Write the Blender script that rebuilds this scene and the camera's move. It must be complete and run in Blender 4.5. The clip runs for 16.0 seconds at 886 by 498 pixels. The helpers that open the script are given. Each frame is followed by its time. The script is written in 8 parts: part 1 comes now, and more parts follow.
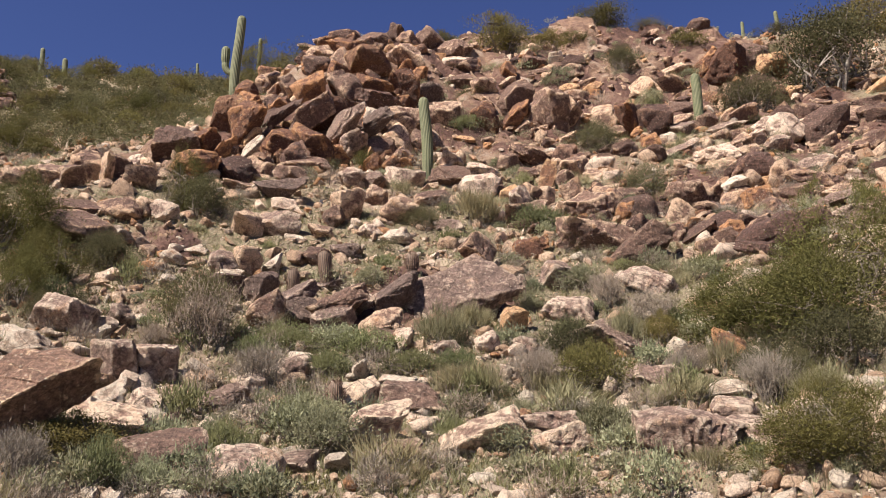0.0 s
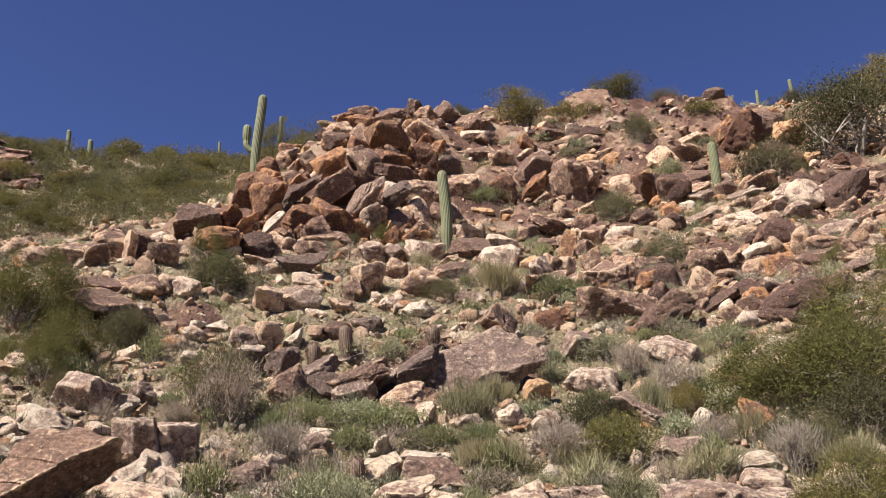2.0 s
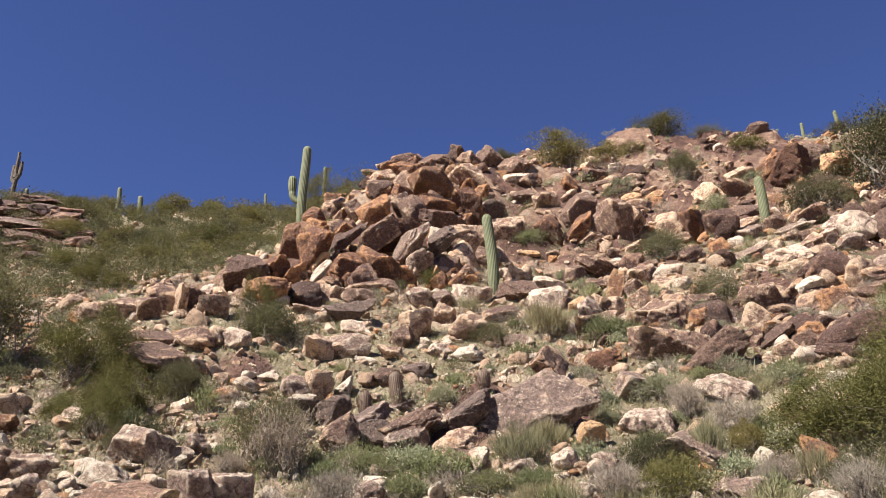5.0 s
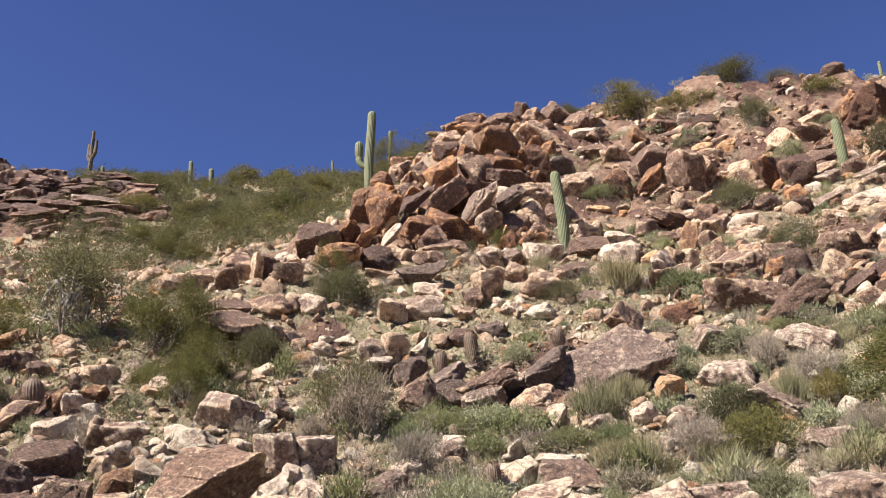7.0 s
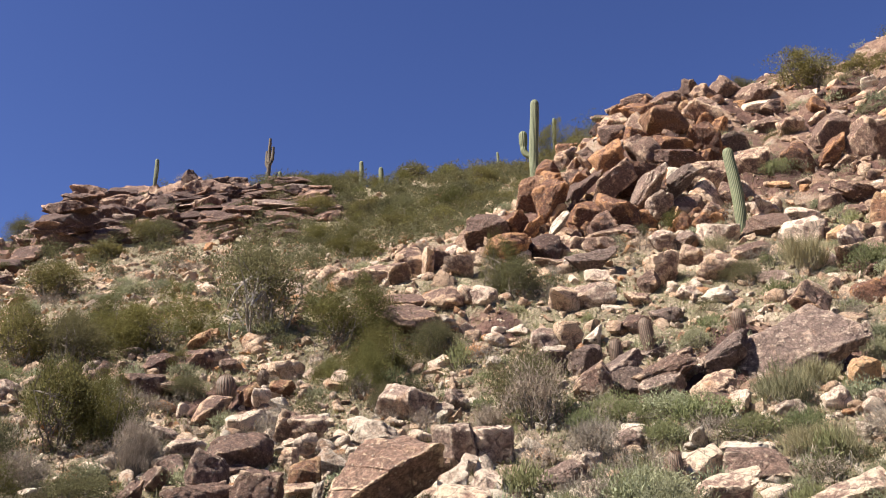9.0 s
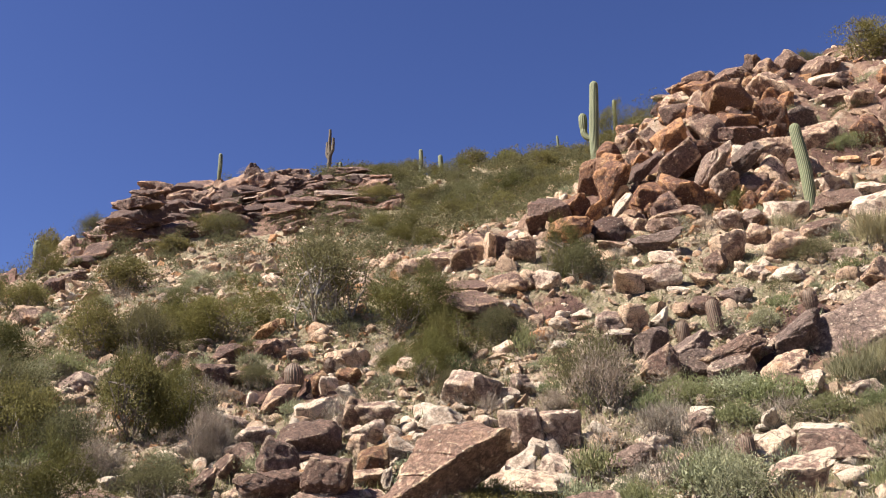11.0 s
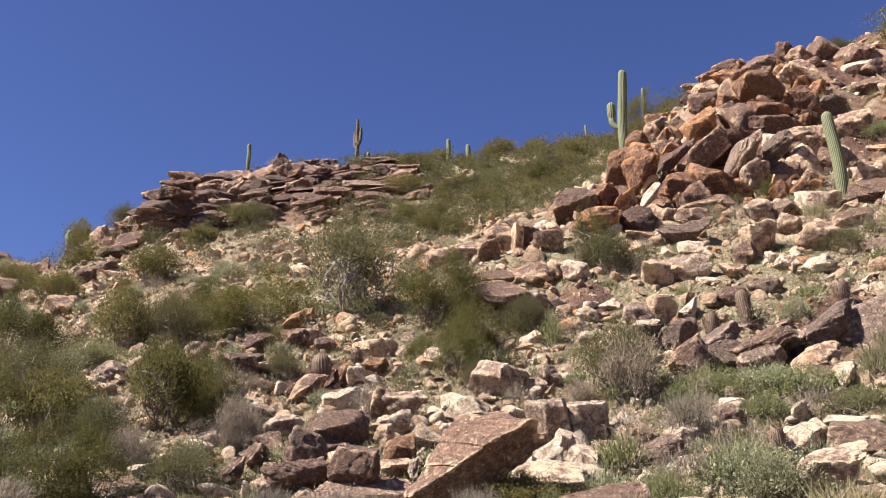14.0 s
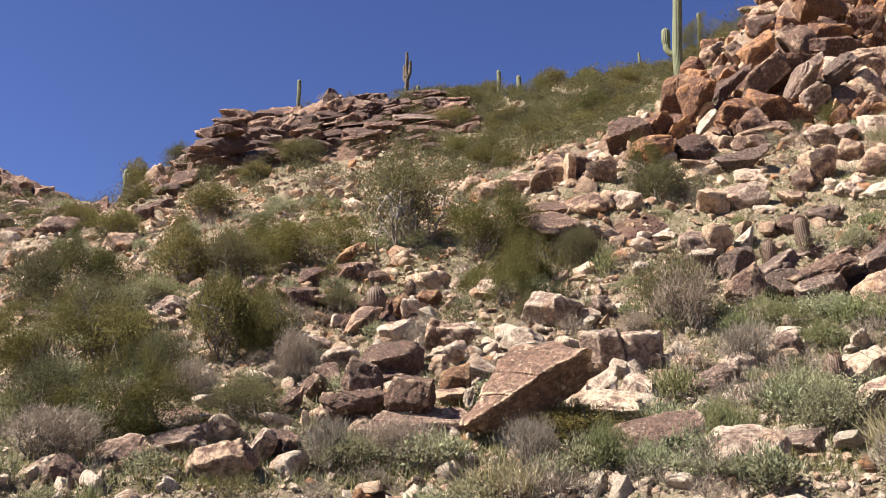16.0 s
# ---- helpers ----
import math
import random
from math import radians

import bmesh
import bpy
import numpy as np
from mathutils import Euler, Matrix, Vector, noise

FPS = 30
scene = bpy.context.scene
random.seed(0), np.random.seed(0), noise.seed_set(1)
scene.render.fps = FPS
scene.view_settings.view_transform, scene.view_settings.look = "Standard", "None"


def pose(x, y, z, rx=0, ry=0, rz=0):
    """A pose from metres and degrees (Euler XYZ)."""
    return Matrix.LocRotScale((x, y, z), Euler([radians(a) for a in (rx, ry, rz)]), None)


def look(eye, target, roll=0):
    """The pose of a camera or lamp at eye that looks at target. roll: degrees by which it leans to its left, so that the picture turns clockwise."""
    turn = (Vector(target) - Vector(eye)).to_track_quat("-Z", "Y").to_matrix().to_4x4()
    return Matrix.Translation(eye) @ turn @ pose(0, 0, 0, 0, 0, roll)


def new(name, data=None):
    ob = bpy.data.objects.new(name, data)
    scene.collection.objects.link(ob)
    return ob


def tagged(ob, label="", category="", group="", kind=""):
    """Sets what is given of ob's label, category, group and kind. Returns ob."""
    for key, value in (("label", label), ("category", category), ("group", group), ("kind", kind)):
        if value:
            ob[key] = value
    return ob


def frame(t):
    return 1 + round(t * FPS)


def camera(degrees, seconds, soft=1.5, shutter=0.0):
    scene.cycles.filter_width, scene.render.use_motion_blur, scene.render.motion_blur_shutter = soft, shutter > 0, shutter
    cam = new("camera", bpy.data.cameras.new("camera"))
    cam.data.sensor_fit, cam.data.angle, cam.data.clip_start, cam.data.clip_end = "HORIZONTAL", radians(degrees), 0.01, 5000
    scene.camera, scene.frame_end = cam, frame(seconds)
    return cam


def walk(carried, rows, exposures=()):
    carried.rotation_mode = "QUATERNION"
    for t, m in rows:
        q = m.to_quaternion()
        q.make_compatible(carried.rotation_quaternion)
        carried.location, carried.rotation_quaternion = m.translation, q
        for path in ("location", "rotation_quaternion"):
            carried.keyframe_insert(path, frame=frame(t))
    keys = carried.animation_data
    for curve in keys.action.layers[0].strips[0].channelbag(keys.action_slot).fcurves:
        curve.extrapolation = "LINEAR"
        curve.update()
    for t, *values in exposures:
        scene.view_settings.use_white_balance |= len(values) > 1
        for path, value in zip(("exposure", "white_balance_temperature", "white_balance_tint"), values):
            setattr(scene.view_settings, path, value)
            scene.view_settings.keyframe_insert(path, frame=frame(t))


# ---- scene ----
EYE = 1.6  # the eye above the valley floor
cam = camera(50.64, 16.0, soft=1.0)
walk(cam, [
    (0.0, pose(0.001, -0.001, EYE + -0.000, 106.22, 0.85, 0.25)),
    (0.5, pose(0.013, -0.013, EYE + -0.001, 107.33, 0.60, 0.48)),
    (1.0, pose(0.004, -0.012, EYE + 0.004, 108.48, 0.78, 0.83)),
    (1.5, pose(0.009, -0.003, EYE + 0.011, 109.57, 0.96, 1.26)),
    (2.0, pose(0.005, 0.006, EYE + 0.017, 110.64, 1.34, 1.73)),
    (2.5, pose(0.005, 0.002, EYE + 0.007, 111.65, 1.52, 2.16)),
    (3.0, pose(0.008, -0.000, EYE + 0.013, 112.65, 1.92, 2.73)),
    (3.5, pose(0.002, -0.005, EYE + 0.016, 113.51, 2.21, 3.30)),
    (4.0, pose(0.005, 0.014, EYE + 0.012, 113.75, 2.54, 3.90)),
    (6.3, pose(-0.096, 0.011, EYE + 0.001, 112.12, 2.09, 7.51)),
    (6.5, pose(-0.096, 0.011, EYE + 0.001, 111.84, 2.58, 8.17)),
    (7.0, pose(-0.079, 0.012, EYE + 0.003, 111.25, 2.54, 9.72)),
    (7.5, pose(-0.038, -0.004, EYE + 0.009, 110.67, 2.03, 12.19)),
    (8.0, pose(-0.051, 0.009, EYE + 0.015, 110.51, 1.55, 15.60)),
    (8.5, pose(-0.051, 0.051, EYE + 0.015, 110.74, 1.40, 18.84)),
    (9.0, pose(-0.063, 0.066, EYE + 0.016, 110.98, 1.31, 20.34)),
    (9.5, pose(-0.074, 0.071, EYE + -0.001, 111.17, 1.87, 23.87)),
    (9.7, pose(-0.074, 0.071, EYE + -0.001, 111.05, 1.64, 24.31)),
    (11.8, pose(-0.084, 0.099, EYE + 0.010, 109.62, 1.40, 24.30)),
    (12.0, pose(-0.084, 0.099, EYE + 0.010, 109.49, 1.57, 24.45)),
    (12.5, pose(-0.083, 0.094, EYE + 0.009, 109.31, 1.49, 24.73)),
    (13.0, pose(-0.079, 0.086, EYE + 0.017, 109.46, 1.50, 25.30)),
    (13.5, pose(-0.077, 0.094, EYE + 0.016, 109.74, 1.15, 25.73)),
    (14.0, pose(-0.071, 0.100, EYE + 0.022, 109.66, 0.75, 25.96)),
    (14.5, pose(-0.096, 0.079, EYE + -0.008, 109.20, 1.00, 26.29)),
    (15.0, pose(-0.087, 0.077, EYE + -0.011, 108.02, 1.16, 27.25)),
    (15.5, pose(-0.077, 0.102, EYE + -0.009, 106.79, 0.72, 28.20)),
    (16.0, pose(-0.087, 0.112, EYE + -0.004, 105.65, 0.57, 29.23)),
], exposures=[(0, 1.17, 6500, 15), (4, 1.36, 6290, 11.5), (7, 1.48, 6270, 10.5), (9.5, 1.55, 6320, 11), (12, 1.57, 6400, 11), (16, 1.57, 6440, 12)])

# ---- light ----
world = bpy.data.worlds.new("sky")
scene.world = world
world.use_nodes = True
SUN_WAY = Vector((-0.62, -0.52, 0.98)).normalized()  # towards the sun
SUN_EL = math.asin(SUN_WAY.z)
SUN_AZ = math.atan2(SUN_WAY.x, SUN_WAY.y)
wn = world.node_tree.nodes
sky = wn.new("ShaderNodeTexSky")
sky.sky_type, sky.sun_disc = "NISHITA", False
sky.sun_elevation, sky.sun_rotation = SUN_EL, SUN_AZ
sky.altitude, sky.air_density, sky.dust_density, sky.ozone_density = 900, 0.9, 0.0, 4.0
wn["Background"].inputs["Strength"].default_value = 0.052
deep = wn.new("ShaderNodeHueSaturation")  # a deep violet-blue desert sky
deep.inputs["Hue"].default_value, deep.inputs["Saturation"].default_value, deep.inputs["Value"].default_value = 0.520, 1.10, 0.82
world.node_tree.links.new(sky.outputs["Color"], deep.inputs["Color"])
world.node_tree.links.new(deep.outputs["Color"], wn["Background"].inputs["Color"])
sun = new("sun", bpy.data.lights.new("sun", "SUN"))
sun.data.energy, sun.data.angle, sun.data.color = 5.0, radians(0.53), (1.0, 0.93, 0.82)
sun.matrix_world = look(SUN_WAY * 50, (0, 0, 0))


# ---- materials ----
def material(name):
    m = bpy.data.materials.new(name)
    m.use_nodes = True
    return m, m.node_tree.nodes, m.node_tree.links, m.node_tree.nodes["Principled BSDF"]


def ramp(nodes, links, value, stops):
    r = nodes.new("ShaderNodeValToRGB")
    while len(r.color_ramp.elements) < len(stops):
        r.color_ramp.elements.new(0.5)
    for e, (at, col) in zip(r.color_ramp.elements, stops):
        e.position, e.color = at, (*col, 1) if len(col) == 3 else col
    links.new(value, r.inputs["Fac"])
    return r.outputs["Color"]


def noise_tex(nodes, links, co, scale, detail=5.0, rough=0.6, w=0.0):
    n = nodes.new("ShaderNodeTexNoise")
    n.inputs["Scale"].default_value, n.inputs["Detail"].default_value, n.inputs["Roughness"].default_value = scale, detail, rough
    links.new(co, n.inputs["Vector"])
    return n.outputs["Fac"]


def mixed(nodes, links, fac, a, b, how="MIX"):
    n = nodes.new("ShaderNodeMix")
    n.data_type, n.blend_type = "RGBA", how
    for sock, val in ((n.inputs[0], fac), (n.inputs[6], a), (n.inputs[7], b)):
        if isinstance(val, (int, float)):
            sock.default_value = val
        elif isinstance(val, tuple):
            sock.default_value = (*val, 1)
        else:
            links.new(val, sock)
    return n.outputs[2]


def calc(nodes, links, op, a, b=0.0, c=0.0):
    n = nodes.new("ShaderNodeMath")
    n.operation = op
    for k, val in enumerate((a, b, c)):
        if isinstance(val, (int, float)):
            n.inputs[k].default_value = val
        else:
            links.new(val, n.inputs[k])
    return n.outputs[0]


def rock_material(name, coat, fresh, cover, stain=(0.36, 0.17, 0.08), island=False):
    """Desert rock: a dark coat over paler fresh stone; cover is the share of the coat."""
    m, nodes, links, bsdf = material(name)
    geo, info = nodes.new("ShaderNodeNewGeometry"), nodes.new("ShaderNodeObjectInfo")
    pos = geo.outputs["Position"]
    own = geo.outputs["Random Per Island"] if island else info.outputs["Random"]
    big = noise_tex(nodes, links, pos, 2.8, 6, 0.68)
    fine = noise_tex(nodes, links, pos, 9.0, 8, 0.75)
    grit = noise_tex(nodes, links, pos, 42.0, 4, 0.7)
    # coat patches with ragged borders
    edge = calc(nodes, links, "ADD", calc(nodes, links, "MULTIPLY", fine, 0.38), calc(nodes, links, "MULTIPLY", big, 0.62))
    edge = calc(nodes, links, "ADD", edge, calc(nodes, links, "MULTIPLY_ADD", own, 0.17, -0.09))
    # the coat is worn off along the edges
    worn = calc(nodes, links, "MULTIPLY_ADD", geo.outputs["Pointiness"], 2.6, -1.33)
    edge = calc(nodes, links, "ADD", edge, worn)
    c0 = 0.535 + (cover - 0.5) * 0.38
    patch = ramp(nodes, links, edge, [(max(0.0, c0 - 0.05), (0, 0, 0)), (min(1.0, c0 + 0.05), (1, 1, 1))])
    pale = ramp(nodes, links, fine, [(0.25, tuple(v * 0.62 for v in fresh)), (0.5, fresh), (0.75, tuple(min(0.85, v * 1.28) for v in fresh))])
    rust = noise_tex(nodes, links, pos, 2.3, 5, 0.65)
    pale = mixed(nodes, links, ramp(nodes, links, rust, [(0.53, (0, 0, 0)), (0.68, (0.75, 0.75, 0.75))]), pale, stain)
    dark = ramp(nodes, links, noise_tex(nodes, links, pos, 13.0, 6, 0.75), [(0.33, tuple(v * 0.5 for v in coat)), (0.5, coat), (0.68, tuple(v * 2.0 for v in coat))])
    col = mixed(nodes, links, patch, dark, pale)
    crack = nodes.new("ShaderNodeTexVoronoi")
    crack.feature = "DISTANCE_TO_EDGE"
    crack.inputs["Scale"].default_value = 1.9
    warp = nodes.new("ShaderNodeVectorMath")
    warp.operation = "MULTIPLY_ADD"
    nv = nodes.new("ShaderNodeTexNoise")
    nv.inputs["Scale"].default_value = 2.5
    links.new(pos, nv.inputs["Vector"])
    links.new(nv.outputs["Color"], warp.inputs[0])
    warp.inputs[1].default_value = (0.5, 0.5, 0.5)
    links.new(pos, warp.inputs[2])
    links.new(warp.outputs[0], crack.inputs["Vector"])
    seam = ramp(nodes, links, crack.outputs["Distance"], [(0.0, (0, 0, 0)), (0.028, (1, 1, 1))])
    # pale lichen flecks
    fleck = nodes.new("ShaderNodeTexVoronoi")
    fleck.inputs["Scale"].default_value = 11.0
    links.new(pos, fleck.inputs["Vector"])
    where = calc(nodes, links, "MULTIPLY", ramp(nodes, links, fleck.outputs["Distance"], [(0.10, (1, 1, 1)), (0.24, (0, 0, 0))]),
                 ramp(nodes, links, noise_tex(nodes, links, pos, 3.1, 3, 0.5), [(0.41, (0, 0, 0)), (0.54, (1, 1, 1))]))
    col = mixed(nodes, links, calc(nodes, links, "MULTIPLY", where, 0.6), col, (0.66, 0.57, 0.43))
    hair = nodes.new("ShaderNodeTexVoronoi")
    hair.feature = "DISTANCE_TO_EDGE"
    hair.inputs["Scale"].default_value = 5.2
    links.new(warp.outputs[0], hair.inputs["Vector"])
    thin = ramp(nodes, links, hair.outputs["Distance"], [(0.0, (1, 1, 1)), (0.03, (0, 0, 0))])
    thin = calc(nodes, links, "MULTIPLY", thin, ramp(nodes, links, rust, [(0.42, (0, 0, 0)), (0.56, (1, 1, 1))]))
    col = mixed(nodes, links, calc(nodes, links, "MULTIPLY", thin, 0.6), col, (0.075, 0.048, 0.036))
    # darker along the joints
    col = mixed(nodes, links, calc(nodes, links, "MULTIPLY_ADD", seam, -0.55, 0.55), col, (0.055, 0.036, 0.028))
    # tone from stone to stone, and grain
    tone = calc(nodes, links, "MULTIPLY_ADD", own, 0.45, 0.8)
    grain = calc(nodes, links, "MULTIPLY_ADD", grit, 1.1, 0.45)
    bright = nodes.new("ShaderNodeVectorMath")
    bright.operation = "SCALE"
    links.new(col, bright.inputs[0])
    links.new(calc(nodes, links, "MULTIPLY", tone, grain), bright.inputs["Scale"])
    links.new(bright.outputs[0], bsdf.inputs["Base Color"])
    bsdf.inputs["Roughness"].default_value = 0.82
    bsdf.inputs["Specular IOR Level"].default_value = 0.35
    h = calc(nodes, links, "ADD", calc(nodes, links, "MULTIPLY", seam, 0.12), calc(nodes, links, "ADD", fine, calc(nodes, links, "MULTIPLY", grit, 0.25)))
    bump = nodes.new("ShaderNodeBump")
    bump.inputs["Strength"].default_value, bump.inputs["Distance"].default_value = 1.0, 0.17
    links.new(h, bump.inputs["Height"])
    links.new(bump.outputs["Normal"], bsdf.inputs["Normal"])
    return m


TONES = {
    "v": ((0.148, 0.086, 0.064), (0.47, 0.315, 0.205), 0.66),
    "m": ((0.205, 0.122, 0.088), (0.57, 0.405, 0.275), 0.54),
    "t": ((0.285, 0.190, 0.146), (0.66, 0.515, 0.39), 0.46),
    "c": ((0.36, 0.265, 0.195), (0.64, 0.535, 0.415), 0.34),
    "r": ((0.155, 0.072, 0.043), (0.42, 0.215, 0.10), 0.60),
    "g": ((0.180, 0.122, 0.097), (0.46, 0.34, 0.255), 0.64),
    "d": ((0.105, 0.057, 0.043), (0.30, 0.18, 0.122), 0.70),
    "s": ((0.235, 0.140, 0.097), (0.62, 0.45, 0.295), 0.76),
    "n": ((0.250, 0.154, 0.114), (0.68, 0.52, 0.375), 0.50),
    "o": ((0.230, 0.112, 0.060), (0.55, 0.34, 0.18), 0.46),
}
ROCK = {k: rock_material("rock_" + k, *v) for k, v in TONES.items()}
ROCK_BITS = {k: rock_material("rubble_" + k, *TONES[k], island=True) for k in TONES}


def ground_material():
    """Gravelly soil with herbs, and broken brown bedrock where it comes to the surface."""
    m, nodes, links, bsdf = material("stony_soil")
    pos = nodes.new("ShaderNodeNewGeometry").outputs["Position"]
    rocky, tone = nodes.new("ShaderNodeAttribute"), nodes.new("ShaderNodeAttribute")
    rocky.attribute_name, tone.attribute_name = "bedrock", "tone"
    big = noise_tex(nodes, links, pos, 0.45, 5, 0.6)
    mid = noise_tex(nodes, links, pos, 2.6, 6, 0.65)
    fine = noise_tex(nodes, links, pos, 19.0, 6, 0.7)
    soil = ramp(nodes, links, mid, [(0.28, (0.265, 0.190, 0.136)), (0.46, (0.395, 0.300, 0.224)), (0.62, (0.58, 0.468, 0.368)), (0.8, (0.315, 0.228, 0.166))])
    peb = nodes.new("ShaderNodeTexVoronoi")
    peb.inputs["Scale"].default_value = 9.0
    links.new(pos, peb.inputs["Vector"])
    stones = ramp(nodes, links, peb.outputs["Color"], [(0.15, (0.14, 0.08, 0.06)), (0.5, (0.38, 0.27, 0.20)), (0.85, (0.60, 0.50, 0.39))])
    here = ramp(nodes, links, peb.outputs["Distance"], [(0.30, (1, 1, 1)), (0.48, (0, 0, 0))])
    col = mixed(nodes, links, calc(nodes, links, "MULTIPLY", here, ramp(nodes, links, fine, [(0.38, (0, 0, 0)), (0.5, (1, 1, 1))])), soil, stones)
    cob = ramp(nodes, links, tone.outputs["Fac"], [(0.20, (0.16, 0.10, 0.07)), (0.38, (0.29, 0.195, 0.13)), (0.52, (0.42, 0.31, 0.21)), (0.66, (0.55, 0.445, 0.31)), (0.78, (0.27, 0.18, 0.12))])
    col = mixed(nodes, links, ramp(nodes, links, mid, [(0.40, (0.1, 0.1, 0.1)), (0.52, (0.8, 0.8, 0.8))]), col, cob)
    herb = mixed(nodes, links, fine, (0.080, 0.086, 0.038), (0.20, 0.195, 0.10))
    cover = nodes.new("ShaderNodeAttribute")
    cover.attribute_name = "growth"
    green = ramp(nodes, links, calc(nodes, links, "ADD", cover.outputs["Fac"], calc(nodes, links, "MULTIPLY_ADD", mid, 0.9, -0.45)), [(0.32, (0, 0, 0)), (0.62, (0.85, 0.85, 0.85))])
    col = mixed(nodes, links, calc(nodes, links, "MULTIPLY", green, ramp(nodes, links, fine, [(0.4, (0.1, 0.1, 0.1)), (0.6, (1, 1, 1))])), col, herb)
    # bedrock: brown coat, tan and rusty breaks, tone from block to block
    ragged = calc(nodes, links, "ADD", calc(nodes, links, "MULTIPLY", mid, 0.75), calc(nodes, links, "MULTIPLY_ADD", tone.outputs["Fac"], 0.55, -0.18))
    rock = ramp(nodes, links, ragged, [(0.28, (0.10, 0.055, 0.043)), (0.42, (0.20, 0.11, 0.082)), (0.52, (0.29, 0.185, 0.132)), (0.60, (0.36, 0.225, 0.145)), (0.74, (0.50, 0.385, 0.285))])
    rock = mixed(nodes, links, ramp(nodes, links, fine, [(0.35, (0.55, 0.55, 0.55)), (0.6, (0, 0, 0))]), rock, (0.10, 0.06, 0.05))
    share = calc(nodes, links, "ADD", rocky.outputs["Fac"], calc(nodes, links, "MULTIPLY_ADD", mid, 0.8, -0.4))
    col = mixed(nodes, links, ramp(nodes, links, share, [(0.38, (0, 0, 0)), (0.55, (1, 1, 1))]), col, rock)
    links.new(col, bsdf.inputs["Base Color"])
    bsdf.inputs["Roughness"].default_value = 0.92
    bsdf.inputs["Specular IOR Level"].default_value = 0.2
    bump = nodes.new("ShaderNodeBump")
    bump.inputs["Strength"].default_value, bump.inputs["Distance"].default_value = 1.0, 0.14
    links.new(calc(nodes, links, "ADD", calc(nodes, links, "MULTIPLY", here, 0.4), calc(nodes, links, "ADD", fine, mid)), bump.inputs["Height"])
    links.new(bump.outputs["Normal"], bsdf.inputs["Normal"])
    return m


def leaf_material(name, dark, light, thin=0.35):
    m, nodes, links, bsdf = material(name)
    geo, info = nodes.new("ShaderNodeNewGeometry"), nodes.new("ShaderNodeObjectInfo")
    isl = geo.outputs["Random Per Island"]
    col = ramp(nodes, links, isl, [(0.0, dark), (0.55, tuple((a + b) / 2 for a, b in zip(dark, light))), (1.0, light)])
    own = info.outputs["Random"]
    tone = calc(nodes, links, "MULTIPLY_ADD", own, 0.55, 0.75)
    hue = calc(nodes, links, "FRACT", calc(nodes, links, "MULTIPLY", own, 7.31))
    warm = tuple(v * k for v, k in zip(light, (0.95, 0.80, 0.75)))
    col = mixed(nodes, links, calc(nodes, links, "MULTIPLY", hue, 0.45), col, warm)
    s = nodes.new("ShaderNodeVectorMath")
    s.operation = "SCALE"
    links.new(col, s.inputs[0])
    links.new(tone, s.inputs["Scale"])
    links.new(s.outputs[0], bsdf.inputs["Base Color"])
    bsdf.inputs["Roughness"].default_value = 0.8
    bsdf.inputs["Specular IOR Level"].default_value = 0.15
    tr, mx = nodes.new("ShaderNodeBsdfTranslucent"), nodes.new("ShaderNodeMixShader")
    links.new(s.outputs[0], tr.inputs["Color"])
    mx.inputs[0].default_value = thin
    links.new(bsdf.outputs[0], mx.inputs[1])
    links.new(tr.outputs[0], mx.inputs[2])
    links.new(mx.outputs[0], nodes["Material Output"].inputs["Surface"])
    return m


def wood_material(name, a, b):
    m, nodes, links, bsdf = material(name)
    pos = nodes.new("ShaderNodeNewGeometry").outputs["Position"]
    links.new(ramp(nodes, links, noise_tex(nodes, links, pos, 14, 5, 0.7), [(0.3, a), (0.7, b)]), bsdf.inputs["Base Color"])
    bsdf.inputs["Roughness"].default_value = 0.9
    return m


def cactus_material(name, flesh, ridge, spine_share):
    """Ribbed flesh: ridges carry pale spines (the 'ridge' attribute is 1 on a rib's crest)."""
    m, nodes, links, bsdf = material(name)
    at = nodes.new("ShaderNodeAttribute")
    at.attribute_name = "ridge"
    pos = nodes.new("ShaderNodeNewGeometry").outputs["Position"]
    fine = noise_tex(nodes, links, pos, 22, 5, 0.7)
    big = noise_tex(nodes, links, pos, 2.2, 4, 0.6)
    base = mixed(nodes, links, ramp(nodes, links, big, [(0.35, (0, 0, 0)), (0.7, (1, 1, 1))]), tuple(v * 0.75 for v in flesh), tuple(min(1, v * 1.2) for v in flesh))
    crest = ramp(nodes, links, calc(nodes, links, "ADD", at.outputs["Fac"], calc(nodes, links, "MULTIPLY_ADD", fine, 0.7, -0.35)), [(1 - spine_share - 0.12, (0, 0, 0)), (1 - spine_share + 0.12, (1, 1, 1))])
    links.new(mixed(nodes, links, crest, base, ridge), bsdf.inputs["Base Color"])
    bsdf.inputs["Roughness"].default_value = 0.7
    bump = nodes.new("ShaderNodeBump")
    bump.inputs["Strength"].default_value, bump.inputs["Distance"].default_value = 0.5, 0.02
    links.new(fine, bump.inputs["Height"])
    links.new(bump.outputs["Normal"], bsdf.inputs["Normal"])
    return m


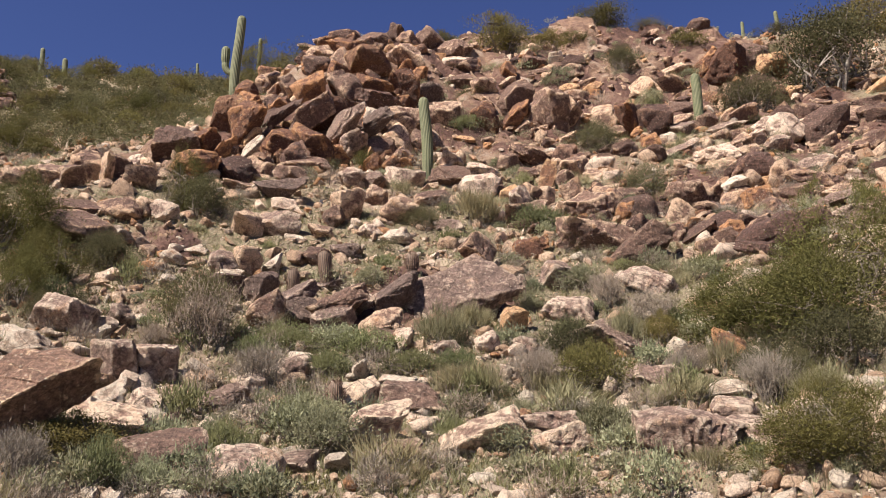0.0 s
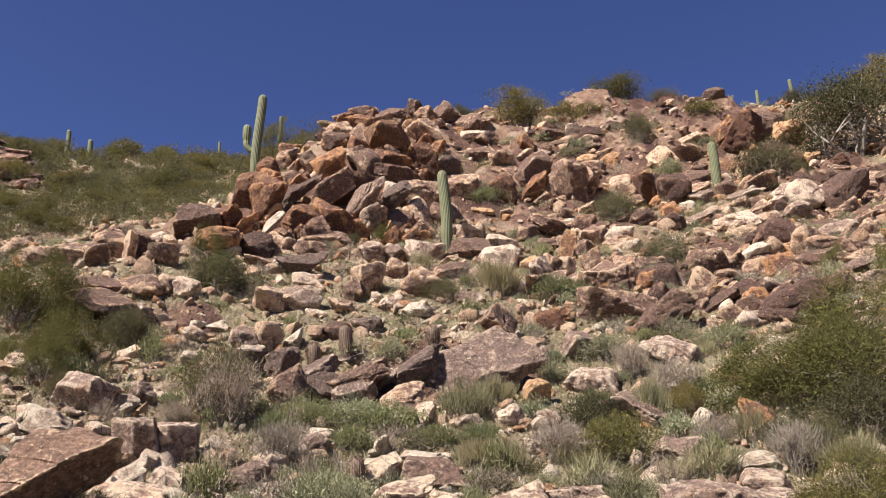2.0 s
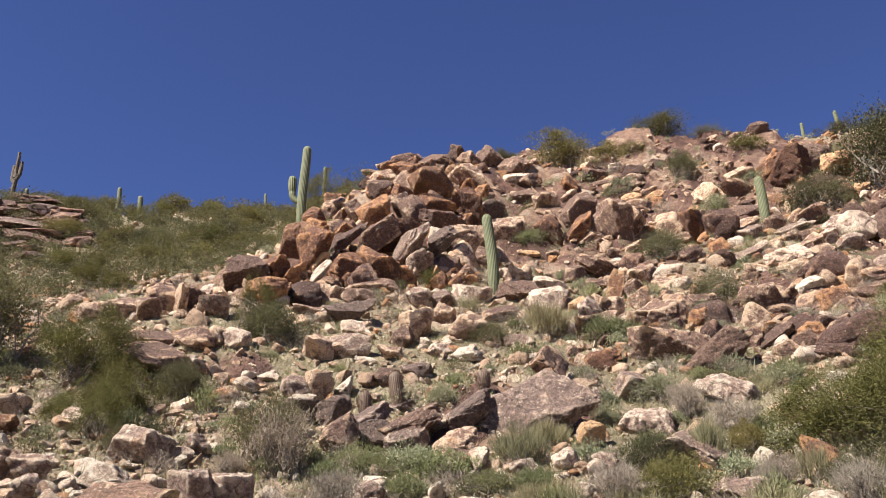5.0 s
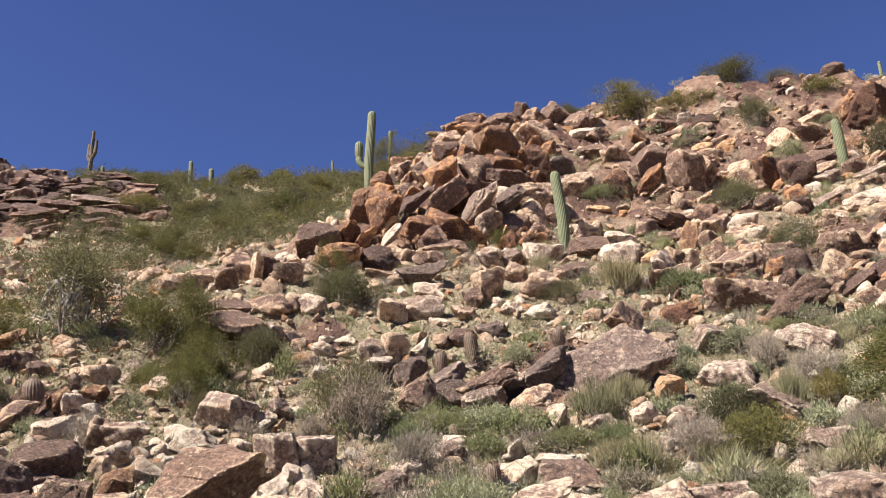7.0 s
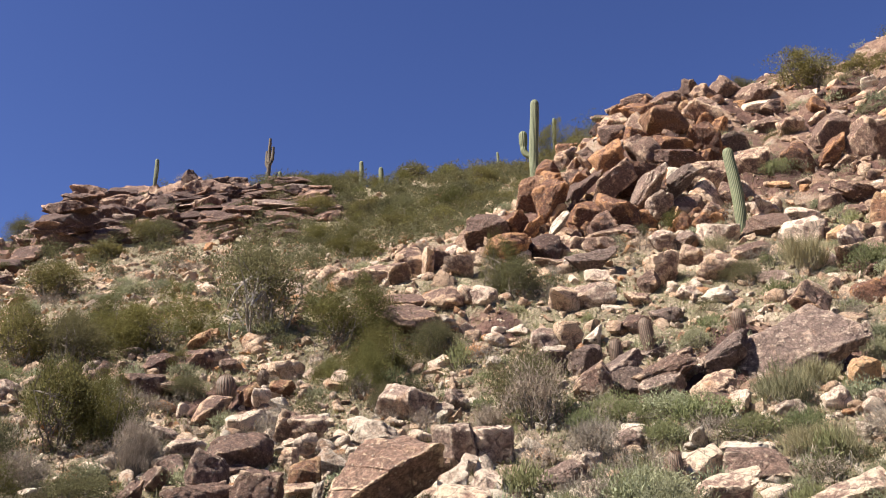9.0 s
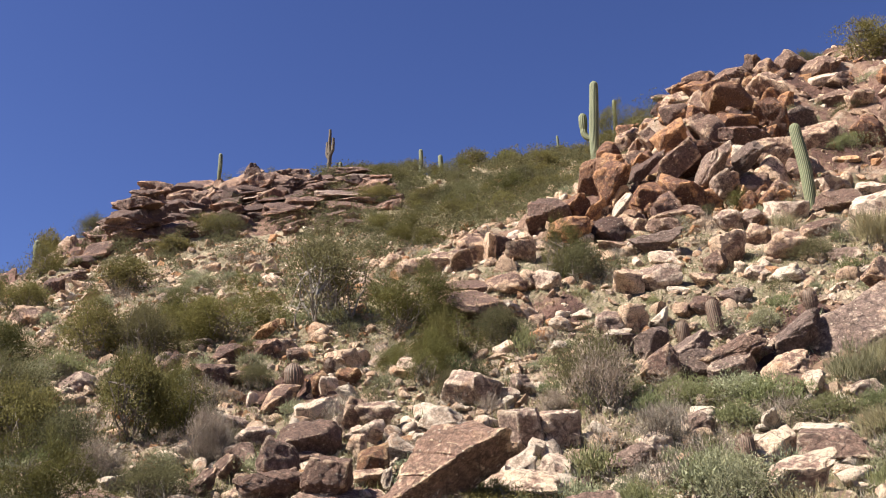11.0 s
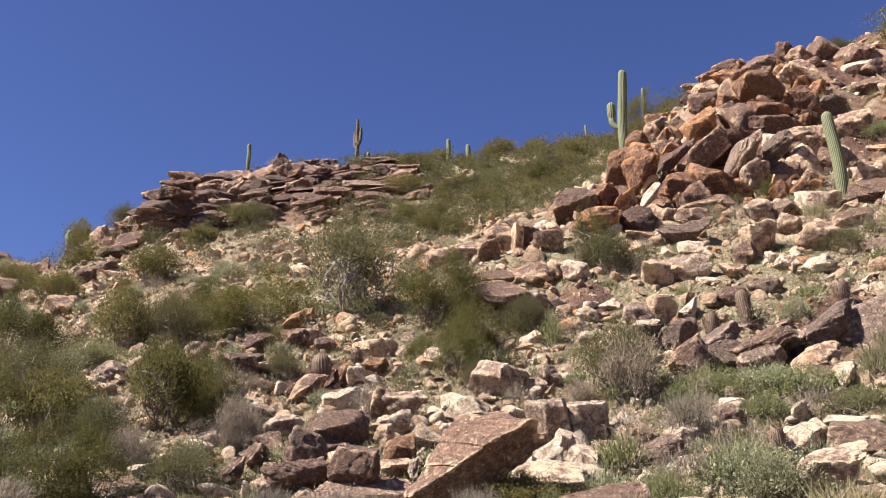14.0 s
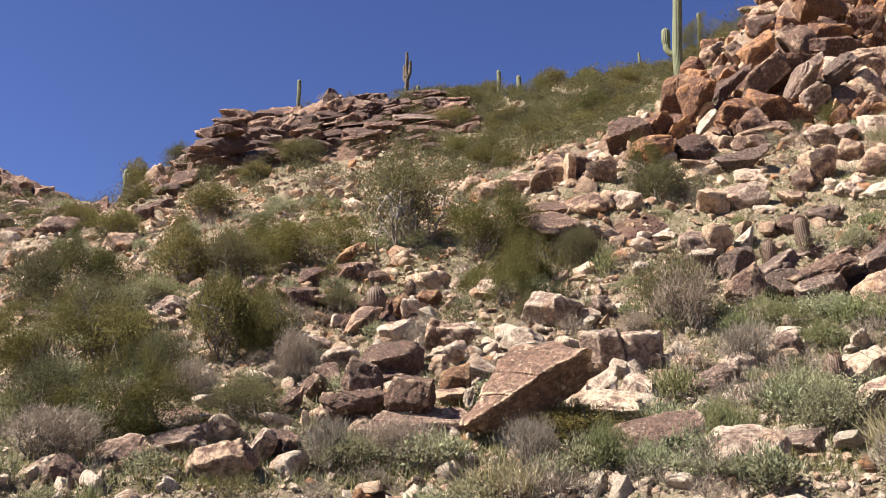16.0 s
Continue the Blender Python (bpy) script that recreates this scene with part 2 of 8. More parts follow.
SOIL = ground_material()
LEAF = {
    "palo": leaf_material("palo_verde_twigs", (0.050, 0.052, 0.016), (0.146, 0.140, 0.046), 0.32),
    "scrub": leaf_material("olive_scrub", (0.054, 0.050, 0.022), (0.150, 0.134, 0.062), 0.3),
    "hop": leaf_material("yellowish_olive_leaves", (0.072, 0.068, 0.022), (0.195, 0.175, 0.066), 0.35),
    "ironwood": leaf_material("grey_green_leaves", (0.052, 0.053, 0.024), (0.150, 0.146, 0.072), 0.3),
    "dark": leaf_material("dark_leaves", (0.046, 0.047, 0.022), (0.145, 0.140, 0.072)),
    "brittle": leaf_material("silver_green_leaves", (0.128, 0.140, 0.076), (0.325, 0.335, 0.21)),
    "green": leaf_material("fresh_green_leaves", (0.10, 0.115, 0.052), (0.25, 0.265, 0.13)),
    "straw": leaf_material("dry_stalks", (0.15, 0.145, 0.075), (0.36, 0.335, 0.20)),
    "grey": leaf_material("dead_twigs", (0.135, 0.115, 0.092), (0.36, 0.315, 0.25), 0.1),
    "spine": leaf_material("rusty_spines", (0.095, 0.060, 0.044), (0.215, 0.145, 0.11), 0.1),
    "grass": leaf_material("grass_blades", (0.09, 0.10, 0.035), (0.27, 0.27, 0.11)),
}
BARK = wood_material("grey_bark", (0.07, 0.055, 0.042), (0.22, 0.18, 0.14))
PALE_BARK = wood_material("pale_bark", (0.12, 0.10, 0.08), (0.34, 0.30, 0.25))
SAGUARO_SKIN = cactus_material("saguaro_skin", (0.072, 0.084, 0.034), (0.19, 0.19, 0.10), 0.34)
BARREL_SKIN = cactus_material("barrel_skin", (0.100, 0.070, 0.044), (0.175, 0.110, 0.076), 0.45)
DEAD_SKIN = wood_material("dry_cactus_ribs", (0.05, 0.038, 0.029), (0.145, 0.11, 0.08))


# ---- terrain ----
def cell(ix, iy, seed):
    v = np.sin(ix * 127.1 + iy * 311.7 + seed * 74.7) * 43758.5453
    return v - np.floor(v)


def vnoise(x, y, seed=0):
    """Smooth value noise, 0 to 1."""
    ix, iy = np.floor(x), np.floor(y)
    u, v = x - ix, y - iy
    u, v = u * u * (3 - 2 * u), v * v * (3 - 2 * v)
    a, b = cell(ix, iy, seed), cell(ix + 1, iy, seed)
    c, d = cell(ix, iy + 1, seed), cell(ix + 1, iy + 1, seed)
    return (a + (b - a) * u) * (1 - v) + (c + (d - c) * u) * v


def fbm(x, y, octaves=4, seed=0):
    total, gain = 0.0, 0.5
    for k in range(octaves):
        total = total + gain * (vnoise(x, y, seed + k) - 0.5)
        x, y, gain = x * 2.03 + 17.3, y * 2.03 + 9.1, gain * 0.5
    return total


# the hillside: how steeply it climbs from the standpoint, bearing by bearing (degrees of rise at each distance in metres)
REACH = np.array([1.0, 6, 9, 12, 16, 20, 25, 30, 34, 38, 46, 58, 72, 95, 130, 260])
BEARINGS, RISES = [], []


def bearing(angle, *rise):
    BEARINGS.append(angle)
    RISES.append(rise)


bearing(-75, -56, -15, -7, -1, 5, 8, 10, 12, 13, 13.5, 14, 14.5, 15, 16, 17, 10)
bearing(-57, -57, -15, -6, 1, 6, 9, 11.5, 13, 13.8, 14.3, 15, 15.6, 16.0, 17.3, 19.0, 10)
bearing(-51, -57, -15, -6, 1.5, 7, 10, 12.3, 13.8, 14.8, 15.3, 15.9, 16.5, 16.7, 16.0, 17.4, 9)
bearing(-46, -57, -15, -5.5, 2, 7.5, 10.8, 13.2, 15, 16, 16.6, 17.6, 18.8, 20.0, 18, 15, 8)
bearing(-42, -57, -15, -5.5, 2, 7.8, 11.2, 13.8, 16, 17, 17.8, 18.9, 20.2, 23.0, 21, 17, 9)
bearing(-35, -57, -15, -5, 2.2, 8, 11.8, 14.8, 16.8, 17.8, 18.5, 19.6, 21.2, 24.2, 23.5, 20, 10)
bearing(-29, -57, -15, -5, 2.5, 8.2, 12.3, 16, 18.2, 18.7, 19.0, 20.0, 22.0, 24.4, 24.6, 22, 11)
bearing(-25, -57, -15, -5, 2.5, 8.2, 12.6, 17, 19.7, 19.6, 19.5, 20.5, 22.3, 23.8, 24.9, 23, 12)
bearing(-20, -57, -15, -5, 2.5, 8.3, 12.8, 17.6, 21.0, 21.0, 20.6, 21.5, 23.2, 24.4, 25.3, 24, 12)
bearing(-15.5, -57, -15, -5, 2.5, 8.4, 13.0, 17.8, 21.2, 22.6, 23.0, 23.0, 24.0, 25.0, 25.6, 24, 13)
bearing(-12, -57, -15, -5, 2.5, 8.4, 13.0, 17.8, 20.6, 23.6, 25.0, 25.4, 24.6, 25.0, 25.4, 24, 13)
bearing(-7.5, -57, -15, -5, 2.5, 8.4, 13.2, 17.8, 20.6, 24.6, 27.0, 28.4, 26.0, 24, 22, 20, 13)
bearing(-2, -57, -15, -5, 2.5, 8.4, 13.3, 18, 20.8, 23.4, 26.0, 28.8, 27.5, 25, 22, 20, 13)
bearing(3, -57, -15, -5, 2.4, 8.3, 13.2, 17.8, 20.6, 22.4, 24.6, 27.6, 28.7, 26.5, 23, 20, 13)
bearing(9, -57, -15, -5, 2.2, 8.0, 12.8, 17.2, 20.2, 22.2, 24.2, 27.0, 28.9, 27.0, 23, 20, 13)
bearing(16, -57, -15, -5, 2.0, 7.8, 12.2, 16.4, 19.4, 21.3, 23.2, 25.8, 28.0, 27, 23, 20, 13)
bearing(23, -57, -15, -5, 2.0, 7.5, 11.8, 15.8, 18.8, 20.6, 22.2, 24.6, 26.8, 26.6, 23, 20, 13)
bearing(32, -57, -15, -5, 1.8, 7.2, 11.2, 15.2, 18.0, 20.0, 21.6, 24.2, 26.6, 26.6, 23, 20, 13)
bearing(50, -57, -15, -6, 0, 5, 9, 12, 14, 15, 16, 18, 19, 19, 17, 14, 8)
BEARINGS = np.array(BEARINGS, float)
RISES = np.array([list(r) for r in RISES], float)


def ease(grid, at, axis_values):
    """Piecewise cubic (Catmull-Rom with limited slopes) weights along one axis."""
    k = np.clip(np.searchsorted(axis_values, at) - 1, 0, len(axis_values) - 2)
    u = np.clip((at - axis_values[k]) / (axis_values[k + 1] - axis_values[k]), 0, 1)
    return k, u


def large_form(x, y):
    """The bare hillside, in metres above the eye."""
    d = np.hypot(x, y) + 1e-6
    a = np.degrees(np.arctan2(x, y))
    i, u = ease(RISES, np.clip(a, -75, 50), BEARINGS)
    j, v = ease(RISES, np.log(np.clip(d, 1.0, 260.0)), np.log(REACH))
    u = u * u * (3 - 2 * u)
    e = (RISES[i, j] * (1 - u) * (1 - v) + RISES[i + 1, j] * u * (1 - v) + RISES[i, j + 1] * (1 - u) * v + RISES[i + 1, j + 1] * u * v)
    z = np.clip(d, 1.0, 260.0) * np.tan(np.radians(e))
    # behind the standpoint the valley floor falls gently away
    side = np.clip((np.abs(a + 12.5) - 62.5) / 45.0, 0, 1)
    side = side * side * (3 - 2 * side)
    floor_z = -1.6 - 0.012 * np.clip(d - 6, 0, 400) + 2.5 * fbm(x / 60, y / 60, 3, 40)
    z = z * (1 - side) + floor_z * side
    far = np.clip((d - 260) / 400, 0, 1)
    return z * (1 - far) + floor_z * far


def blocks(x, y, size, seed, stretch=1.0):
    """Broken bedrock: a height, a tone and the distance to the nearest joint for each place."""
    u, v = x / (size * stretch), y / size
    u, v = u + 0.35 * fbm(x / size, y / size, 2, seed + 5), v + 0.35 * fbm(x / size + 9, y / size, 2, seed + 6)
    iu, iv = np.floor(u), np.floor(v)
    best, second = np.full(np.shape(u), 9.0), np.full(np.shape(u), 9.0)
    rise, tone = np.zeros(np.shape(u)), np.zeros(np.shape(u))
    for a in (-1, 0, 1):
        for b in (-1, 0, 1):
            cu, cv = iu + a, iv + b
            du, dv = u - cu - cell(cu, cv, seed), v - cv - cell(cu, cv, seed + 1)
            r = np.hypot(du, dv)
            near = r < best
            second = np.where(near, best, np.minimum(second, r))
            k = cell(cu, cv, seed + 2)
            tilt = du * (cell(cu, cv, seed + 3) - 0.5) * 0.9 + dv * (cell(cu, cv, seed + 4) - 0.2) * 0.9
            rise = np.where(near, k - 0.5 + tilt, rise)
            tone = np.where(near, cell(cu, cv, seed + 7), tone)
            best = np.where(near, r, best)
    return rise, tone, second - best


# where bedrock comes to the surface: bearing, distance, half-widths in degrees and metres, strength
ZONES = [(-7, 36, 6.0, 5.0, 1.6), (-12.5, 32.5, 3.5, 2.5, 1.4), (0.0, 42, 5.0, 6.0, 1.2), (6.5, 35, 4.0, 2.6, 1.3), (17, 43, 6.0, 3.5, 1.1),
         (17, 28.5, 5.0, 2.4, 1.2), (24, 36, 4.0, 4.0, 0.9), (-1.0, 19.6, 5.0, 1.5, 1.3), (-8.0, 18.6, 2.5, 1.2, 1.1), (-37, 66, 9.0, 7.5, 1.6),
         (-44, 63, 3.0, 5.0, 1.4), (-20, 31, 3.5, 1.8, 1.0), (-34, 19.5, 4.0, 1.3, 0.8), (-29, 14.2, 3.0, 1.0, 0.7), (-17, 23.0, 3.0, 1.5, 0.8), (-57, 118, 5.0, 22, 1.3), (-52, 60, 4.0, 8.0, 0.5), (10, 50, 14.0, 14.0, 1.0)]


def bedrock(x, y):
    d, a = np.hypot(x, y) + 1e-6, np.degrees(np.arctan2(x, y))
    m = 0.0 + 0.9 * fbm(x / 4.5, y / 4.5, 3, 61) - np.clip((14 - d) / 6, 0, 1) * 0.25
    for za, zd, wa, wd, k in ZONES:
        m = m + k * np.exp(-((a - za) / wa) ** 2 - ((d - zd) / wd) ** 2)
    m = np.clip((m - 0.18) / 0.45, 0, 1)
    return m * np.clip((d - 7) / 3, 0, 1) * (np.abs(a + 12) < 62)


def growth(x, y):
    """Share of the ground under grass and herbs."""
    d, a = np.hypot(x, y) + 1e-6, np.degrees(np.arctan2(x, y))
    far = np.clip((d - 36) / 12, 0, 1) * np.clip((-9 - a) / 4, 0, 1) * np.clip((a + 62) / 6, 0, 1)
    near = np.exp(-((d - 13.5) / 3.0) ** 2) * 0.28 + np.exp(-((d - 23.0) / 5.0) ** 2) * 0.32
    return np.clip(0.33 + 0.50 * np.exp(-((a + 36) / 15) ** 2) * np.clip((d - 20) / 6, 0, 1) + 0.50 * far + 0.25 * far * np.clip((a + 34) / 4, 0, 1) + 0.18 * np.clip((d - 28) / 8, 0, 1) + near + 0.22 * np.clip((a + 5) / 4, 0, 1) * np.clip((d - 20) / 5, 0, 1) + 1.5 * fbm(x / 3.0, y / 3.0, 4, 83), 0, 1)


def surface(x, y):
    """Height, bedrock share and tone of the ground."""
    x, y = np.asarray(x, float), np.asarray(y, float)
    d = np.hypot(x, y)
    rough = np.clip((d - 6) / 8, 0.12, 1) * np.clip(d / 30, 0.6, 1.6)
    bumps = fbm(x / 3.4, y / 3.4, 5, 3) * 0.75 + fbm(x / 0.9, y / 0.9, 3, 11) * 0.22
    rock = bedrock(x, y)
    r1, t1, e1 = blocks(x, y, 2.1, 21, 1.25)
    r2, t2, e2 = blocks(x, y, 0.75, 31, 1.3)
    r3, t3, e3 = blocks(x, y, 0.34, 45, 1.2)
    big = np.clip(d / 34, 0.55, 1.5)
    step = rock * (r1 * 0.95 * big + r2 * 0.42 - 0.25 * np.exp(-(e1 / 0.07) ** 2) - 0.12 * np.exp(-(e2 / 0.10) ** 2))
    step = step + np.clip((d - 8) / 4, 0, 1) * (1 - rock) * (0.13 * (r3 + 0.5) * np.clip(e3 * 4, 0, 1))
    return EYE + large_form(x, y) + rough * bumps * (1 - 0.5 * rock) + step, rock, np.where(rock > 0.5, 0.55 * t1 + 0.45 * t2, 0.75 * t3 + 0.25 * t2)


def ground_z(x, y):
    return surface(x, y)[0]


# ---- mesh helpers ----
def mesh_of(name, verts, tris, mat, smooth=False, sharp=None):
    """A triangle mesh from arrays."""
    verts, tris = np.asarray(verts, np.float32).reshape(-1, 3), np.asarray(tris, np.int32).reshape(-1, 3)
    me = bpy.data.meshes.new(name)
    me.vertices.add(len(verts))
    me.vertices.foreach_set("co", verts.ravel())
    me.loops.add(tris.size)
    me.loops.foreach_set("vertex_index", tris.ravel())
    me.polygons.add(len(tris))
    me.polygons.foreach_set("loop_start", np.arange(0, tris.size, 3, dtype=np.int32))
    me.polygons.foreach_set("use_smooth", np.full(len(tris), smooth))
    for m in (mat if isinstance(mat, (list, tuple)) else [mat]):
        me.materials.append(m)
    me.update(calc_edges=True)
    if sharp is not None:
        me.set_sharp_from_angle(angle=radians(sharp))
    return me


class Heap:
    """Collects triangles."""

    def __init__(self):
        self.v, self.t, self.n = [], [], 0

    def add(self, verts, tris):
        verts = np.asarray(verts, float).reshape(-1, 3)
        self.v.append(verts)
        self.t.append(np.asarray(tris, int).reshape(-1, 3) + self.n)
        self.n += len(verts)

    def mesh(self, name, mat, smooth=False, sharp=None):
        return mesh_of(name, np.concatenate(self.v), np.concatenate(self.t), mat, smooth, sharp)


def part(name, me, parent, label=""):
    ob = new(name, me)
    ob.parent = parent
    return tagged(ob, label)


def noise3(p, seed=0):
    x, y, z = p[:, 0], p[:, 1], p[:, 2]
    k = np.floor(z)
    w = z - k
    w = w * w * (3 - 2 * w)
    return vnoise_at(x, y, k, seed) * (1 - w) + vnoise_at(x, y, k + 1, seed) * w


def vnoise_at(x, y, k, seed):
    ix, iy = np.floor(x), np.floor(y)
    u, v = x - ix, y - iy
    u, v = u * u * (3 - 2 * u), v * v * (3 - 2 * v)
    s = seed + k * 3.713
    a, b, c, d = cell(ix, iy, s), cell(ix + 1, iy, s), cell(ix, iy + 1, s), cell(ix + 1, iy + 1, s)
    return (a + (b - a) * u) * (1 - v) + (c + (d - c) * u) * v


def unit(v):
    return v / (np.linalg.norm(v, axis=-1, keepdims=True) + 1e-9)


def tube(heap, points, radii, sides=4):
    """A tapered tube along points."""
    points = np.asarray(points, float)
    way = np.gradient(points, axis=0)
    way /= np.linalg.norm(way, axis=1, keepdims=True) + 1e-9
    up = np.where(np.abs(way[:, 2:3]) > 0.9, np.array([[1.0, 0, 0]]), np.array([[0, 0, 1.0]]))
    a = np.cross(way, up)
    a /= np.linalg.norm(a, axis=1, keepdims=True) + 1e-9
    b = np.cross(way, a)
    ang = np.arange(sides) * 2 * np.pi / sides
    ring = points[:, None] + np.asarray(radii)[:, None, None] * (np.cos(ang)[None, :, None] * a[:, None] + np.sin(ang)[None, :, None] * b[:, None])
    n = len(points)
    i, j = np.meshgrid(np.arange(n - 1), np.arange(sides), indexing="ij")
    p, q = i * sides + j, i * sides + (j + 1) % sides
    heap.add(ring, np.concatenate([np.stack([p, q, q + sides], -1).reshape(-1, 3), np.stack([p, q + sides, p + sides], -1).reshape(-1, 3)]))


# ---- the ground ----
def build_ground():
    view = np.arange(-60.0, 33.0, 0.21)
    rest = np.arange(36.0, 299.0, 4.0)
    az = np.radians(np.concatenate([view, rest]))
    ring = np.concatenate([np.geomspace(0.4, 9, 26)[:-1], np.geomspace(9, 78, 420)[:-1], np.geomspace(78, 135, 45)[:-1], np.geomspace(135, 4000, 40)])
    a, d = np.meshgrid(az, ring, indexing="ij")
    x, y = d * np.sin(a), d * np.cos(a)
    z, rock, tone = surface(x, y)
    cover = growth(x, y)
    n, k = a.shape
    verts = np.stack([x, y, z], -1).reshape(-1, 3)
    verts = np.concatenate([verts, [[0, 0, ground_z(0.0, 0.0)]]])
    i, j = np.meshgrid(np.arange(n), np.arange(k - 1), indexing="ij")
    p, q = i * k + j, ((i + 1) % n) * k + j
    tris = np.concatenate([np.stack([p, p + 1, q + 1], -1).reshape(-1, 3), np.stack([p, q + 1, q], -1).reshape(-1, 3),
                           np.stack([np.full(n, n * k), np.arange(n) * k, (np.arange(n) + 1) % n * k], -1)])
    me = mesh_of("ground", verts, tris, SOIL, True, 50)
    for name, value in (("bedrock", rock), ("tone", tone), ("growth", cover)):
        at = me.attributes.new(name, "FLOAT", "POINT")
        at.data.foreach_set("value", np.append(value.ravel(), 0.0).astype(np.float32))
    ob = new("ground", me)
    return tagged(ob, "stony tan desert hillside with gravel and sparse herbs", "ground", kind="structure")


ground = build_ground()


# ---- boulders ----
BALLS = {}


def ball(level):
    """Directions and triangles of an even ball."""
    if level not in BALLS:
        bm = bmesh.new()
        bmesh.ops.create_icosphere(bm, subdivisions=level, radius=1.0)
        bm.verts.index_update()
        BALLS[level] = (np.array([v.co[:] for v in bm.verts]), np.array([[v.index for v in f.verts] for f in bm.faces]))
        bm.free()
    return BALLS[level]


# style: how sharp the edges are, how crooked the six faces are, the number of chips, how uneven the faces are
STYLES = {"block": (44, 0.42, 14, 0.66), "slab": (44, 0.30, 12, 0.60), "round": (16, 0.44, 18, 0.60), "crag": (44, 0.55, 15, 0.72), "layer": (30, 0.32, 13, 1.2)}


def hull_points(rng, style):
    """Points of an uneven block, mostly within the cube from -1 to 1."""
    v = rng.normal(size=(9, 3))
    v /= (np.abs(v) ** 3.2).sum(1, keepdims=True) ** (1 / 3.2)
    v *= rng.uniform(0.80, 1.0, (9, 1))
    c = np.array([[sx, sy, sz] for sx in (-1, 1) for sy in (-1, 1) for sz in (-1, 1)], float)
    v = np.concatenate([v, rng.permutation(c)[:7] * rng.uniform(0.5, 0.98, (7, 3))])
    v = v @ (np.eye(3) + rng.normal(size=(3, 3)) * 0.13).T
    return v / np.abs(v).max(0)


def hull(points):
    bm = bmesh.new()
    for p in points:
        bm.verts.new(p)
    res = bmesh.ops.convex_hull(bm, input=bm.verts)
    bmesh.ops.delete(bm, geom=list({g for g in res["geom_unused"] + res["geom_interior"] if isinstance(g, bmesh.types.BMVert)}), context="VERTS")
    return bm


def broken_faces(rng, style):
    """The planes of a rough block: six crooked faces and some broken-off corners and edges."""
    sharp, crooked, chips, _ = STYLES[style]
    n = unit(np.concatenate([np.eye(3), -np.eye(3)]) + rng.normal(size=(6, 3)) * crooked)
    d = rng.uniform(0.70, 1.0, 6)
    c = unit(rng.normal(size=(chips, 3)))
    cut = np.abs(c).sum(1) * rng.uniform(0.52, 0.86, chips)
    return np.concatenate([n, c]), np.concatenate([d, cut]), sharp


def weathered(rng, planes, size, level, style):
    """Points of a stone inside planes, its faces uneven and cracked, its edges worn; size: its half-widths."""
    way, tris = ball(level)
    n, d, sharp = planes
    near = np.clip(way @ n.T / d, 0, None)
    co = way / ((near ** sharp).sum(1, keepdims=True)) ** (1 / sharp) * size
    s = float(np.prod(size)) ** (1 / 3) * 2
    q = co / s + rng.uniform(0, 50)
    crack = np.clip(1 - np.abs(noise3(q * 1.9, 21) - 0.5) * 14, 0, 1)
    notch = np.clip(1 - np.abs(noise3(q * 3.7, 22) - 0.5) * 10, 0, 1)
    step = np.floor(noise3(q * 2.3, 23) * 6) / 6
    lift = 0.24 * (noise3(q * 1.6, 5) - 0.5) + 0.16 * (noise3(q * 3.6, 6) - 0.5) + 0.20 * (step - 0.5) - 0.10 * crack - 0.06 * notch
    lift = lift + 0.10 * (noise3(q * 7.5, 7) - 0.5) + 0.06 * (noise3(q * 16.0, 8) - 0.5)
    if style in ("slab", "layer"):
        lift = lift + 0.05 * np.sign(np.sin((q @ np.array([0.3, 0.2, 1.0])) * 17 + 3 * noise3(q * 2, 9)))
    return co * (1 + STYLES[style][3] * lift)[:, None], tris


TONE_WORDS = {
    "v": "dark brown desert-varnished", "m": "brown and tan weathered", "t": "pinkish tan weathered", "o": "orange-tan weathered",
    "c": "pale cream", "d": "dark purplish brown", "s": "tan and brown", "n": "brown and pinkish tan", "r": "rust-orange and brown", "g": "dark grey-brown",
}
STYLE_WORDS = {"block": "angular boulder", "slab": "flat slab of rock", "round": "rounded boulder", "crag": "rugged crag", "layer": "ledge of layered rock"}
count = 0
STANDING = []  # the places and widths of the boulders


def outcrop(name, label, x, y):
    """A stretch of broken bedrock; its blocks are parts of it."""
    thing = new(name)
    thing.matrix_world = pose(x, y, float(ground_z(x, y)))
    return tagged(thing, label, "rock outcrop")


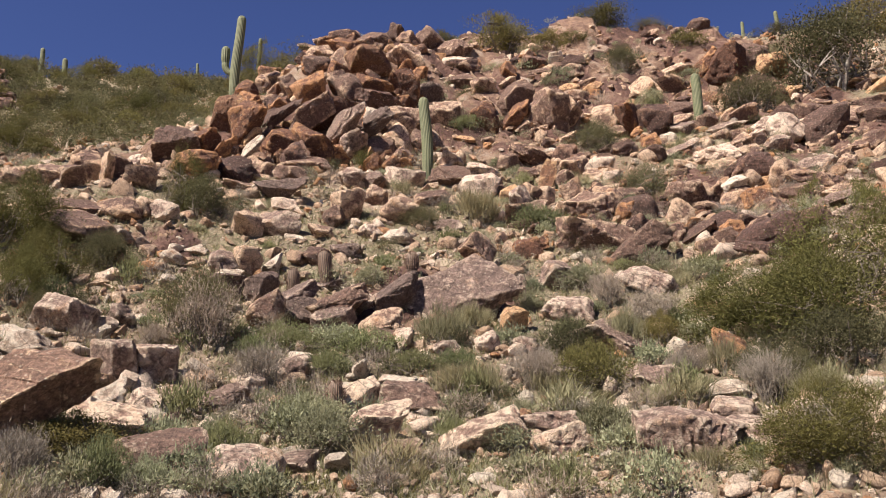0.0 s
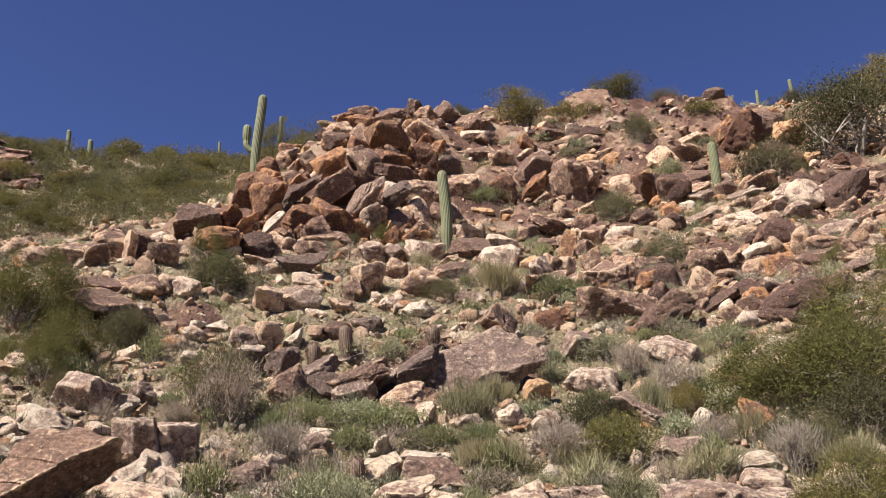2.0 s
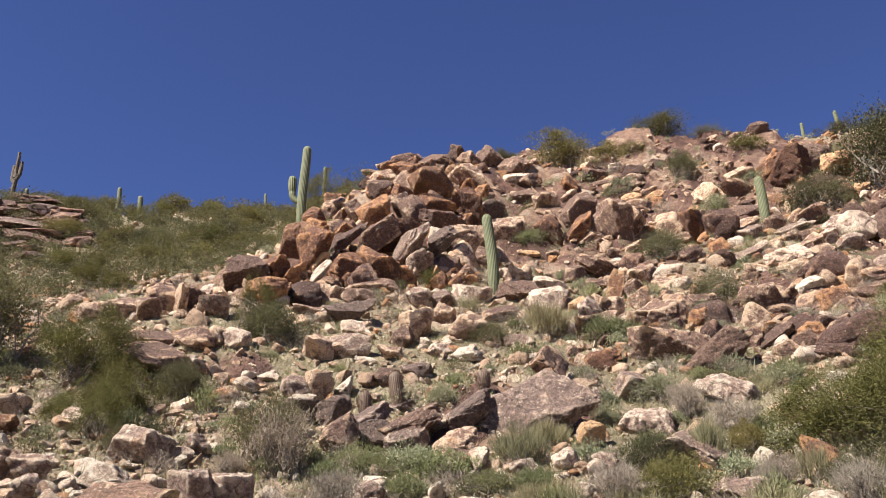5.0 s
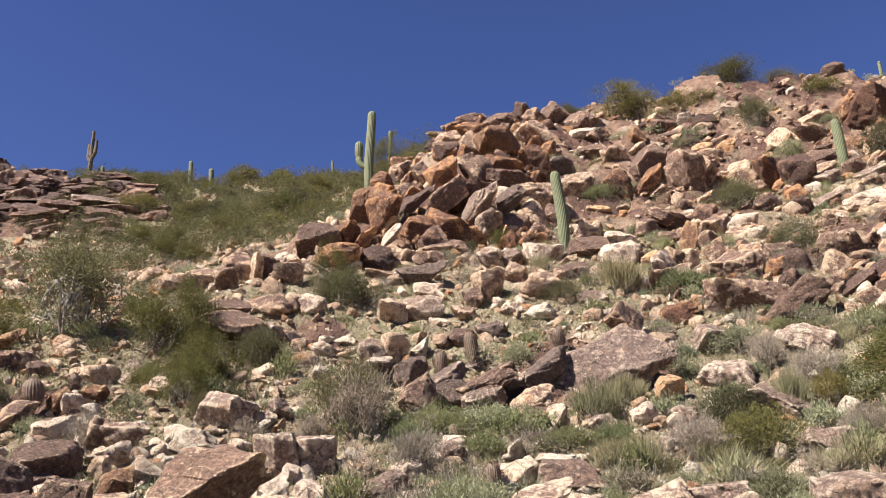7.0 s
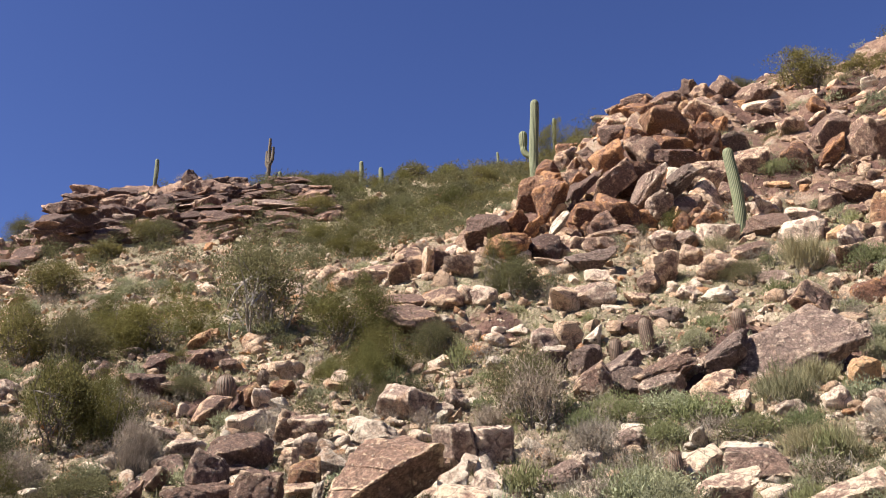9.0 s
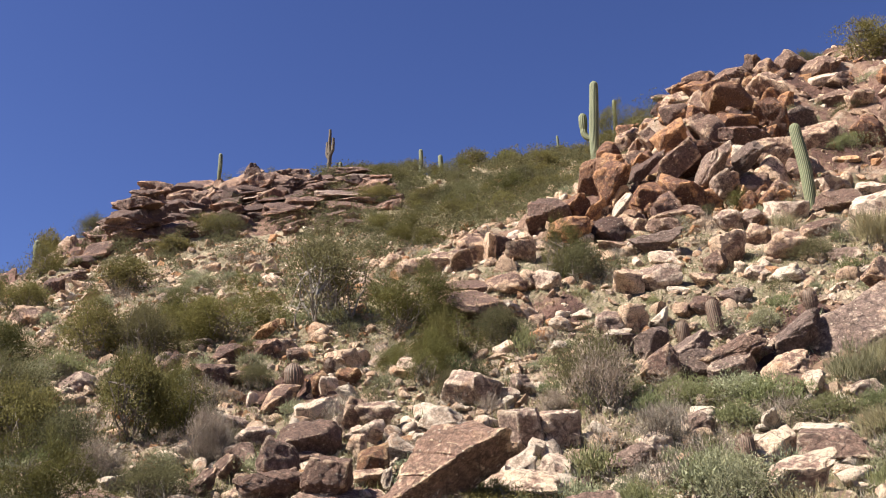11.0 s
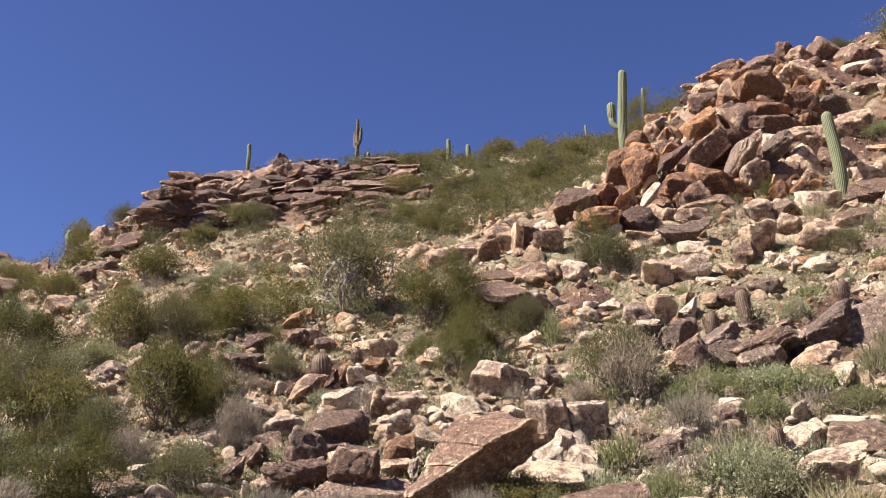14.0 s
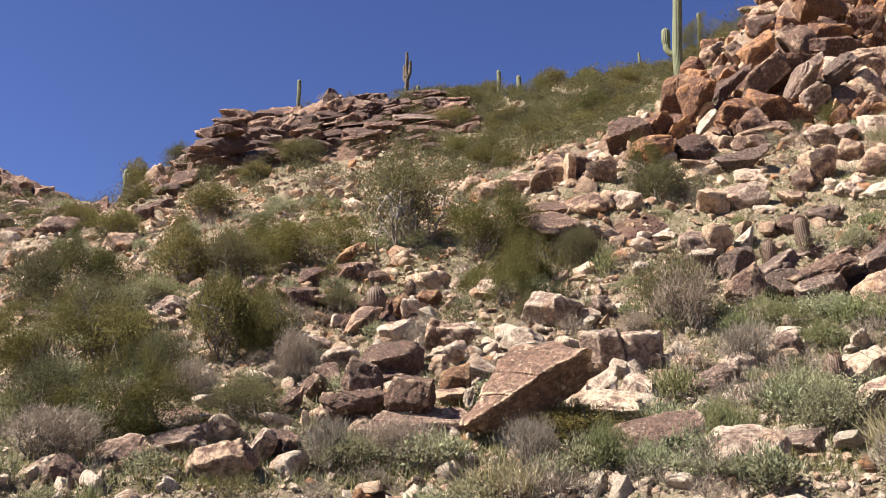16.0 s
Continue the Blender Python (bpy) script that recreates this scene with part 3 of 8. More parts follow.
def rock(x, y, z, w, h, tone="m", style="block", lean=0.0, slim=0.0, deep=0.8, pitch=None, of=None):
    """A rock about (x, y, z), w wide and h high as it lies on the slope; lean: degrees its right end is raised;
    slim: how thick it is for its length; of: the outcrop it is a part of."""
    global count
    count += 1
    rng = np.random.default_rng(1000 + count)
    far = math.hypot(x, y)
    long = max(w, h)
    half = np.array([w, deep * (w + h) / 2 if not slim else deep * long * 0.8, h]) / 2
    if slim:
        half[0], half[2] = long / 2, long * slim / 2
    else:
        lean = float(rng.normal() * 7)
    seen = long / far
    level = 6 if seen > 0.11 else 5 if seen > 0.05 and style != "layer" else 4 if seen > 0.02 else 3
    co, tris = weathered(rng, broken_faces(rng, style), half, level, style)
    tilt = float(rng.uniform(*((-6, 12) if style in ("crag", "layer") else (0, 20) if of else (8, 34))))
    turn = pose(0, 0, 0, tilt if pitch is None else pitch, -lean, 0) @ pose(0, 0, 0, 0, 0, float(rng.uniform(-22, 22)))
    co = co @ np.array(turn.to_3x3()).T
    co = co - (co.max(0) + co.min(0)) / 2
    span = co.max(0) - co.min(0)
    co = co * np.array([w / span[0], 1.0, h / span[2]])
    name = "boulder" if of is None else "block"
    ob = new(name, mesh_of(name, co, tris, ROCK[tone], True, 29))
    m = pose(x, y, z, math.degrees(math.atan2(z - EYE, far)), 0, -math.degrees(math.atan2(x, y)))
    if of is not None:
        ob.parent = of
        ob.matrix_basis = of.matrix_world.inverted() @ m
        return ob
    STANDING.append((x, y, w))
    ob.matrix_world = m
    return tagged(ob, f"{TONE_WORDS[tone]} {STYLE_WORDS[style]} on the stony slope", "boulder", "boulders on the hillside")


def boulder(x, y, w, h, tone="m", style="block", lean=0.0, depth=0.8, up=0.0, of=None):
    """A rock standing on the ground at (x, y)."""
    far = math.hypot(x, y)
    back = 1 + w * depth * 0.1 / far
    return rock(x * back, y * back, float(ground_z(x, y)) + h * 0.36 + up, w, h * 1.35, tone, style, lean, h / w * 1.1, depth, of=of)


def leaning_slab(x, y, z):
    """A thick block of rock propped up at one end, its flat top turned to the light, its flank in its own shade."""
    top = [(-0.89, 0.10, -0.46), (-0.21, 0.50, 0.54), (0.42, 0.55, 0.60), (0.83, 0.15, 0.36)]
    edge = [(-0.80, -0.14, -0.46), (-0.22, -0.24, -0.10), (0.30, -0.24, 0.24), (0.76, -0.10, 0.46)]
    under = [(-0.78, 0.1, -0.60), (0.02, 0.30, -0.58), (1.10, 0.40, 0.22), (-0.5, 0.8, -0.4), (0.8, 0.9, 0.1)]
    bm = hull([Vector(p) for p in top + edge + under])
    bm.normal_update()
    mid = np.mean([v.co[:] for v in bm.verts], 0)
    n = np.array([f.normal[:] for f in bm.faces])
    d = np.array([(np.array(f.verts[0].co[:]) - mid) @ np.array(f.normal[:]) for f in bm.faces])
    bm.free()
    n, d = n * np.sign(d)[:, None], np.abs(d)
    size = np.full(3, 0.6)
    co, tris = weathered(np.random.default_rng(4), (n, d / 0.6, 60), size, 6, "slab")
    ob = new("leaning_slab", mesh_of("leaning_slab", co + mid, tris, ROCK["s"], True, 38))
    ob.matrix_world = pose(x, y, z, math.degrees(math.atan2(z - EYE, math.hypot(x, y))), 0, -math.degrees(math.atan2(x, y)))
    STANDING.append((x, y, 1.8))
    return tagged(ob, "large tan and brown leaning slab of rock propped on smaller boulders", "boulder", "boulders on the hillside")


# ---- cacti ----
def ribbed(points, radii, ribs, per=5, deep=0.13):
    """A pleated column along points; returns verts, tris and the ridge value of each vertex."""
    points, radii = np.asarray(points, float), np.asarray(radii, float)
    way = np.gradient(points, axis=0)
    way /= np.linalg.norm(way, axis=1, keepdims=True) + 1e-9
    a = np.cross(way, np.array([[0.0, 1.0, 0.02]]))
    a /= np.linalg.norm(a, axis=1, keepdims=True)
    b = np.cross(way, a)
    m = ribs * per
    ang = np.arange(m) * 2 * np.pi / m
    ridge = 0.5 + 0.5 * np.cos(ang * ribs)
    r = radii[:, None] * (1 - deep + deep * ridge ** 0.8)[None]
    ring = points[:, None] + r[..., None] * (np.cos(ang)[None, :, None] * a[:, None] + np.sin(ang)[None, :, None] * b[:, None])
    n = len(points)
    i, j = np.meshgrid(np.arange(n - 1), np.arange(m), indexing="ij")
    p, q = i * m + j, i * m + (j + 1) % m
    tris = np.concatenate([np.stack([p, q, q + m], -1).reshape(-1, 3), np.stack([p, q + m, p + m], -1).reshape(-1, 3)])
    return ring.reshape(-1, 3), tris, np.tile(ridge, n)


def cactus_mesh(name, points, radii, ribs, mat, per=5, deep=0.13):
    v, t, ridge = ribbed(points, radii, ribs, per, deep)
    me = mesh_of(name, v, t[:, ::-1], mat, True)
    at = me.attributes.new("ridge", "FLOAT", "POINT")
    at.data.foreach_set("value", ridge.astype(np.float32))
    return me


def column(h, r, bulge=0.12, foot=0.8):
    """Points and radii of an upright stem with a domed top."""
    s = np.concatenate([np.linspace(0, 1 - 1.2 * r / h, 22), 1 - 1.2 * r / h * (1 - np.sin(np.linspace(0.15, np.pi / 2, 8)))])
    rad = r * (foot + (1 - foot) * np.clip(s * 4, 0, 1)) * (1 + bulge * np.sin(np.pi * s))
    dome = np.clip((s - (1 - 1.2 * r / h)) / (1.2 * r / h), 0, 1)
    rad = rad * np.sqrt(np.clip(1 - dome ** 2, 0.0004, 1))
    return s * h, rad


def saguaro(x, y, h, r, lean=(0.0, 0.0), arms=(), label="", where=""):
    """arms: (height, bearing, reach, length, radius) each."""
    thing = new("saguaro")
    s, rad = column(h, r)
    s = s - 0.15 * (1 - s / h)
    wob = 0.012 * h * np.sin(s / h * 5 + x)
    pts = np.stack([lean[0] * s + wob, lean[1] * s, s], -1)
    part("stem", cactus_mesh("stem", pts, rad, 20, SAGUARO_SKIN, 4, 0.10), thing)
    for k, (at, bear, reach, length, ar) in enumerate(arms):
        bx, by = math.sin(radians(bear)), math.cos(radians(bear))
        u = np.linspace(0, 1, 9)
        turn = np.stack([np.sin(u * np.pi / 2), 1 - np.cos(u * np.pi / 2)], -1) * reach
        su, arad = column(length, ar)
        out = np.concatenate([turn[:, 0], np.full(len(su) - 1, reach)])
        up = np.concatenate([turn[:, 1], reach + su[1:]])
        rr = np.concatenate([ar * (0.62 + 0.3 * u), arad[1:] * np.where(su[1:] < 0.3 * length, 0.97, 1.0)])
        base = np.array([lean[0] * at, lean[1] * at, at])
        pts = base + np.stack([out * bx, out * by, up], -1)
        part("arm", cactus_mesh("arm", pts, rr, 12, SAGUARO_SKIN, 4), thing)
    thing.matrix_world = pose(x, y, float(ground_z(x, y)))
    return tagged(thing, label or "tall green ribbed saguaro standing on the slope", "saguaro cactus", "saguaros on the hillside")


def dead_saguaro(x, y, h, r):
    """A dried-out saguaro: a brown trunk with ragged upright arms."""
    thing = new("dead_saguaro")
    rng = np.random.default_rng(9)
    s = np.linspace(-0.1, h, 12)
    pts = np.stack([0.03 * np.sin(s * 3), 0.02 * np.cos(s * 2), s], -1)
    part("stem", cactus_mesh("stem", pts, r * np.linspace(1.0, 0.55, 12), 11, DEAD_SKIN, 3, 0.3), thing)
    for at, side, reach, length in ((0.45, -1, 0.30, 0.33), (0.5, 1, 0.26, 0.34), (0.55, -1, 0.14, 0.2)):
        u = np.linspace(0, 1, 8)
        out = side * reach * np.minimum(1, u * 2.5)
        arm = np.stack([out + rng.normal(size=8) * 0.015, 0.1 * u, at * h + length * h * u ** 1.3], -1)
        part("arm", cactus_mesh("arm", arm, r * np.linspace(0.8, 0.6, 8), 9, DEAD_SKIN, 3, 0.3), thing)
    thing.matrix_world = pose(x, y, float(ground_z(x, y)))
    return tagged(thing, "dead brown saguaro with ragged arms on the skyline", "saguaro cactus", "saguaros on the hillside")


def barrel_cactus(x, y, h, r, lean=0.0, up=0.0, label="squat ribbed barrel cactus with reddish spines among rocks"):
    thing = new("barrel_cactus")
    s, rad = column(h, r, 0.18, 0.85)
    s = s - 0.06 * (1 - s / h)
    pts = np.stack([lean * s, 0 * s, s], -1)
    part("body", cactus_mesh("body", pts, rad, 20, BARREL_SKIN, 4, 0.08), thing)
    heap, rng = Heap(), np.random.default_rng(int(abs(x) * 97 + y * 13))
    for k in range(700):
        i = int(rng.integers(3, len(s) - 1))
        ang = (int(rng.integers(0, 18)) / 18) * 2 * math.pi
        out = np.array([math.cos(ang), math.sin(ang), 0.35])
        p = pts[i] + out * np.array([rad[i], rad[i], 0.0])
        q = p + out * float(rng.uniform(0.03, 0.06)) + rng.normal(size=3) * 0.02
        side = rng.normal(size=3) * 0.0035
        heap.add([p - side, p + side, q], [[0, 1, 2]])
    tagged(part("spine_cover", heap.mesh("spine_cover", LEAF["spine"]), thing, "pale reddish grey spines"), kind="stuff")
    thing.matrix_world = pose(x, y, float(ground_z(x, y)) + up)
    return tagged(thing, label, "barrel cactus", "barrel cacti on the hillside")


# ---- shrubs ----
def blades(rng, base, way, length, width):
    """Thin pointed leaves or twigs."""
    n = len(base)
    side = np.cross(way, rng.normal(size=(n, 3)))
    side /= np.linalg.norm(side, axis=1, keepdims=True) + 1e-9
    tip = base + way * length[:, None]
    v = np.stack([base - side * width[:, None], base + side * width[:, None], tip], 1).reshape(-1, 3)
    return v, np.arange(n * 3).reshape(-1, 3)


SHRUBS = {
    # kind: crown height, stems, clumps, leaves, leaf length, leaf width, upward pull, hollow, material, bark
    "palo": (0.80, 9, 70, 20000, 0.027, 0.0026, 0.35, 0.0, "palo", BARK),
    "ironwood": (0.95, 15, 95, 11000, 0.022, 0.0040, 0.2, 0.05, "ironwood", PALE_BARK),
    "dark": (0.85, 14, 70, 10500, 0.021, 0.0046, 0.5, 0.3, "dark", BARK),
    "olive": (0.80, 12, 70, 10500, 0.022, 0.0046, 0.4, 0.2, "hop", BARK),
    "brittle": (0.62, 14, 80, 5400, 0.027, 0.0074, 0.6, 0.5, "brittle", BARK),
    "green": (0.55, 14, 80, 5800, 0.035, 0.0055, 1.0, 0.3, "green", BARK),
    "straw": (0.95, 6, 30, 2400, 0.220, 0.0032, 2.2, 0.1, "straw", PALE_BARK),
    "grey": (0.80, 18, 60, 5200, 0.065, 0.0021, 0.7, 0.2, "grey", BARK),
}


def shrub_meshes(kind, seed, leaves=None):
    """Stems and foliage of a plant one metre across; several are built and reused at several sizes."""
    high, stems, clumps, full, length, width, pull, hollow, leaf, bark = SHRUBS[kind]
    big = 1.0 if leaves is None else 1.75
    leaves, length, width = leaves or full, length * big, width * big
    rng = np.random.default_rng(seed)
    # clumps of leaves on an uneven dome
    way = unit(rng.normal(size=(clumps, 3)) * np.array([1, 1, 0.8]) + np.array([0, 0, 0.45]))
    lobes = 0.72 + 0.28 * np.sin(np.arctan2(way[:, 1], way[:, 0]) * rng.integers(2, 5) + rng.uniform(0, 6)) * rng.uniform(0.3, 1.0)
    reach = rng.uniform(0.2, 1.0, clumps) ** 0.6 * lobes * rng.uniform(0.8, 1.15, clumps)
    low = 0.10
    centre = way * reach[:, None] * np.array([0.46, 0.46, high * 0.5]) + np.array([0, 0, high * 0.45])
    centre[:, 2] = np.maximum(centre[:, 2], low * high * rng.uniform(0.4, 1.3, clumps))
    wood = Heap()
    slim = leaves <= 1500
    for k in range(min(stems, 7) if slim else stems):
        top = centre[k % clumps] * rng.uniform(0.85, 1.0)
        ang = math.atan2(top[1], top[0])
        m = 4 if slim else 6
        u = np.linspace(0, 1, m)[:, None]
        bow = np.array([math.cos(ang), math.sin(ang), 0]) * 0.05
        p = top * u ** np.array([0.85, 0.85, 1.1]) + bow * np.sin(u * np.pi) + rng.normal(size=(m, 3)) * 0.034 * u
        tube(wood, p, np.linspace(0.012, 0.003, m), 3 if slim else 4)
        for j in range(1 if slim else 4):
            at = p[int(rng.integers(1 if slim else 2, m - 1))]
            end = centre[int(rng.integers(0, clumps))]
            end = at + (end - at) * min(1.0, 0.32 / (np.linalg.norm(end - at) + 1e-6))
            bend = (at + end) / 2 + rng.normal(size=3) * 0.02
            tube(wood, [at, bend, end], [0.006, 0.004, 0.002], 3)
    spread = rng.uniform(0.03, 0.085, clumps) * (1.35 if kind in ("ironwood", "dark") else 1.0)
    which = rng.integers(0, clumps, leaves)
    base = centre[which] + rng.normal(size=(leaves, 3)) * spread[which][:, None] * np.array([1.1, 1.1, 0.8])
    if kind == "palo":
        # thin sprays that thin out towards an open, uneven outline
        lobe = np.stack([rng.uniform(-0.34, 0.34, 7), rng.uniform(-0.34, 0.34, 7), rng.uniform(0.22, 0.70, 7) * high], -1)
        centre = lobe[rng.integers(0, 7, clumps)] + rng.normal(size=(clumps, 3)) * np.array([0.11, 0.11, 0.10])
        share = rng.dirichlet(np.full(clumps, 1.6))
        which = rng.choice(clumps, leaves, p=share)
        base = centre[which] + rng.normal(size=(leaves, 3)) * rng.uniform(0.035, 0.085, clumps)[which][:, None]
    base[:, 2] = np.abs(base[:, 2])
    keep = np.linalg.norm(base / np.array([0.55, 0.55, high]), axis=1) > hollow * rng.uniform(0, 1, leaves)
    base = base[keep]
    n = len(base)
    way = unit(base / np.array([0.5, 0.5, high]) + np.array([0, 0, pull]) + rng.normal(size=(n, 3)) * (1.4 if kind == "palo" else 0.75))
    v, t = blades(rng, base, way, length * rng.uniform(0.6, 1.4, n), width * rng.uniform(0.7, 1.4, n))
    v[:, 2] = np.maximum(v[:, 2], 0.0)
    fit = np.array([0.5, 0.5, 1.0]) / np.array([*[np.percentile(np.hypot(base[:, 0], base[:, 1]), 86 if kind == "palo" else 95)] * 2, np.percentile(base[:, 2], 94 if kind == "palo" else 97)])
    v = v * fit
    if kind not in ("straw", "grey"):
        # a dome: the outline draws in towards the top and at the foot
        z = np.repeat(v.reshape(-1, 3, 3)[:, 0, 2], 3)
        draw = 1 - 0.45 * np.clip((z - 0.45) / 0.55, 0, 1.2) ** 2 - 0.22 * np.clip((0.25 - z) / 0.25, 0, 1)
        v[:, :2] *= draw[:, None]
    crown = Heap()
    crown.add(v, t)
    wood.v = [p * fit for p in wood.v]
    return wood.mesh("trunk", bark), crown.mesh("crown", LEAF[leaf])


SMALL = {"brittle": 850, "grey": 650, "straw": 500, "green": 900, "dark": 1500, "olive": 3200, "palo": 4500, "ironwood": 5500}
SHRUB_MESHES = {kind: [shrub_meshes(kind, 70 + 11 * i + 5 * k) for k in range(4)] for i, kind in enumerate(SHRUBS)}
SMALL_MESHES = {kind: [shrub_meshes(kind, 900 + 7 * i + k, n) for k in range(3)] for i, (kind, n) in enumerate(SMALL.items())}
SHRUB_NAMES = {
    "palo": ("palo_verde", "yellow-green twiggy palo verde growing on the rocky slope", "desert shrub"),
    "ironwood": ("ironwood_tree", "small grey-green open-branched desert tree on the slope", "desert tree"),
    "dark": ("dark_shrub", "dense dark green desert shrub among rocks", "desert shrub"),
    "olive": ("hopbush", "dense olive green rounded bush on the ridge", "desert shrub"),
    "brittle": ("brittlebush", "low silvery grey-green brittlebush between stones", "desert shrub"),
    "green": ("herb_patch", "low fresh green leafy bush on stony soil", "desert shrub"),
    "straw": ("grass_clump", "clump of tall dry straw-coloured grass", "grass clump"),
    "grey": ("dry_bush", "leafless grey twiggy dry bush among stones", "desert shrub"),
}
grown = 0


def shrub(x, y, w, h, kind="dark", turn=None, small=False):
    global grown
    grown += 1
    rng = np.random.default_rng(500 + grown)
    name, label, category = SHRUB_NAMES[kind]
    thing = new(name)
    small = small or (w / math.hypot(x, y) < (0.05 if kind in ("palo", "ironwood", "olive") else 0.042))
    stems, foliage = SMALL_MESHES[kind][grown % 3] if small else SHRUB_MESHES[kind][grown % 4]
    tagged(part("trunk", stems, thing, "grey-brown woody branching trunk"), kind="stuff")
    part("crown", foliage, thing)
    back = w * 0.3 / math.hypot(x, y)
    gx, gy = x * (1 + back), y * (1 + back)
    turn = float(rng.uniform(0, 360)) if turn is None else turn
    thing.matrix_world = pose(gx, gy, min(float(ground_z(x, y)), float(ground_z(gx, gy))) - 0.03, 0, 0, turn) @ Matrix.Diagonal((w, w, h, 1))
    size = "large " if w > 2.2 else ""
    return tagged(thing, size + label, category, "shrubs on the hillside")


# ---- placed things ----

# saguaros
saguaro(-9.64, 39.85, 5.03, 0.205, (0.03, 0.0), ((1.95, -85, 0.55, 0.95, 0.19),), "tall pale green saguaro with one upturned arm on the cliff shoulder")
saguaro(-0.48, 29.82, 3.05, 0.175, (-0.03, 0.0), (), "single green ribbed saguaro below the cliff")
saguaro(10.23, 34.06, 2.23, 0.174, (-0.04, 0.0), (), "single green ribbed saguaro on the ledges")
saguaro(24.65, 61.22, 1.96, 0.133, (0.0, 0.0), (), "thin distant saguaro on the ridge")
saguaro(23.08, 63.96, 1.70, 0.116, (0.0, 0.0), (), "thin distant saguaro on the ridge")
saguaro(-15.72, 73.33, 5.57, 0.153, (0.0, 0.0), (), "thin distant saguaro beyond the cliff")
saguaro(-39.24, 83.21, 3.16, 0.214, (0.0, 0.0), (), "distant saguaro on the far slope")
saguaro(-38.52, 86.84, 2.27, 0.253, (0.0, 0.0), (), "short distant saguaro on the far slope")
saguaro(-26.17, 91.33, 2.27, 0.128, (0.0, 0.0), (), "tiny distant saguaro on the far slope")
saguaro(-45.43, 57.14, 2.29, 0.156, (0.0, 0.0), ((0.55, 100, 0.12, 0.9, 0.1),), "saguaro with short arms on the rocky outcrop")
saguaro(-37.19, 62.82, 1.93, 0.145, (0.0, 0.0), (), "small saguaro on the rocky outcrop")
saguaro(-55.63, 48.80, 2.29, 0.210, (0.0, 0.0), ((1.2, 90, 0.25, 0.5, 0.14), (1.2, -90, 0.25, 0.5, 0.14)), "saguaro with two short arms beyond the outcrop")
dead_saguaro(-38.27, 62.75, 5.07, 0.219)

# barrel cacti
barrel_cactus(-2.64, 20.44, 0.72, 0.132, -0.1, up=0.19)
barrel_cactus(-3.32, 20.05, 0.53, 0.119, 0, up=0.19)
barrel_cactus(-0.70, 20.25, 0.41, 0.131, 0, up=0.34)
barrel_cactus(-1.65, 14.08, 0.50, 0.104, 0, up=0.13)
barrel_cactus(-10.73, 16.33, 0.50, 0.175, -0.05, up=0.30)
barrel_cactus(-10.64, 17.60, 0.30, 0.098, 0, up=0.09)
barrel_cactus(-3.78, 13.13, 0.20, 0.078, 0, up=0.06)
barrel_cactus(-3.77, 13.13, 0.18, 0.078, 0, up=0.06)

# the cliff
cliff = outcrop("cliff", "steep red-brown cliff of broken weathered blocks below the ridge", -4.69, 40.8)
rock(-4.69, 40.80, 24.32, 1.74, 0.72, "d", "slab", of=cliff)
rock(-5.25, 41.14, 24.21, 1.98, 0.60, "m", "slab", of=cliff)
rock(-6.80, 45.25, 26.08, 1.76, 0.52, "v", "slab", of=cliff)
rock(-5.94, 40.45, 23.05, 1.71, 1.20, "m", "crag", of=cliff)
rock(-4.60, 40.39, 23.42, 1.77, 1.06, "r", "crag", of=cliff)
rock(-3.35, 43.65, 25.64, 2.52, 0.86, "m", "slab", of=cliff)
rock(-2.65, 45.88, 26.90, 1.22, 0.70, "d", "slab", of=cliff)
rock(-1.62, 43.23, 25.45, 1.38, 0.90, "v", "crag", of=cliff)
rock(-0.54, 46.34, 27.18, 1.95, 1.45, "m", "crag", of=cliff)
rock(-4.53, 38.14, 21.44, 1.50, 1.55, "m", "crag", of=cliff)
rock(-5.30, 36.70, 20.51, 1.35, 1.08, "v", "crag", of=cliff)
rock(-3.21, 37.87, 21.25, 2.20, 1.85, "o", "crag", of=cliff)
rock(-1.74, 40.47, 22.64, 2.08, 1.94, "m", "crag", of=cliff)
rock(-1.60, 35.09, 18.65, 1.54, 1.77, "r", "crag", of=cliff)
rock(-2.69, 34.87, 18.65, 1.59, 1.18, "r", "crag", of=cliff)
rock(-2.43, 33.47, 17.43, 1.88, 0.93, "d", "slab", lean=-12, slim=.5, of=cliff)
rock(-3.80, 34.12, 18.14, 1.48, 1.50, "m", "crag", of=cliff)
rock(-5.19, 33.65, 17.94, 1.56, 1.70, "r", "crag", of=cliff)
rock(-8.56, 43.21, 23.51, 1.46, 0.91, "r", "crag", of=cliff)
rock(-6.44, 36.32, 19.44, 1.09, 1.25, "m", "crag", of=cliff)
rock(-8.02, 36.15, 18.69, 1.33, 0.94, "r", "crag", of=cliff)
rock(-7.78, 31.72, 15.97, 1.43, 1.79, "o", "crag", of=cliff)
rock(-6.90, 30.67, 15.13, 1.37, 1.97, "r", "crag", lean=58, slim=.5, of=cliff)
rock(-6.08, 32.12, 16.15, 1.85, 1.57, "v", "slab", lean=38, slim=.34, of=cliff)
rock(-5.75, 30.74, 14.36, 1.64, 1.39, "r", "crag", of=cliff)
rock(-6.80, 30.69, 14.64, 0.96, 0.99, "o", "crag", of=cliff)
rock(-6.47, 29.71, 13.86, 0.81, 1.09, "c", "slab", lean=55, slim=.28, of=cliff)
rock(-4.77, 32.04, 16.13, 1.72, 1.97, "v", "crag", lean=42, slim=.45, of=cliff)
rock(-4.18, 32.69, 16.33, 2.25, 1.78, "r", "crag", of=cliff)
rock(-4.51, 30.65, 14.23, 1.57, 1.95, "r", "crag", of=cliff)
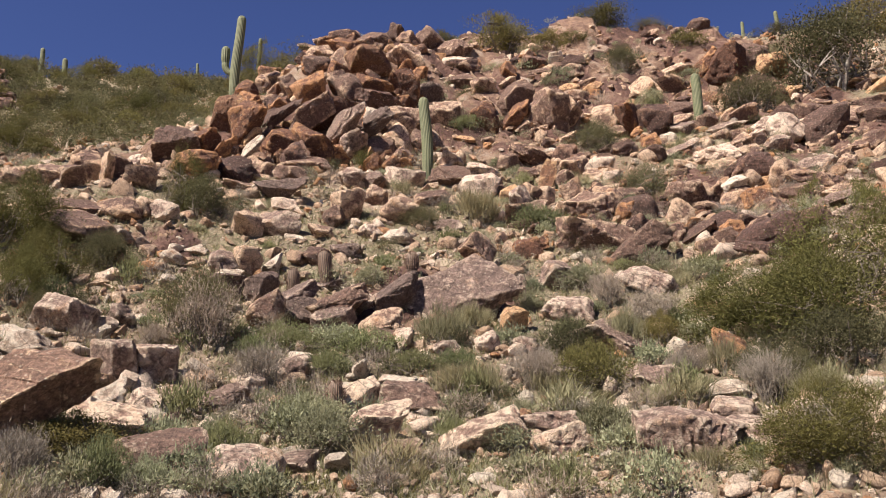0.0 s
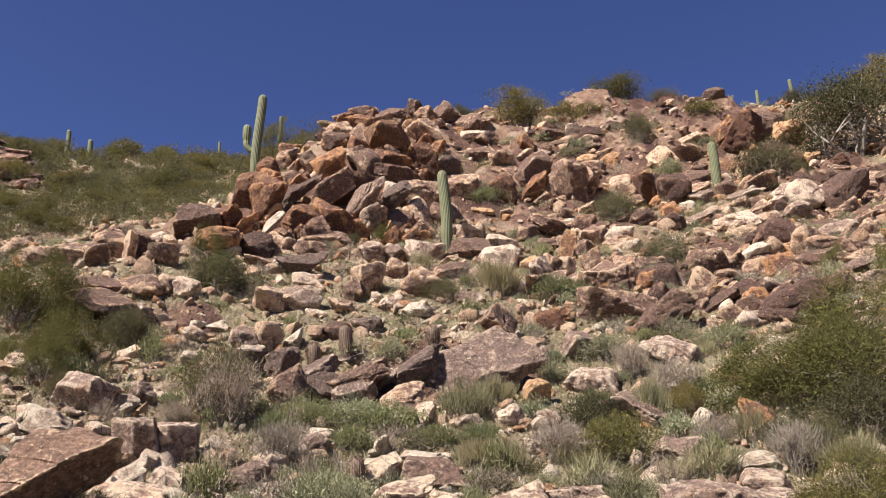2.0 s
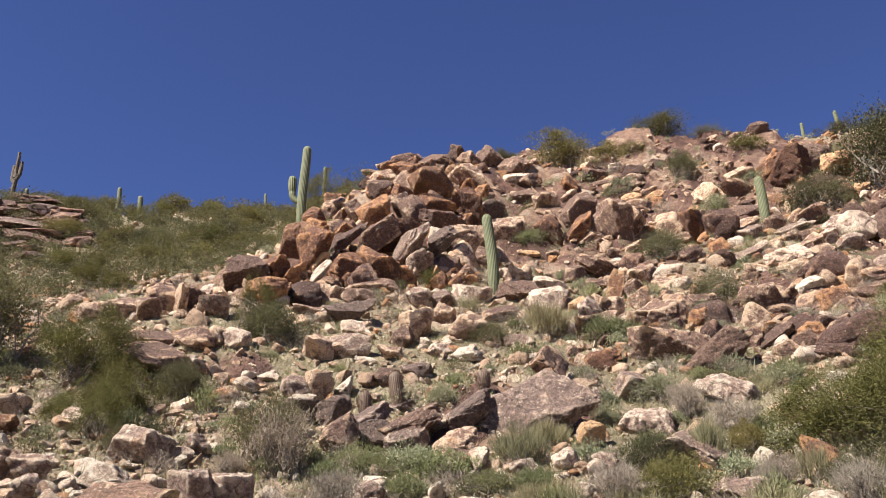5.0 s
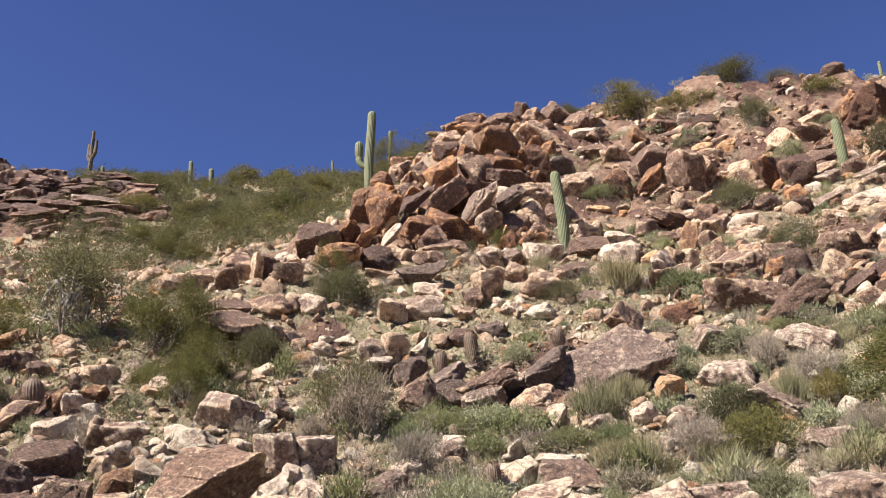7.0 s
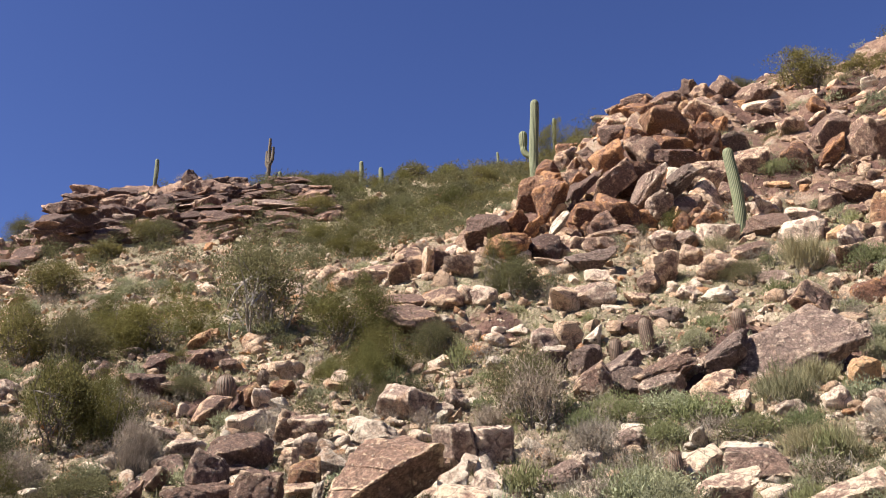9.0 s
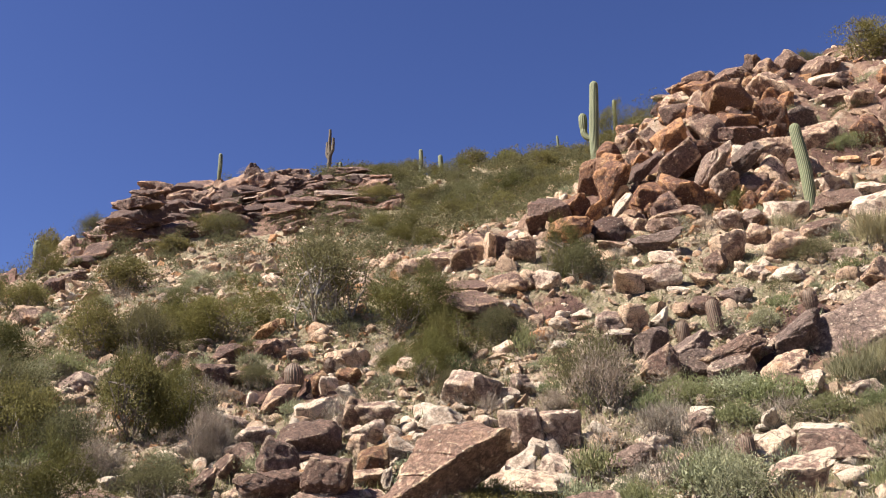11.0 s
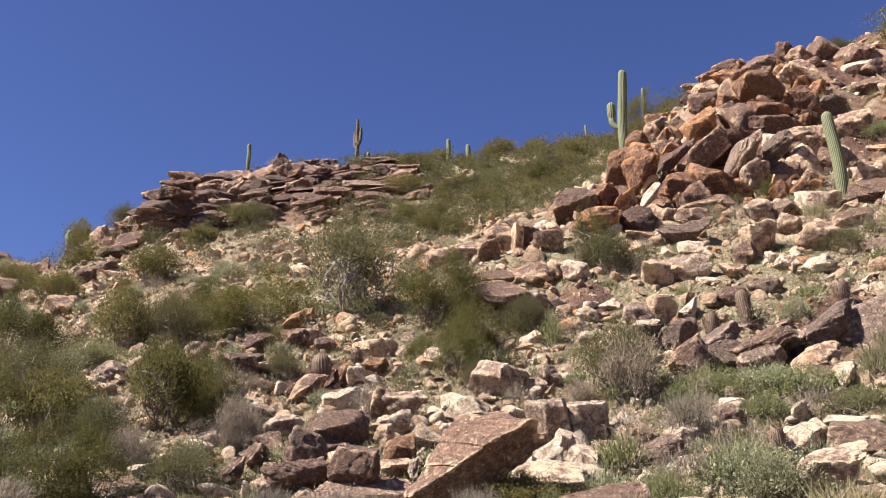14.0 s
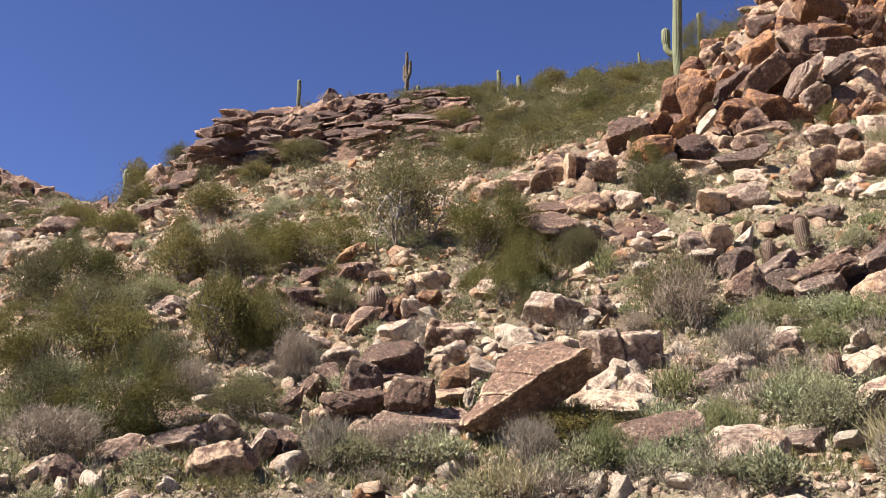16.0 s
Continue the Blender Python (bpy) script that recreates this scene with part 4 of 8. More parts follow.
rock(-3.60, 31.44, 15.26, 1.64, 2.16, "t", "crag", lean=46, slim=.48, of=cliff)
rock(-3.13, 31.04, 14.47, 1.03, 1.37, "g", "crag", of=cliff)
rock(-3.57, 31.14, 14.18, 1.16, 0.92, "r", "crag", of=cliff)
rock(-2.77, 32.66, 16.25, 0.84, 0.98, "c", "crag", of=cliff)
rock(-2.32, 31.86, 15.69, 1.27, 1.33, "g", "slab", lean=42, slim=.38, of=cliff)
rock(-1.59, 33.33, 16.29, 2.12, 1.48, "m", "crag", lean=32, slim=.6, of=cliff)
rock(-1.56, 32.21, 15.18, 1.37, 1.37, "m", "crag", of=cliff)
rock(-0.79, 32.53, 15.20, 0.92, 1.11, "m", "crag", of=cliff)
rock(-2.26, 31.68, 14.58, 1.50, 1.03, "m", "slab", of=cliff)
# next block stands in a recess: the shade there is put into its dark tone
rock(-4.95, 29.75, 13.59, 1.14, 1.18, "d", "crag", of=cliff)
rock(-6.74, 28.19, 12.52, 1.33, 1.02, "d", "crag", of=cliff)
rock(-5.97, 28.74, 12.68, 1.04, 0.81, "m", "crag", of=cliff)
rock(-7.45, 29.89, 13.97, 0.89, 1.07, "r", "crag", of=cliff)
rock(-4.54, 29.53, 13.19, 1.68, 0.65, "m", "slab", of=cliff)
rock(-4.87, 28.21, 12.39, 1.16, 0.57, "m", "slab", of=cliff)
rock(-4.85, 26.46, 11.32, 1.68, 0.68, "g", "slab", of=cliff)
rock(-6.27, 27.13, 11.60, 1.17, 0.47, "m", "slab", of=cliff)
rock(-8.99, 29.40, 13.91, 1.60, 1.39, "v", "crag", of=cliff)
rock(-8.20, 30.08, 14.25, 1.16, 1.25, "r", "crag", of=cliff)
rock(-7.71, 27.42, 12.42, 1.60, 1.06, "r", "crag", of=cliff)

# the ledge
ledge = outcrop("ledge", "broken brown rock ledges across the upper hillside", -0.5, 37.77)
rock(-0.50, 37.77, 19.69, 1.43, 1.16, "g", of=ledge)
rock(-0.01, 34.82, 17.33, 1.76, 1.20, "m", of=ledge)
rock(0.92, 41.23, 21.93, 1.85, 0.91, "m", "slab", of=ledge)
rock(1.93, 38.54, 20.36, 1.20, 0.96, "m", "slab", of=ledge)
rock(1.81, 34.59, 17.03, 1.29, 1.49, "r", of=ledge)
rock(0.63, 45.95, 26.21, 2.49, 1.24, "m", of=ledge)
rock(0.86, 42.76, 23.75, 1.59, 0.76, "t", "slab", of=ledge)
rock(17.04, 55.32, 32.75, 1.68, 1.09, "v", of=ledge)
rock(4.71, 42.53, 23.69, 1.42, 0.80, "d", of=ledge)
rock(6.53, 47.91, 26.73, 0.97, 0.73, "c", of=ledge)
rock(6.99, 45.05, 24.88, 1.49, 0.99, "d", of=ledge)
rock(4.92, 42.44, 23.16, 1.97, 0.51, "m", "slab", of=ledge)
rock(7.09, 44.95, 24.40, 2.07, 0.85, "m", "slab", of=ledge)
rock(3.19, 36.30, 18.51, 1.71, 1.96, "m", of=ledge)
rock(2.89, 34.83, 17.11, 1.35, 1.61, "r", "slab", lean=62, slim=.4, of=ledge)
rock(4.25, 34.43, 17.20, 1.86, 2.06, "m", of=ledge)
rock(5.04, 35.28, 17.41, 1.53, 1.75, "v", lean=42, slim=.5, of=ledge)
rock(6.77, 35.87, 17.57, 1.47, 1.17, "m", of=ledge)
rock(7.70, 35.33, 16.95, 1.17, 1.94, "r", of=ledge)
rock(7.47, 35.53, 16.76, 1.60, 0.74, "m", of=ledge)
rock(9.29, 39.09, 20.41, 1.66, 1.25, "m", of=ledge)
rock(9.29, 38.56, 19.84, 0.76, 1.18, "o", "slab", lean=55, slim=.4, of=ledge)
rock(11.44, 42.11, 22.05, 1.76, 1.18, "v", of=ledge)
rock(12.18, 43.51, 23.47, 1.83, 1.02, "m", "slab", of=ledge)
rock(13.57, 43.29, 23.72, 1.80, 1.66, "r", "slab", lean=50, slim=.4, of=ledge)
rock(14.09, 41.79, 22.81, 2.13, 2.50, "r", of=ledge)
rock(16.43, 44.69, 24.72, 1.91, 1.77, "m", of=ledge)
rock(15.64, 40.06, 21.93, 1.48, 1.40, "o", of=ledge)
rock(8.41, 33.89, 16.41, 1.42, 1.58, "d", of=ledge)
rock(10.52, 37.27, 18.64, 1.54, 0.72, "m", "slab", of=ledge)
rock(9.68, 34.52, 16.75, 1.42, 0.69, "m", of=ledge)
rock(9.28, 33.59, 16.00, 1.13, 0.64, "t", "slab", of=ledge)
rock(12.02, 37.64, 19.17, 1.32, 0.77, "o", of=ledge)
rock(11.74, 33.90, 16.61, 1.44, 1.13, "v", "slab", lean=22, slim=.4, of=ledge)
rock(10.89, 33.30, 15.90, 1.73, 0.57, "t", "slab", of=ledge)
rock(12.27, 32.49, 15.63, 2.36, 0.83, "t", "slab", of=ledge)
rock(12.47, 31.43, 15.10, 1.37, 1.22, "t", of=ledge)
rock(13.84, 31.33, 15.06, 1.93, 1.67, "v", lean=25, slim=.55, of=ledge)
rock(15.66, 32.80, 16.11, 2.18, 1.01, "m", "slab", of=ledge)
rock(14.12, 32.72, 16.35, 1.51, 0.76, "v", of=ledge)
rock(17.54, 35.56, 17.82, 1.89, 0.80, "v", "slab", of=ledge)
rock(8.75, 31.56, 14.40, 1.28, 0.76, "t", "slab", of=ledge)
rock(8.68, 33.11, 15.42, 0.65, 0.60, "c", of=ledge)
rock(9.54, 30.26, 13.64, 1.67, 0.74, "t", "slab", of=ledge)
rock(11.78, 30.66, 14.10, 1.09, 0.78, "t", of=ledge)
rock(10.65, 30.36, 13.73, 1.05, 0.62, "m", "slab", of=ledge)
rock(9.51, 26.69, 11.78, 1.46, 1.00, "d", "round", of=ledge)
rock(10.24, 26.30, 11.43, 1.12, 1.00, "m", of=ledge)
rock(10.98, 25.92, 11.10, 1.71, 0.77, "v", "round", of=ledge)
rock(9.35, 29.53, 12.90, 1.42, 0.63, "m", "slab", of=ledge)
rock(8.83, 26.36, 11.14, 0.97, 0.56, "c", "slab", of=ledge)
rock(9.67, 26.45, 11.20, 1.30, 0.47, "o", "slab", of=ledge)
rock(12.06, 28.33, 12.42, 1.45, 0.74, "t", "slab", of=ledge)
rock(12.27, 26.75, 11.44, 1.19, 0.51, "t", "slab", of=ledge)
rock(4.58, 30.61, 13.34, 1.38, 0.92, "m", of=ledge)
rock(5.41, 30.00, 13.20, 1.06, 0.69, "t", of=ledge)
rock(5.15, 29.46, 12.65, 0.94, 0.55, "m", "slab", of=ledge)
rock(3.24, 32.18, 14.41, 1.73, 1.23, "v", "slab", lean=-35, slim=.4, of=ledge)
rock(4.01, 32.52, 14.66, 0.69, 0.49, "c", of=ledge)
rock(3.48, 29.04, 12.48, 0.70, 1.23, "o", "slab", lean=75, slim=.4, of=ledge)
rock(2.45, 31.34, 13.84, 1.02, 0.84, "m", of=ledge)
rock(2.13, 27.08, 11.10, 0.77, 0.79, "o", of=ledge)
rock(2.86, 27.06, 10.98, 1.21, 0.83, "m", of=ledge)
rock(2.39, 25.44, 10.05, 1.40, 0.71, "m", of=ledge)
rock(3.30, 26.08, 10.24, 0.52, 0.47, "t", of=ledge)
rock(4.18, 25.30, 10.07, 1.49, 1.11, "m", of=ledge)
rock(5.50, 25.06, 9.94, 1.17, 0.88, "v", "round", of=ledge)
rock(7.42, 26.90, 10.88, 1.40, 1.15, "m", of=ledge)
rock(8.42, 27.08, 11.03, 1.02, 0.98, "m", of=ledge)
rock(8.66, 25.92, 10.39, 1.06, 0.83, "v", of=ledge)
rock(9.19, 25.33, 10.24, 0.87, 0.55, "m", of=ledge)
rock(6.84, 24.95, 9.72, 0.73, 0.49, "o", of=ledge)
rock(7.46, 24.73, 9.77, 0.99, 0.61, "v", "round", of=ledge)
rock(8.82, 24.29, 9.63, 1.09, 0.71, "v", "round", lean=15, slim=.6, of=ledge)
rock(7.13, 23.06, 8.86, 1.08, 0.67, "d", "round", of=ledge)
rock(7.88, 23.12, 8.86, 1.10, 0.68, "v", "round", of=ledge)
rock(7.93, 21.53, 8.13, 1.84, 1.03, "d", "round", lean=12, slim=.45, of=ledge)
rock(6.39, 22.89, 8.50, 1.24, 0.84, "v", lean=30, slim=.5, of=ledge)
rock(7.16, 22.59, 8.32, 0.90, 0.67, "m", of=ledge)
rock(3.94, 22.89, 8.45, 2.08, 1.28, "m", of=ledge)
rock(4.93, 22.11, 8.05, 1.63, 1.26, "m", lean=42, slim=.55, of=ledge)
rock(6.01, 22.92, 8.43, 0.51, 0.55, "m", of=ledge)
rock(7.45, 21.49, 7.71, 1.47, 0.65, "d", "slab", of=ledge)
rock(8.58, 21.64, 7.82, 1.22, 0.47, "m", "slab", of=ledge)
rock(6.60, 22.63, 8.25, 0.59, 0.37, "c", of=ledge)
rock(6.85, 21.62, 7.70, 0.79, 0.45, "c", "slab", of=ledge)
rock(10.19, 25.56, 10.51, 1.09, 0.67, "m", of=ledge)
rock(10.61, 24.36, 9.87, 1.42, 0.55, "t", "slab", of=ledge)
rock(11.45, 25.27, 10.48, 1.31, 0.48, "m", "slab", of=ledge)
rock(10.79, 23.11, 9.12, 1.48, 0.53, "t", "slab", of=ledge)
rock(9.39, 24.28, 9.59, 0.84, 0.44, "c", "slab", of=ledge)

# boulders
rock(0.30, 30.84, 13.78, 1.00, 0.80, "t")
rock(0.27, 29.11, 12.52, 1.54, 0.85, "m", "slab")
rock(1.39, 29.98, 13.01, 1.32, 0.76, "t", "slab")
rock(1.17, 27.60, 11.55, 1.38, 1.04, "t")
rock(-1.22, 28.99, 12.49, 1.39, 0.79, "t")
rock(-2.88, 28.25, 12.18, 0.88, 0.83, "t")
rock(-2.21, 28.46, 12.19, 0.96, 0.72, "t")
rock(-2.67, 25.04, 10.18, 1.03, 1.08, "m")
rock(-1.15, 24.65, 9.89, 1.20, 0.99, "m", lean=18, slim=.7)
rock(-2.03, 26.66, 11.03, 0.82, 0.78, "m")
rock(-0.27, 26.85, 10.98, 1.20, 0.59, "v")
rock(2.54, 26.67, 10.84, 1.03, 0.97, "t")
rock(-5.05, 23.13, 8.98, 0.85, 0.92, "m", lean=28, slim=.7)
rock(-4.29, 23.49, 9.17, 1.16, 0.79, "t", lean=-12, slim=.6)
rock(-4.46, 25.44, 10.32, 0.97, 0.58, "t", "slab")
rock(-2.99, 24.44, 9.63, 0.66, 0.78, "m")
rock(-1.93, 23.52, 8.90, 0.72, 0.52, "t")
rock(-1.20, 23.22, 8.73, 0.88, 0.49, "c", "slab")
rock(0.16, 24.07, 9.23, 0.84, 0.44, "t")
rock(-5.06, 20.87, 7.38, 0.77, 0.68, "t")
rock(-4.56, 21.04, 7.48, 0.69, 0.77, "m", "round")
rock(-4.06, 21.36, 7.49, 0.48, 0.63, "c", "round")
rock(-4.91, 20.77, 7.09, 0.68, 0.32, "c", "slab")
rock(0.83, 21.49, 7.70, 0.97, 1.14, "v", lean=-62, slim=.6)
rock(0.95, 21.12, 7.36, 0.40, 0.52, "o")
rock(1.54, 20.01, 6.45, 0.70, 0.71, "t")
rock(1.37, 17.90, 5.31, 0.58, 0.63, "o")
rock(-1.13, 17.14, 4.81, 0.62, 0.55, "v")
rock(-0.77, 17.16, 4.81, 0.38, 0.55, "t")
rock(0.07, 16.76, 4.56, 0.57, 0.40, "t")
rock(0.79, 16.95, 4.72, 0.51, 0.48, "t")
rock(-2.54, 15.81, 4.12, 0.51, 0.46, "t")
rock(-2.57, 16.87, 4.65, 0.31, 0.32, "c")
rock(-1.43, 15.73, 4.05, 0.29, 0.45, "c")
rock(-3.10, 14.98, 3.71, 0.54, 0.48, "t")
rock(-3.38, 14.42, 3.47, 0.77, 0.49, "t", "slab", lean=18, slim=.45)
rock(-2.46, 14.41, 3.34, 0.20, 0.26, "c")
rock(-2.72, 13.85, 3.10, 0.52, 0.35, "t")
rock(-0.32, 16.04, 4.13, 0.46, 0.43, "t")
rock(-1.30, 14.46, 3.45, 0.70, 0.68, "n")
rock(-0.51, 14.39, 3.39, 1.07, 0.62, "n", lean=-16, slim=.5)
rock(-0.71, 14.86, 3.72, 0.72, 0.28, "c", "slab", lean=-12, slim=.35)
rock(-0.90, 12.87, 2.91, 0.90, 0.64, "n")
rock(-1.59, 13.71, 3.02, 0.41, 0.28, "c")
rock(0.51, 12.67, 2.78, 1.23, 0.65, "n")
rock(1.08, 13.23, 2.94, 0.35, 0.34, "o")
rock(-0.57, 12.50, 2.47, 0.70, 0.39, "n")
rock(-2.46, 12.66, 2.41, 0.80, 0.40, "t", "round")
rock(2.52, 20.40, 6.82, 0.88, 0.81, "t")
rock(4.45, 19.94, 6.61, 1.36, 0.68, "t", "slab", lean=-13, slim=.35)
rock(2.49, 18.48, 5.61, 1.08, 0.68, "t", lean=-10, slim=.5)
rock(2.97, 16.78, 4.72, 1.40, 0.81, "t", "slab", lean=-26, slim=.42)
rock(1.48, 16.73, 4.54, 0.50, 0.53, "t")
rock(1.06, 15.51, 3.91, 0.42, 0.40, "c")
rock(3.34, 14.98, 3.75, 0.92, 0.50, "t", "slab", lean=-9, slim=.4)
rock(5.43, 18.29, 5.57, 0.90, 0.43, "o", "slab")
rock(4.89, 17.20, 4.99, 0.78, 0.46, "c")
rock(4.95, 16.00, 4.45, 0.63, 0.68, "r")
rock(3.93, 17.60, 5.22, 0.23, 0.40, "c")
rock(4.17, 14.23, 3.42, 0.90, 0.38, "c", "slab")
rock(4.13, 13.45, 3.04, 0.72, 0.48, "t", lean=-14, slim=.5)
rock(5.50, 12.89, 2.98, 0.78, 0.44, "c", "round")
rock(4.85, 12.88, 2.93, 0.85, 0.58, "t")
rock(4.77, 12.48, 2.64, 0.65, 0.37, "c")
rock(3.11, 12.37, 2.56, 1.50, 0.91, "t")
rock(3.95, 12.48, 2.68, 0.84, 0.44, "t", lean=-12, slim=.5)
rock(1.51, 12.60, 2.59, 0.89, 0.55, "n", lean=-12, slim=.55)
rock(1.43, 13.17, 2.83, 0.90, 0.46, "t", "slab")
rock(2.28, 13.80, 3.05, 0.34, 0.31, "c")
rock(2.71, 13.40, 2.94, 0.37, 0.26, "c")
rock(-10.49, 25.98, 11.83, 1.19, 1.12, "v")
rock(-10.52, 26.55, 12.30, 0.55, 0.80, "d")
rock(-9.79, 25.57, 11.53, 0.45, 1.21, "m", "slab", lean=82, slim=.4)
rock(-9.72, 26.26, 11.89, 0.99, 0.99, "v", lean=-22, slim=.6)
rock(-9.67, 27.61, 12.62, 0.75, 0.60, "t")
rock(-8.79, 25.48, 11.27, 1.05, 0.84, "m")
rock(-10.62, 25.19, 11.20, 0.81, 0.87, "m")
rock(-12.24, 25.13, 11.23, 1.23, 0.74, "m")
rock(-11.32, 25.28, 11.25, 1.40, 0.91, "m")
rock(-14.87, 29.22, 13.26, 1.25, 0.48, "m")
rock(-9.48, 22.79, 9.43, 1.47, 0.60, "v", "slab")
rock(-8.70, 21.35, 8.52, 1.86, 0.82, "v", lean=-5, slim=.35)
rock(-8.37, 23.08, 9.50, 1.20, 0.76, "v")
rock(-7.86, 23.41, 9.64, 0.95, 0.67, "m")
rock(-7.37, 23.34, 9.49, 0.94, 0.75, "t")
rock(-8.05, 21.87, 8.43, 1.05, 0.55, "c", "slab")
rock(-6.88, 16.67, 5.29, 1.26, 0.84, "t")
rock(-8.76, 17.84, 6.14, 0.67, 0.56, "t")
rock(-6.08, 17.29, 5.41, 0.52, 0.49, "t")
rock(-5.96, 19.59, 6.61, 0.41, 0.46, "c")
rock(-6.28, 20.87, 7.57, 0.64, 0.41, "c")
rock(-6.00, 21.88, 8.01, 0.59, 0.32, "c")
rock(-7.15, 21.77, 7.99, 0.45, 0.36, "m")
rock(-3.18, 23.39, 8.92, 0.75, 0.45, "m", "slab")
rock(-3.80, 23.13, 8.67, 0.60, 0.26, "c", "slab")

# the rock_shelf
rock_shelf = outcrop("rock_shelf", "dark brown shelf of bedrock broken into flat slabs", -4.82, 19.84)
rock(-4.82, 19.84, 6.58, 1.17, 0.63, "g", "slab", of=rock_shelf)
rock(-3.96, 19.75, 6.54, 0.79, 0.74, "g", "slab", lean=12, slim=.5, of=rock_shelf)
rock(-3.53, 18.10, 5.72, 0.79, 0.81, "v", lean=24, slim=.6, of=rock_shelf)
rock(-3.03, 18.92, 6.15, 0.89, 0.70, "g", "slab", lean=26, slim=.4, of=rock_shelf)
rock(-2.90, 18.62, 5.69, 0.88, 0.72, "g", of=rock_shelf)
rock(-2.55, 20.52, 6.76, 0.74, 0.39, "g", "slab", of=rock_shelf)
rock(-2.16, 18.43, 5.89, 1.30, 0.80, "m", "slab", lean=28, slim=.34, of=rock_shelf)
rock(-2.20, 18.23, 5.49, 0.92, 0.77, "g", lean=20, slim=.6, of=rock_shelf)
rock(-1.75, 19.10, 5.97, 0.77, 0.57, "t", "slab", of=rock_shelf)
rock(-3.06, 21.91, 7.83, 0.71, 0.51, "v", "slab", of=rock_shelf)
rock(-2.41, 22.33, 8.07, 0.88, 0.43, "g", "slab", of=rock_shelf)
rock(0.08, 18.97, 6.00, 3.22, 1.99, "g", "slab", lean=6, slim=.15, deep=0.8, pitch=48, of=rock_shelf)
rock(-0.96, 18.57, 6.13, 0.98, 0.84, "g", "slab", lean=26, slim=.35, of=rock_shelf)
rock(-1.28, 17.80, 5.27, 1.00, 0.70, "m", "slab", lean=12, slim=.45, of=rock_shelf)

# boulders
rock(-6.70, 14.92, 4.39, 1.02, 0.61, "c")
rock(-5.21, 14.72, 4.01, 0.81, 0.94, "t")
rock(-4.69, 15.08, 4.05, 0.75, 0.80, "t")
rock(-8.21, 13.00, 3.93, 1.06, 0.77, "m", "round")
rock(-7.85, 11.59, 3.42, 0.64, 0.80, "n")
rock(-8.04, 12.74, 3.57, 0.54, 0.39, "v")
rock(-8.25, 14.51, 4.62, 0.47, 0.66, "m")
rock(-7.82, 14.55, 4.54, 0.79, 0.55, "n")
rock(-7.46, 13.72, 4.15, 0.40, 0.39, "t", "round")
rock(-8.21, 15.76, 4.92, 0.29, 0.35, "c", "slab")
rock(-7.92, 14.09, 4.20, 0.38, 0.30, "n")
rock(-7.50, 13.26, 3.81, 0.35, 0.48, "m")
rock(-6.80, 13.36, 3.79, 0.53, 0.48, "c", lean=-16, slim=.6)
rock(-6.92, 12.75, 3.50, 0.51, 0.61, "o")
rock(-6.76, 12.37, 3.21, 0.59, 0.31, "m")
rock(-6.84, 11.28, 3.11, 0.73, 0.63, "m", lean=20, slim=.7)
rock(-7.69, 11.19, 3.07, 1.04, 0.51, "m", "slab")
rock(-6.40, 12.18, 3.18, 0.17, 0.33, "c", "slab", lean=80, slim=.4)
rock(-7.99, 10.99, 2.91, 0.59, 0.50, "m", lean=22, slim=.6)
rock(-8.81, 11.09, 3.11, 0.46, 0.57, "v", "slab", lean=42, slim=.5)
rock(-8.88, 12.13, 3.59, 0.59, 0.60, "n")
rock(-8.84, 11.73, 3.43, 0.41, 0.47, "m")
rock(-10.29, 15.17, 5.12, 0.81, 0.78, "v", "slab", lean=30, slim=.45)
rock(-9.43, 13.24, 4.16, 0.70, 0.41, "t", "slab")
rock(-10.30, 13.86, 4.58, 0.57, 0.32, "t", "slab")
rock(-9.23, 14.73, 4.81, 0.73, 0.55, "t")
rock(-6.73, 11.22, 2.76, 1.65, 0.43, "n", "slab", lean=4, slim=.25)
rock(-14.09, 17.43, 6.90, 0.89, 0.43, "m", "slab")
rock(-13.55, 17.99, 7.09, 0.96, 0.58, "d", "slab", lean=8, slim=.35)
rock(-12.84, 18.17, 7.14, 0.94, 0.63, "d", "slab", lean=6, slim=.4)
rock(-12.41, 15.80, 6.01, 0.98, 0.58, "v", "slab")
rock(-11.74, 16.21, 5.98, 1.09, 0.38, "m", "slab")
rock(-12.78, 19.05, 7.36, 0.69, 0.59, "m")
rock(-10.69, 18.40, 6.70, 1.03, 0.61, "m")
rock(-10.25, 16.57, 5.78, 0.58, 0.56, "o")
rock(-9.94, 17.22, 5.96, 0.59, 0.50, "o")
rock(-9.46, 16.27, 5.44, 0.44, 0.35, "c")
rock(-11.99, 18.41, 6.94, 0.59, 0.49, "m")
rock(-9.98, 16.46, 5.68, 0.45, 0.42, "t")
rock(-7.41, 17.62, 5.72, 0.80, 0.42, "t", "slab")
rock(-6.86, 17.05, 5.34, 0.94, 0.60, "t")
rock(-4.96, 13.72, 3.45, 0.60, 0.58, "c", "slab", lean=36, slim=.4)
rock(-4.44, 13.77, 3.31, 0.61, 0.51, "t")
rock(-4.58, 12.92, 2.91, 1.21, 0.70, "n")
rock(-3.46, 11.68, 2.38, 1.22, 0.79, "n", lean=14, slim=.6)
rock(-2.38, 11.44, 2.20, 0.95, 0.68, "t", "round")
rock(-1.91, 12.18, 2.31, 0.63, 0.42, "t")
rock(-3.38, 14.38, 3.45, 0.59, 0.48, "t", "slab", lean=16, slim=.4)
rock(-2.57, 15.92, 4.16, 0.71, 0.43, "t")
rock(-3.16, 15.24, 3.80, 0.53, 0.41, "t")
rock(-2.81, 14.03, 3.19, 0.53, 0.32, "t", "slab")
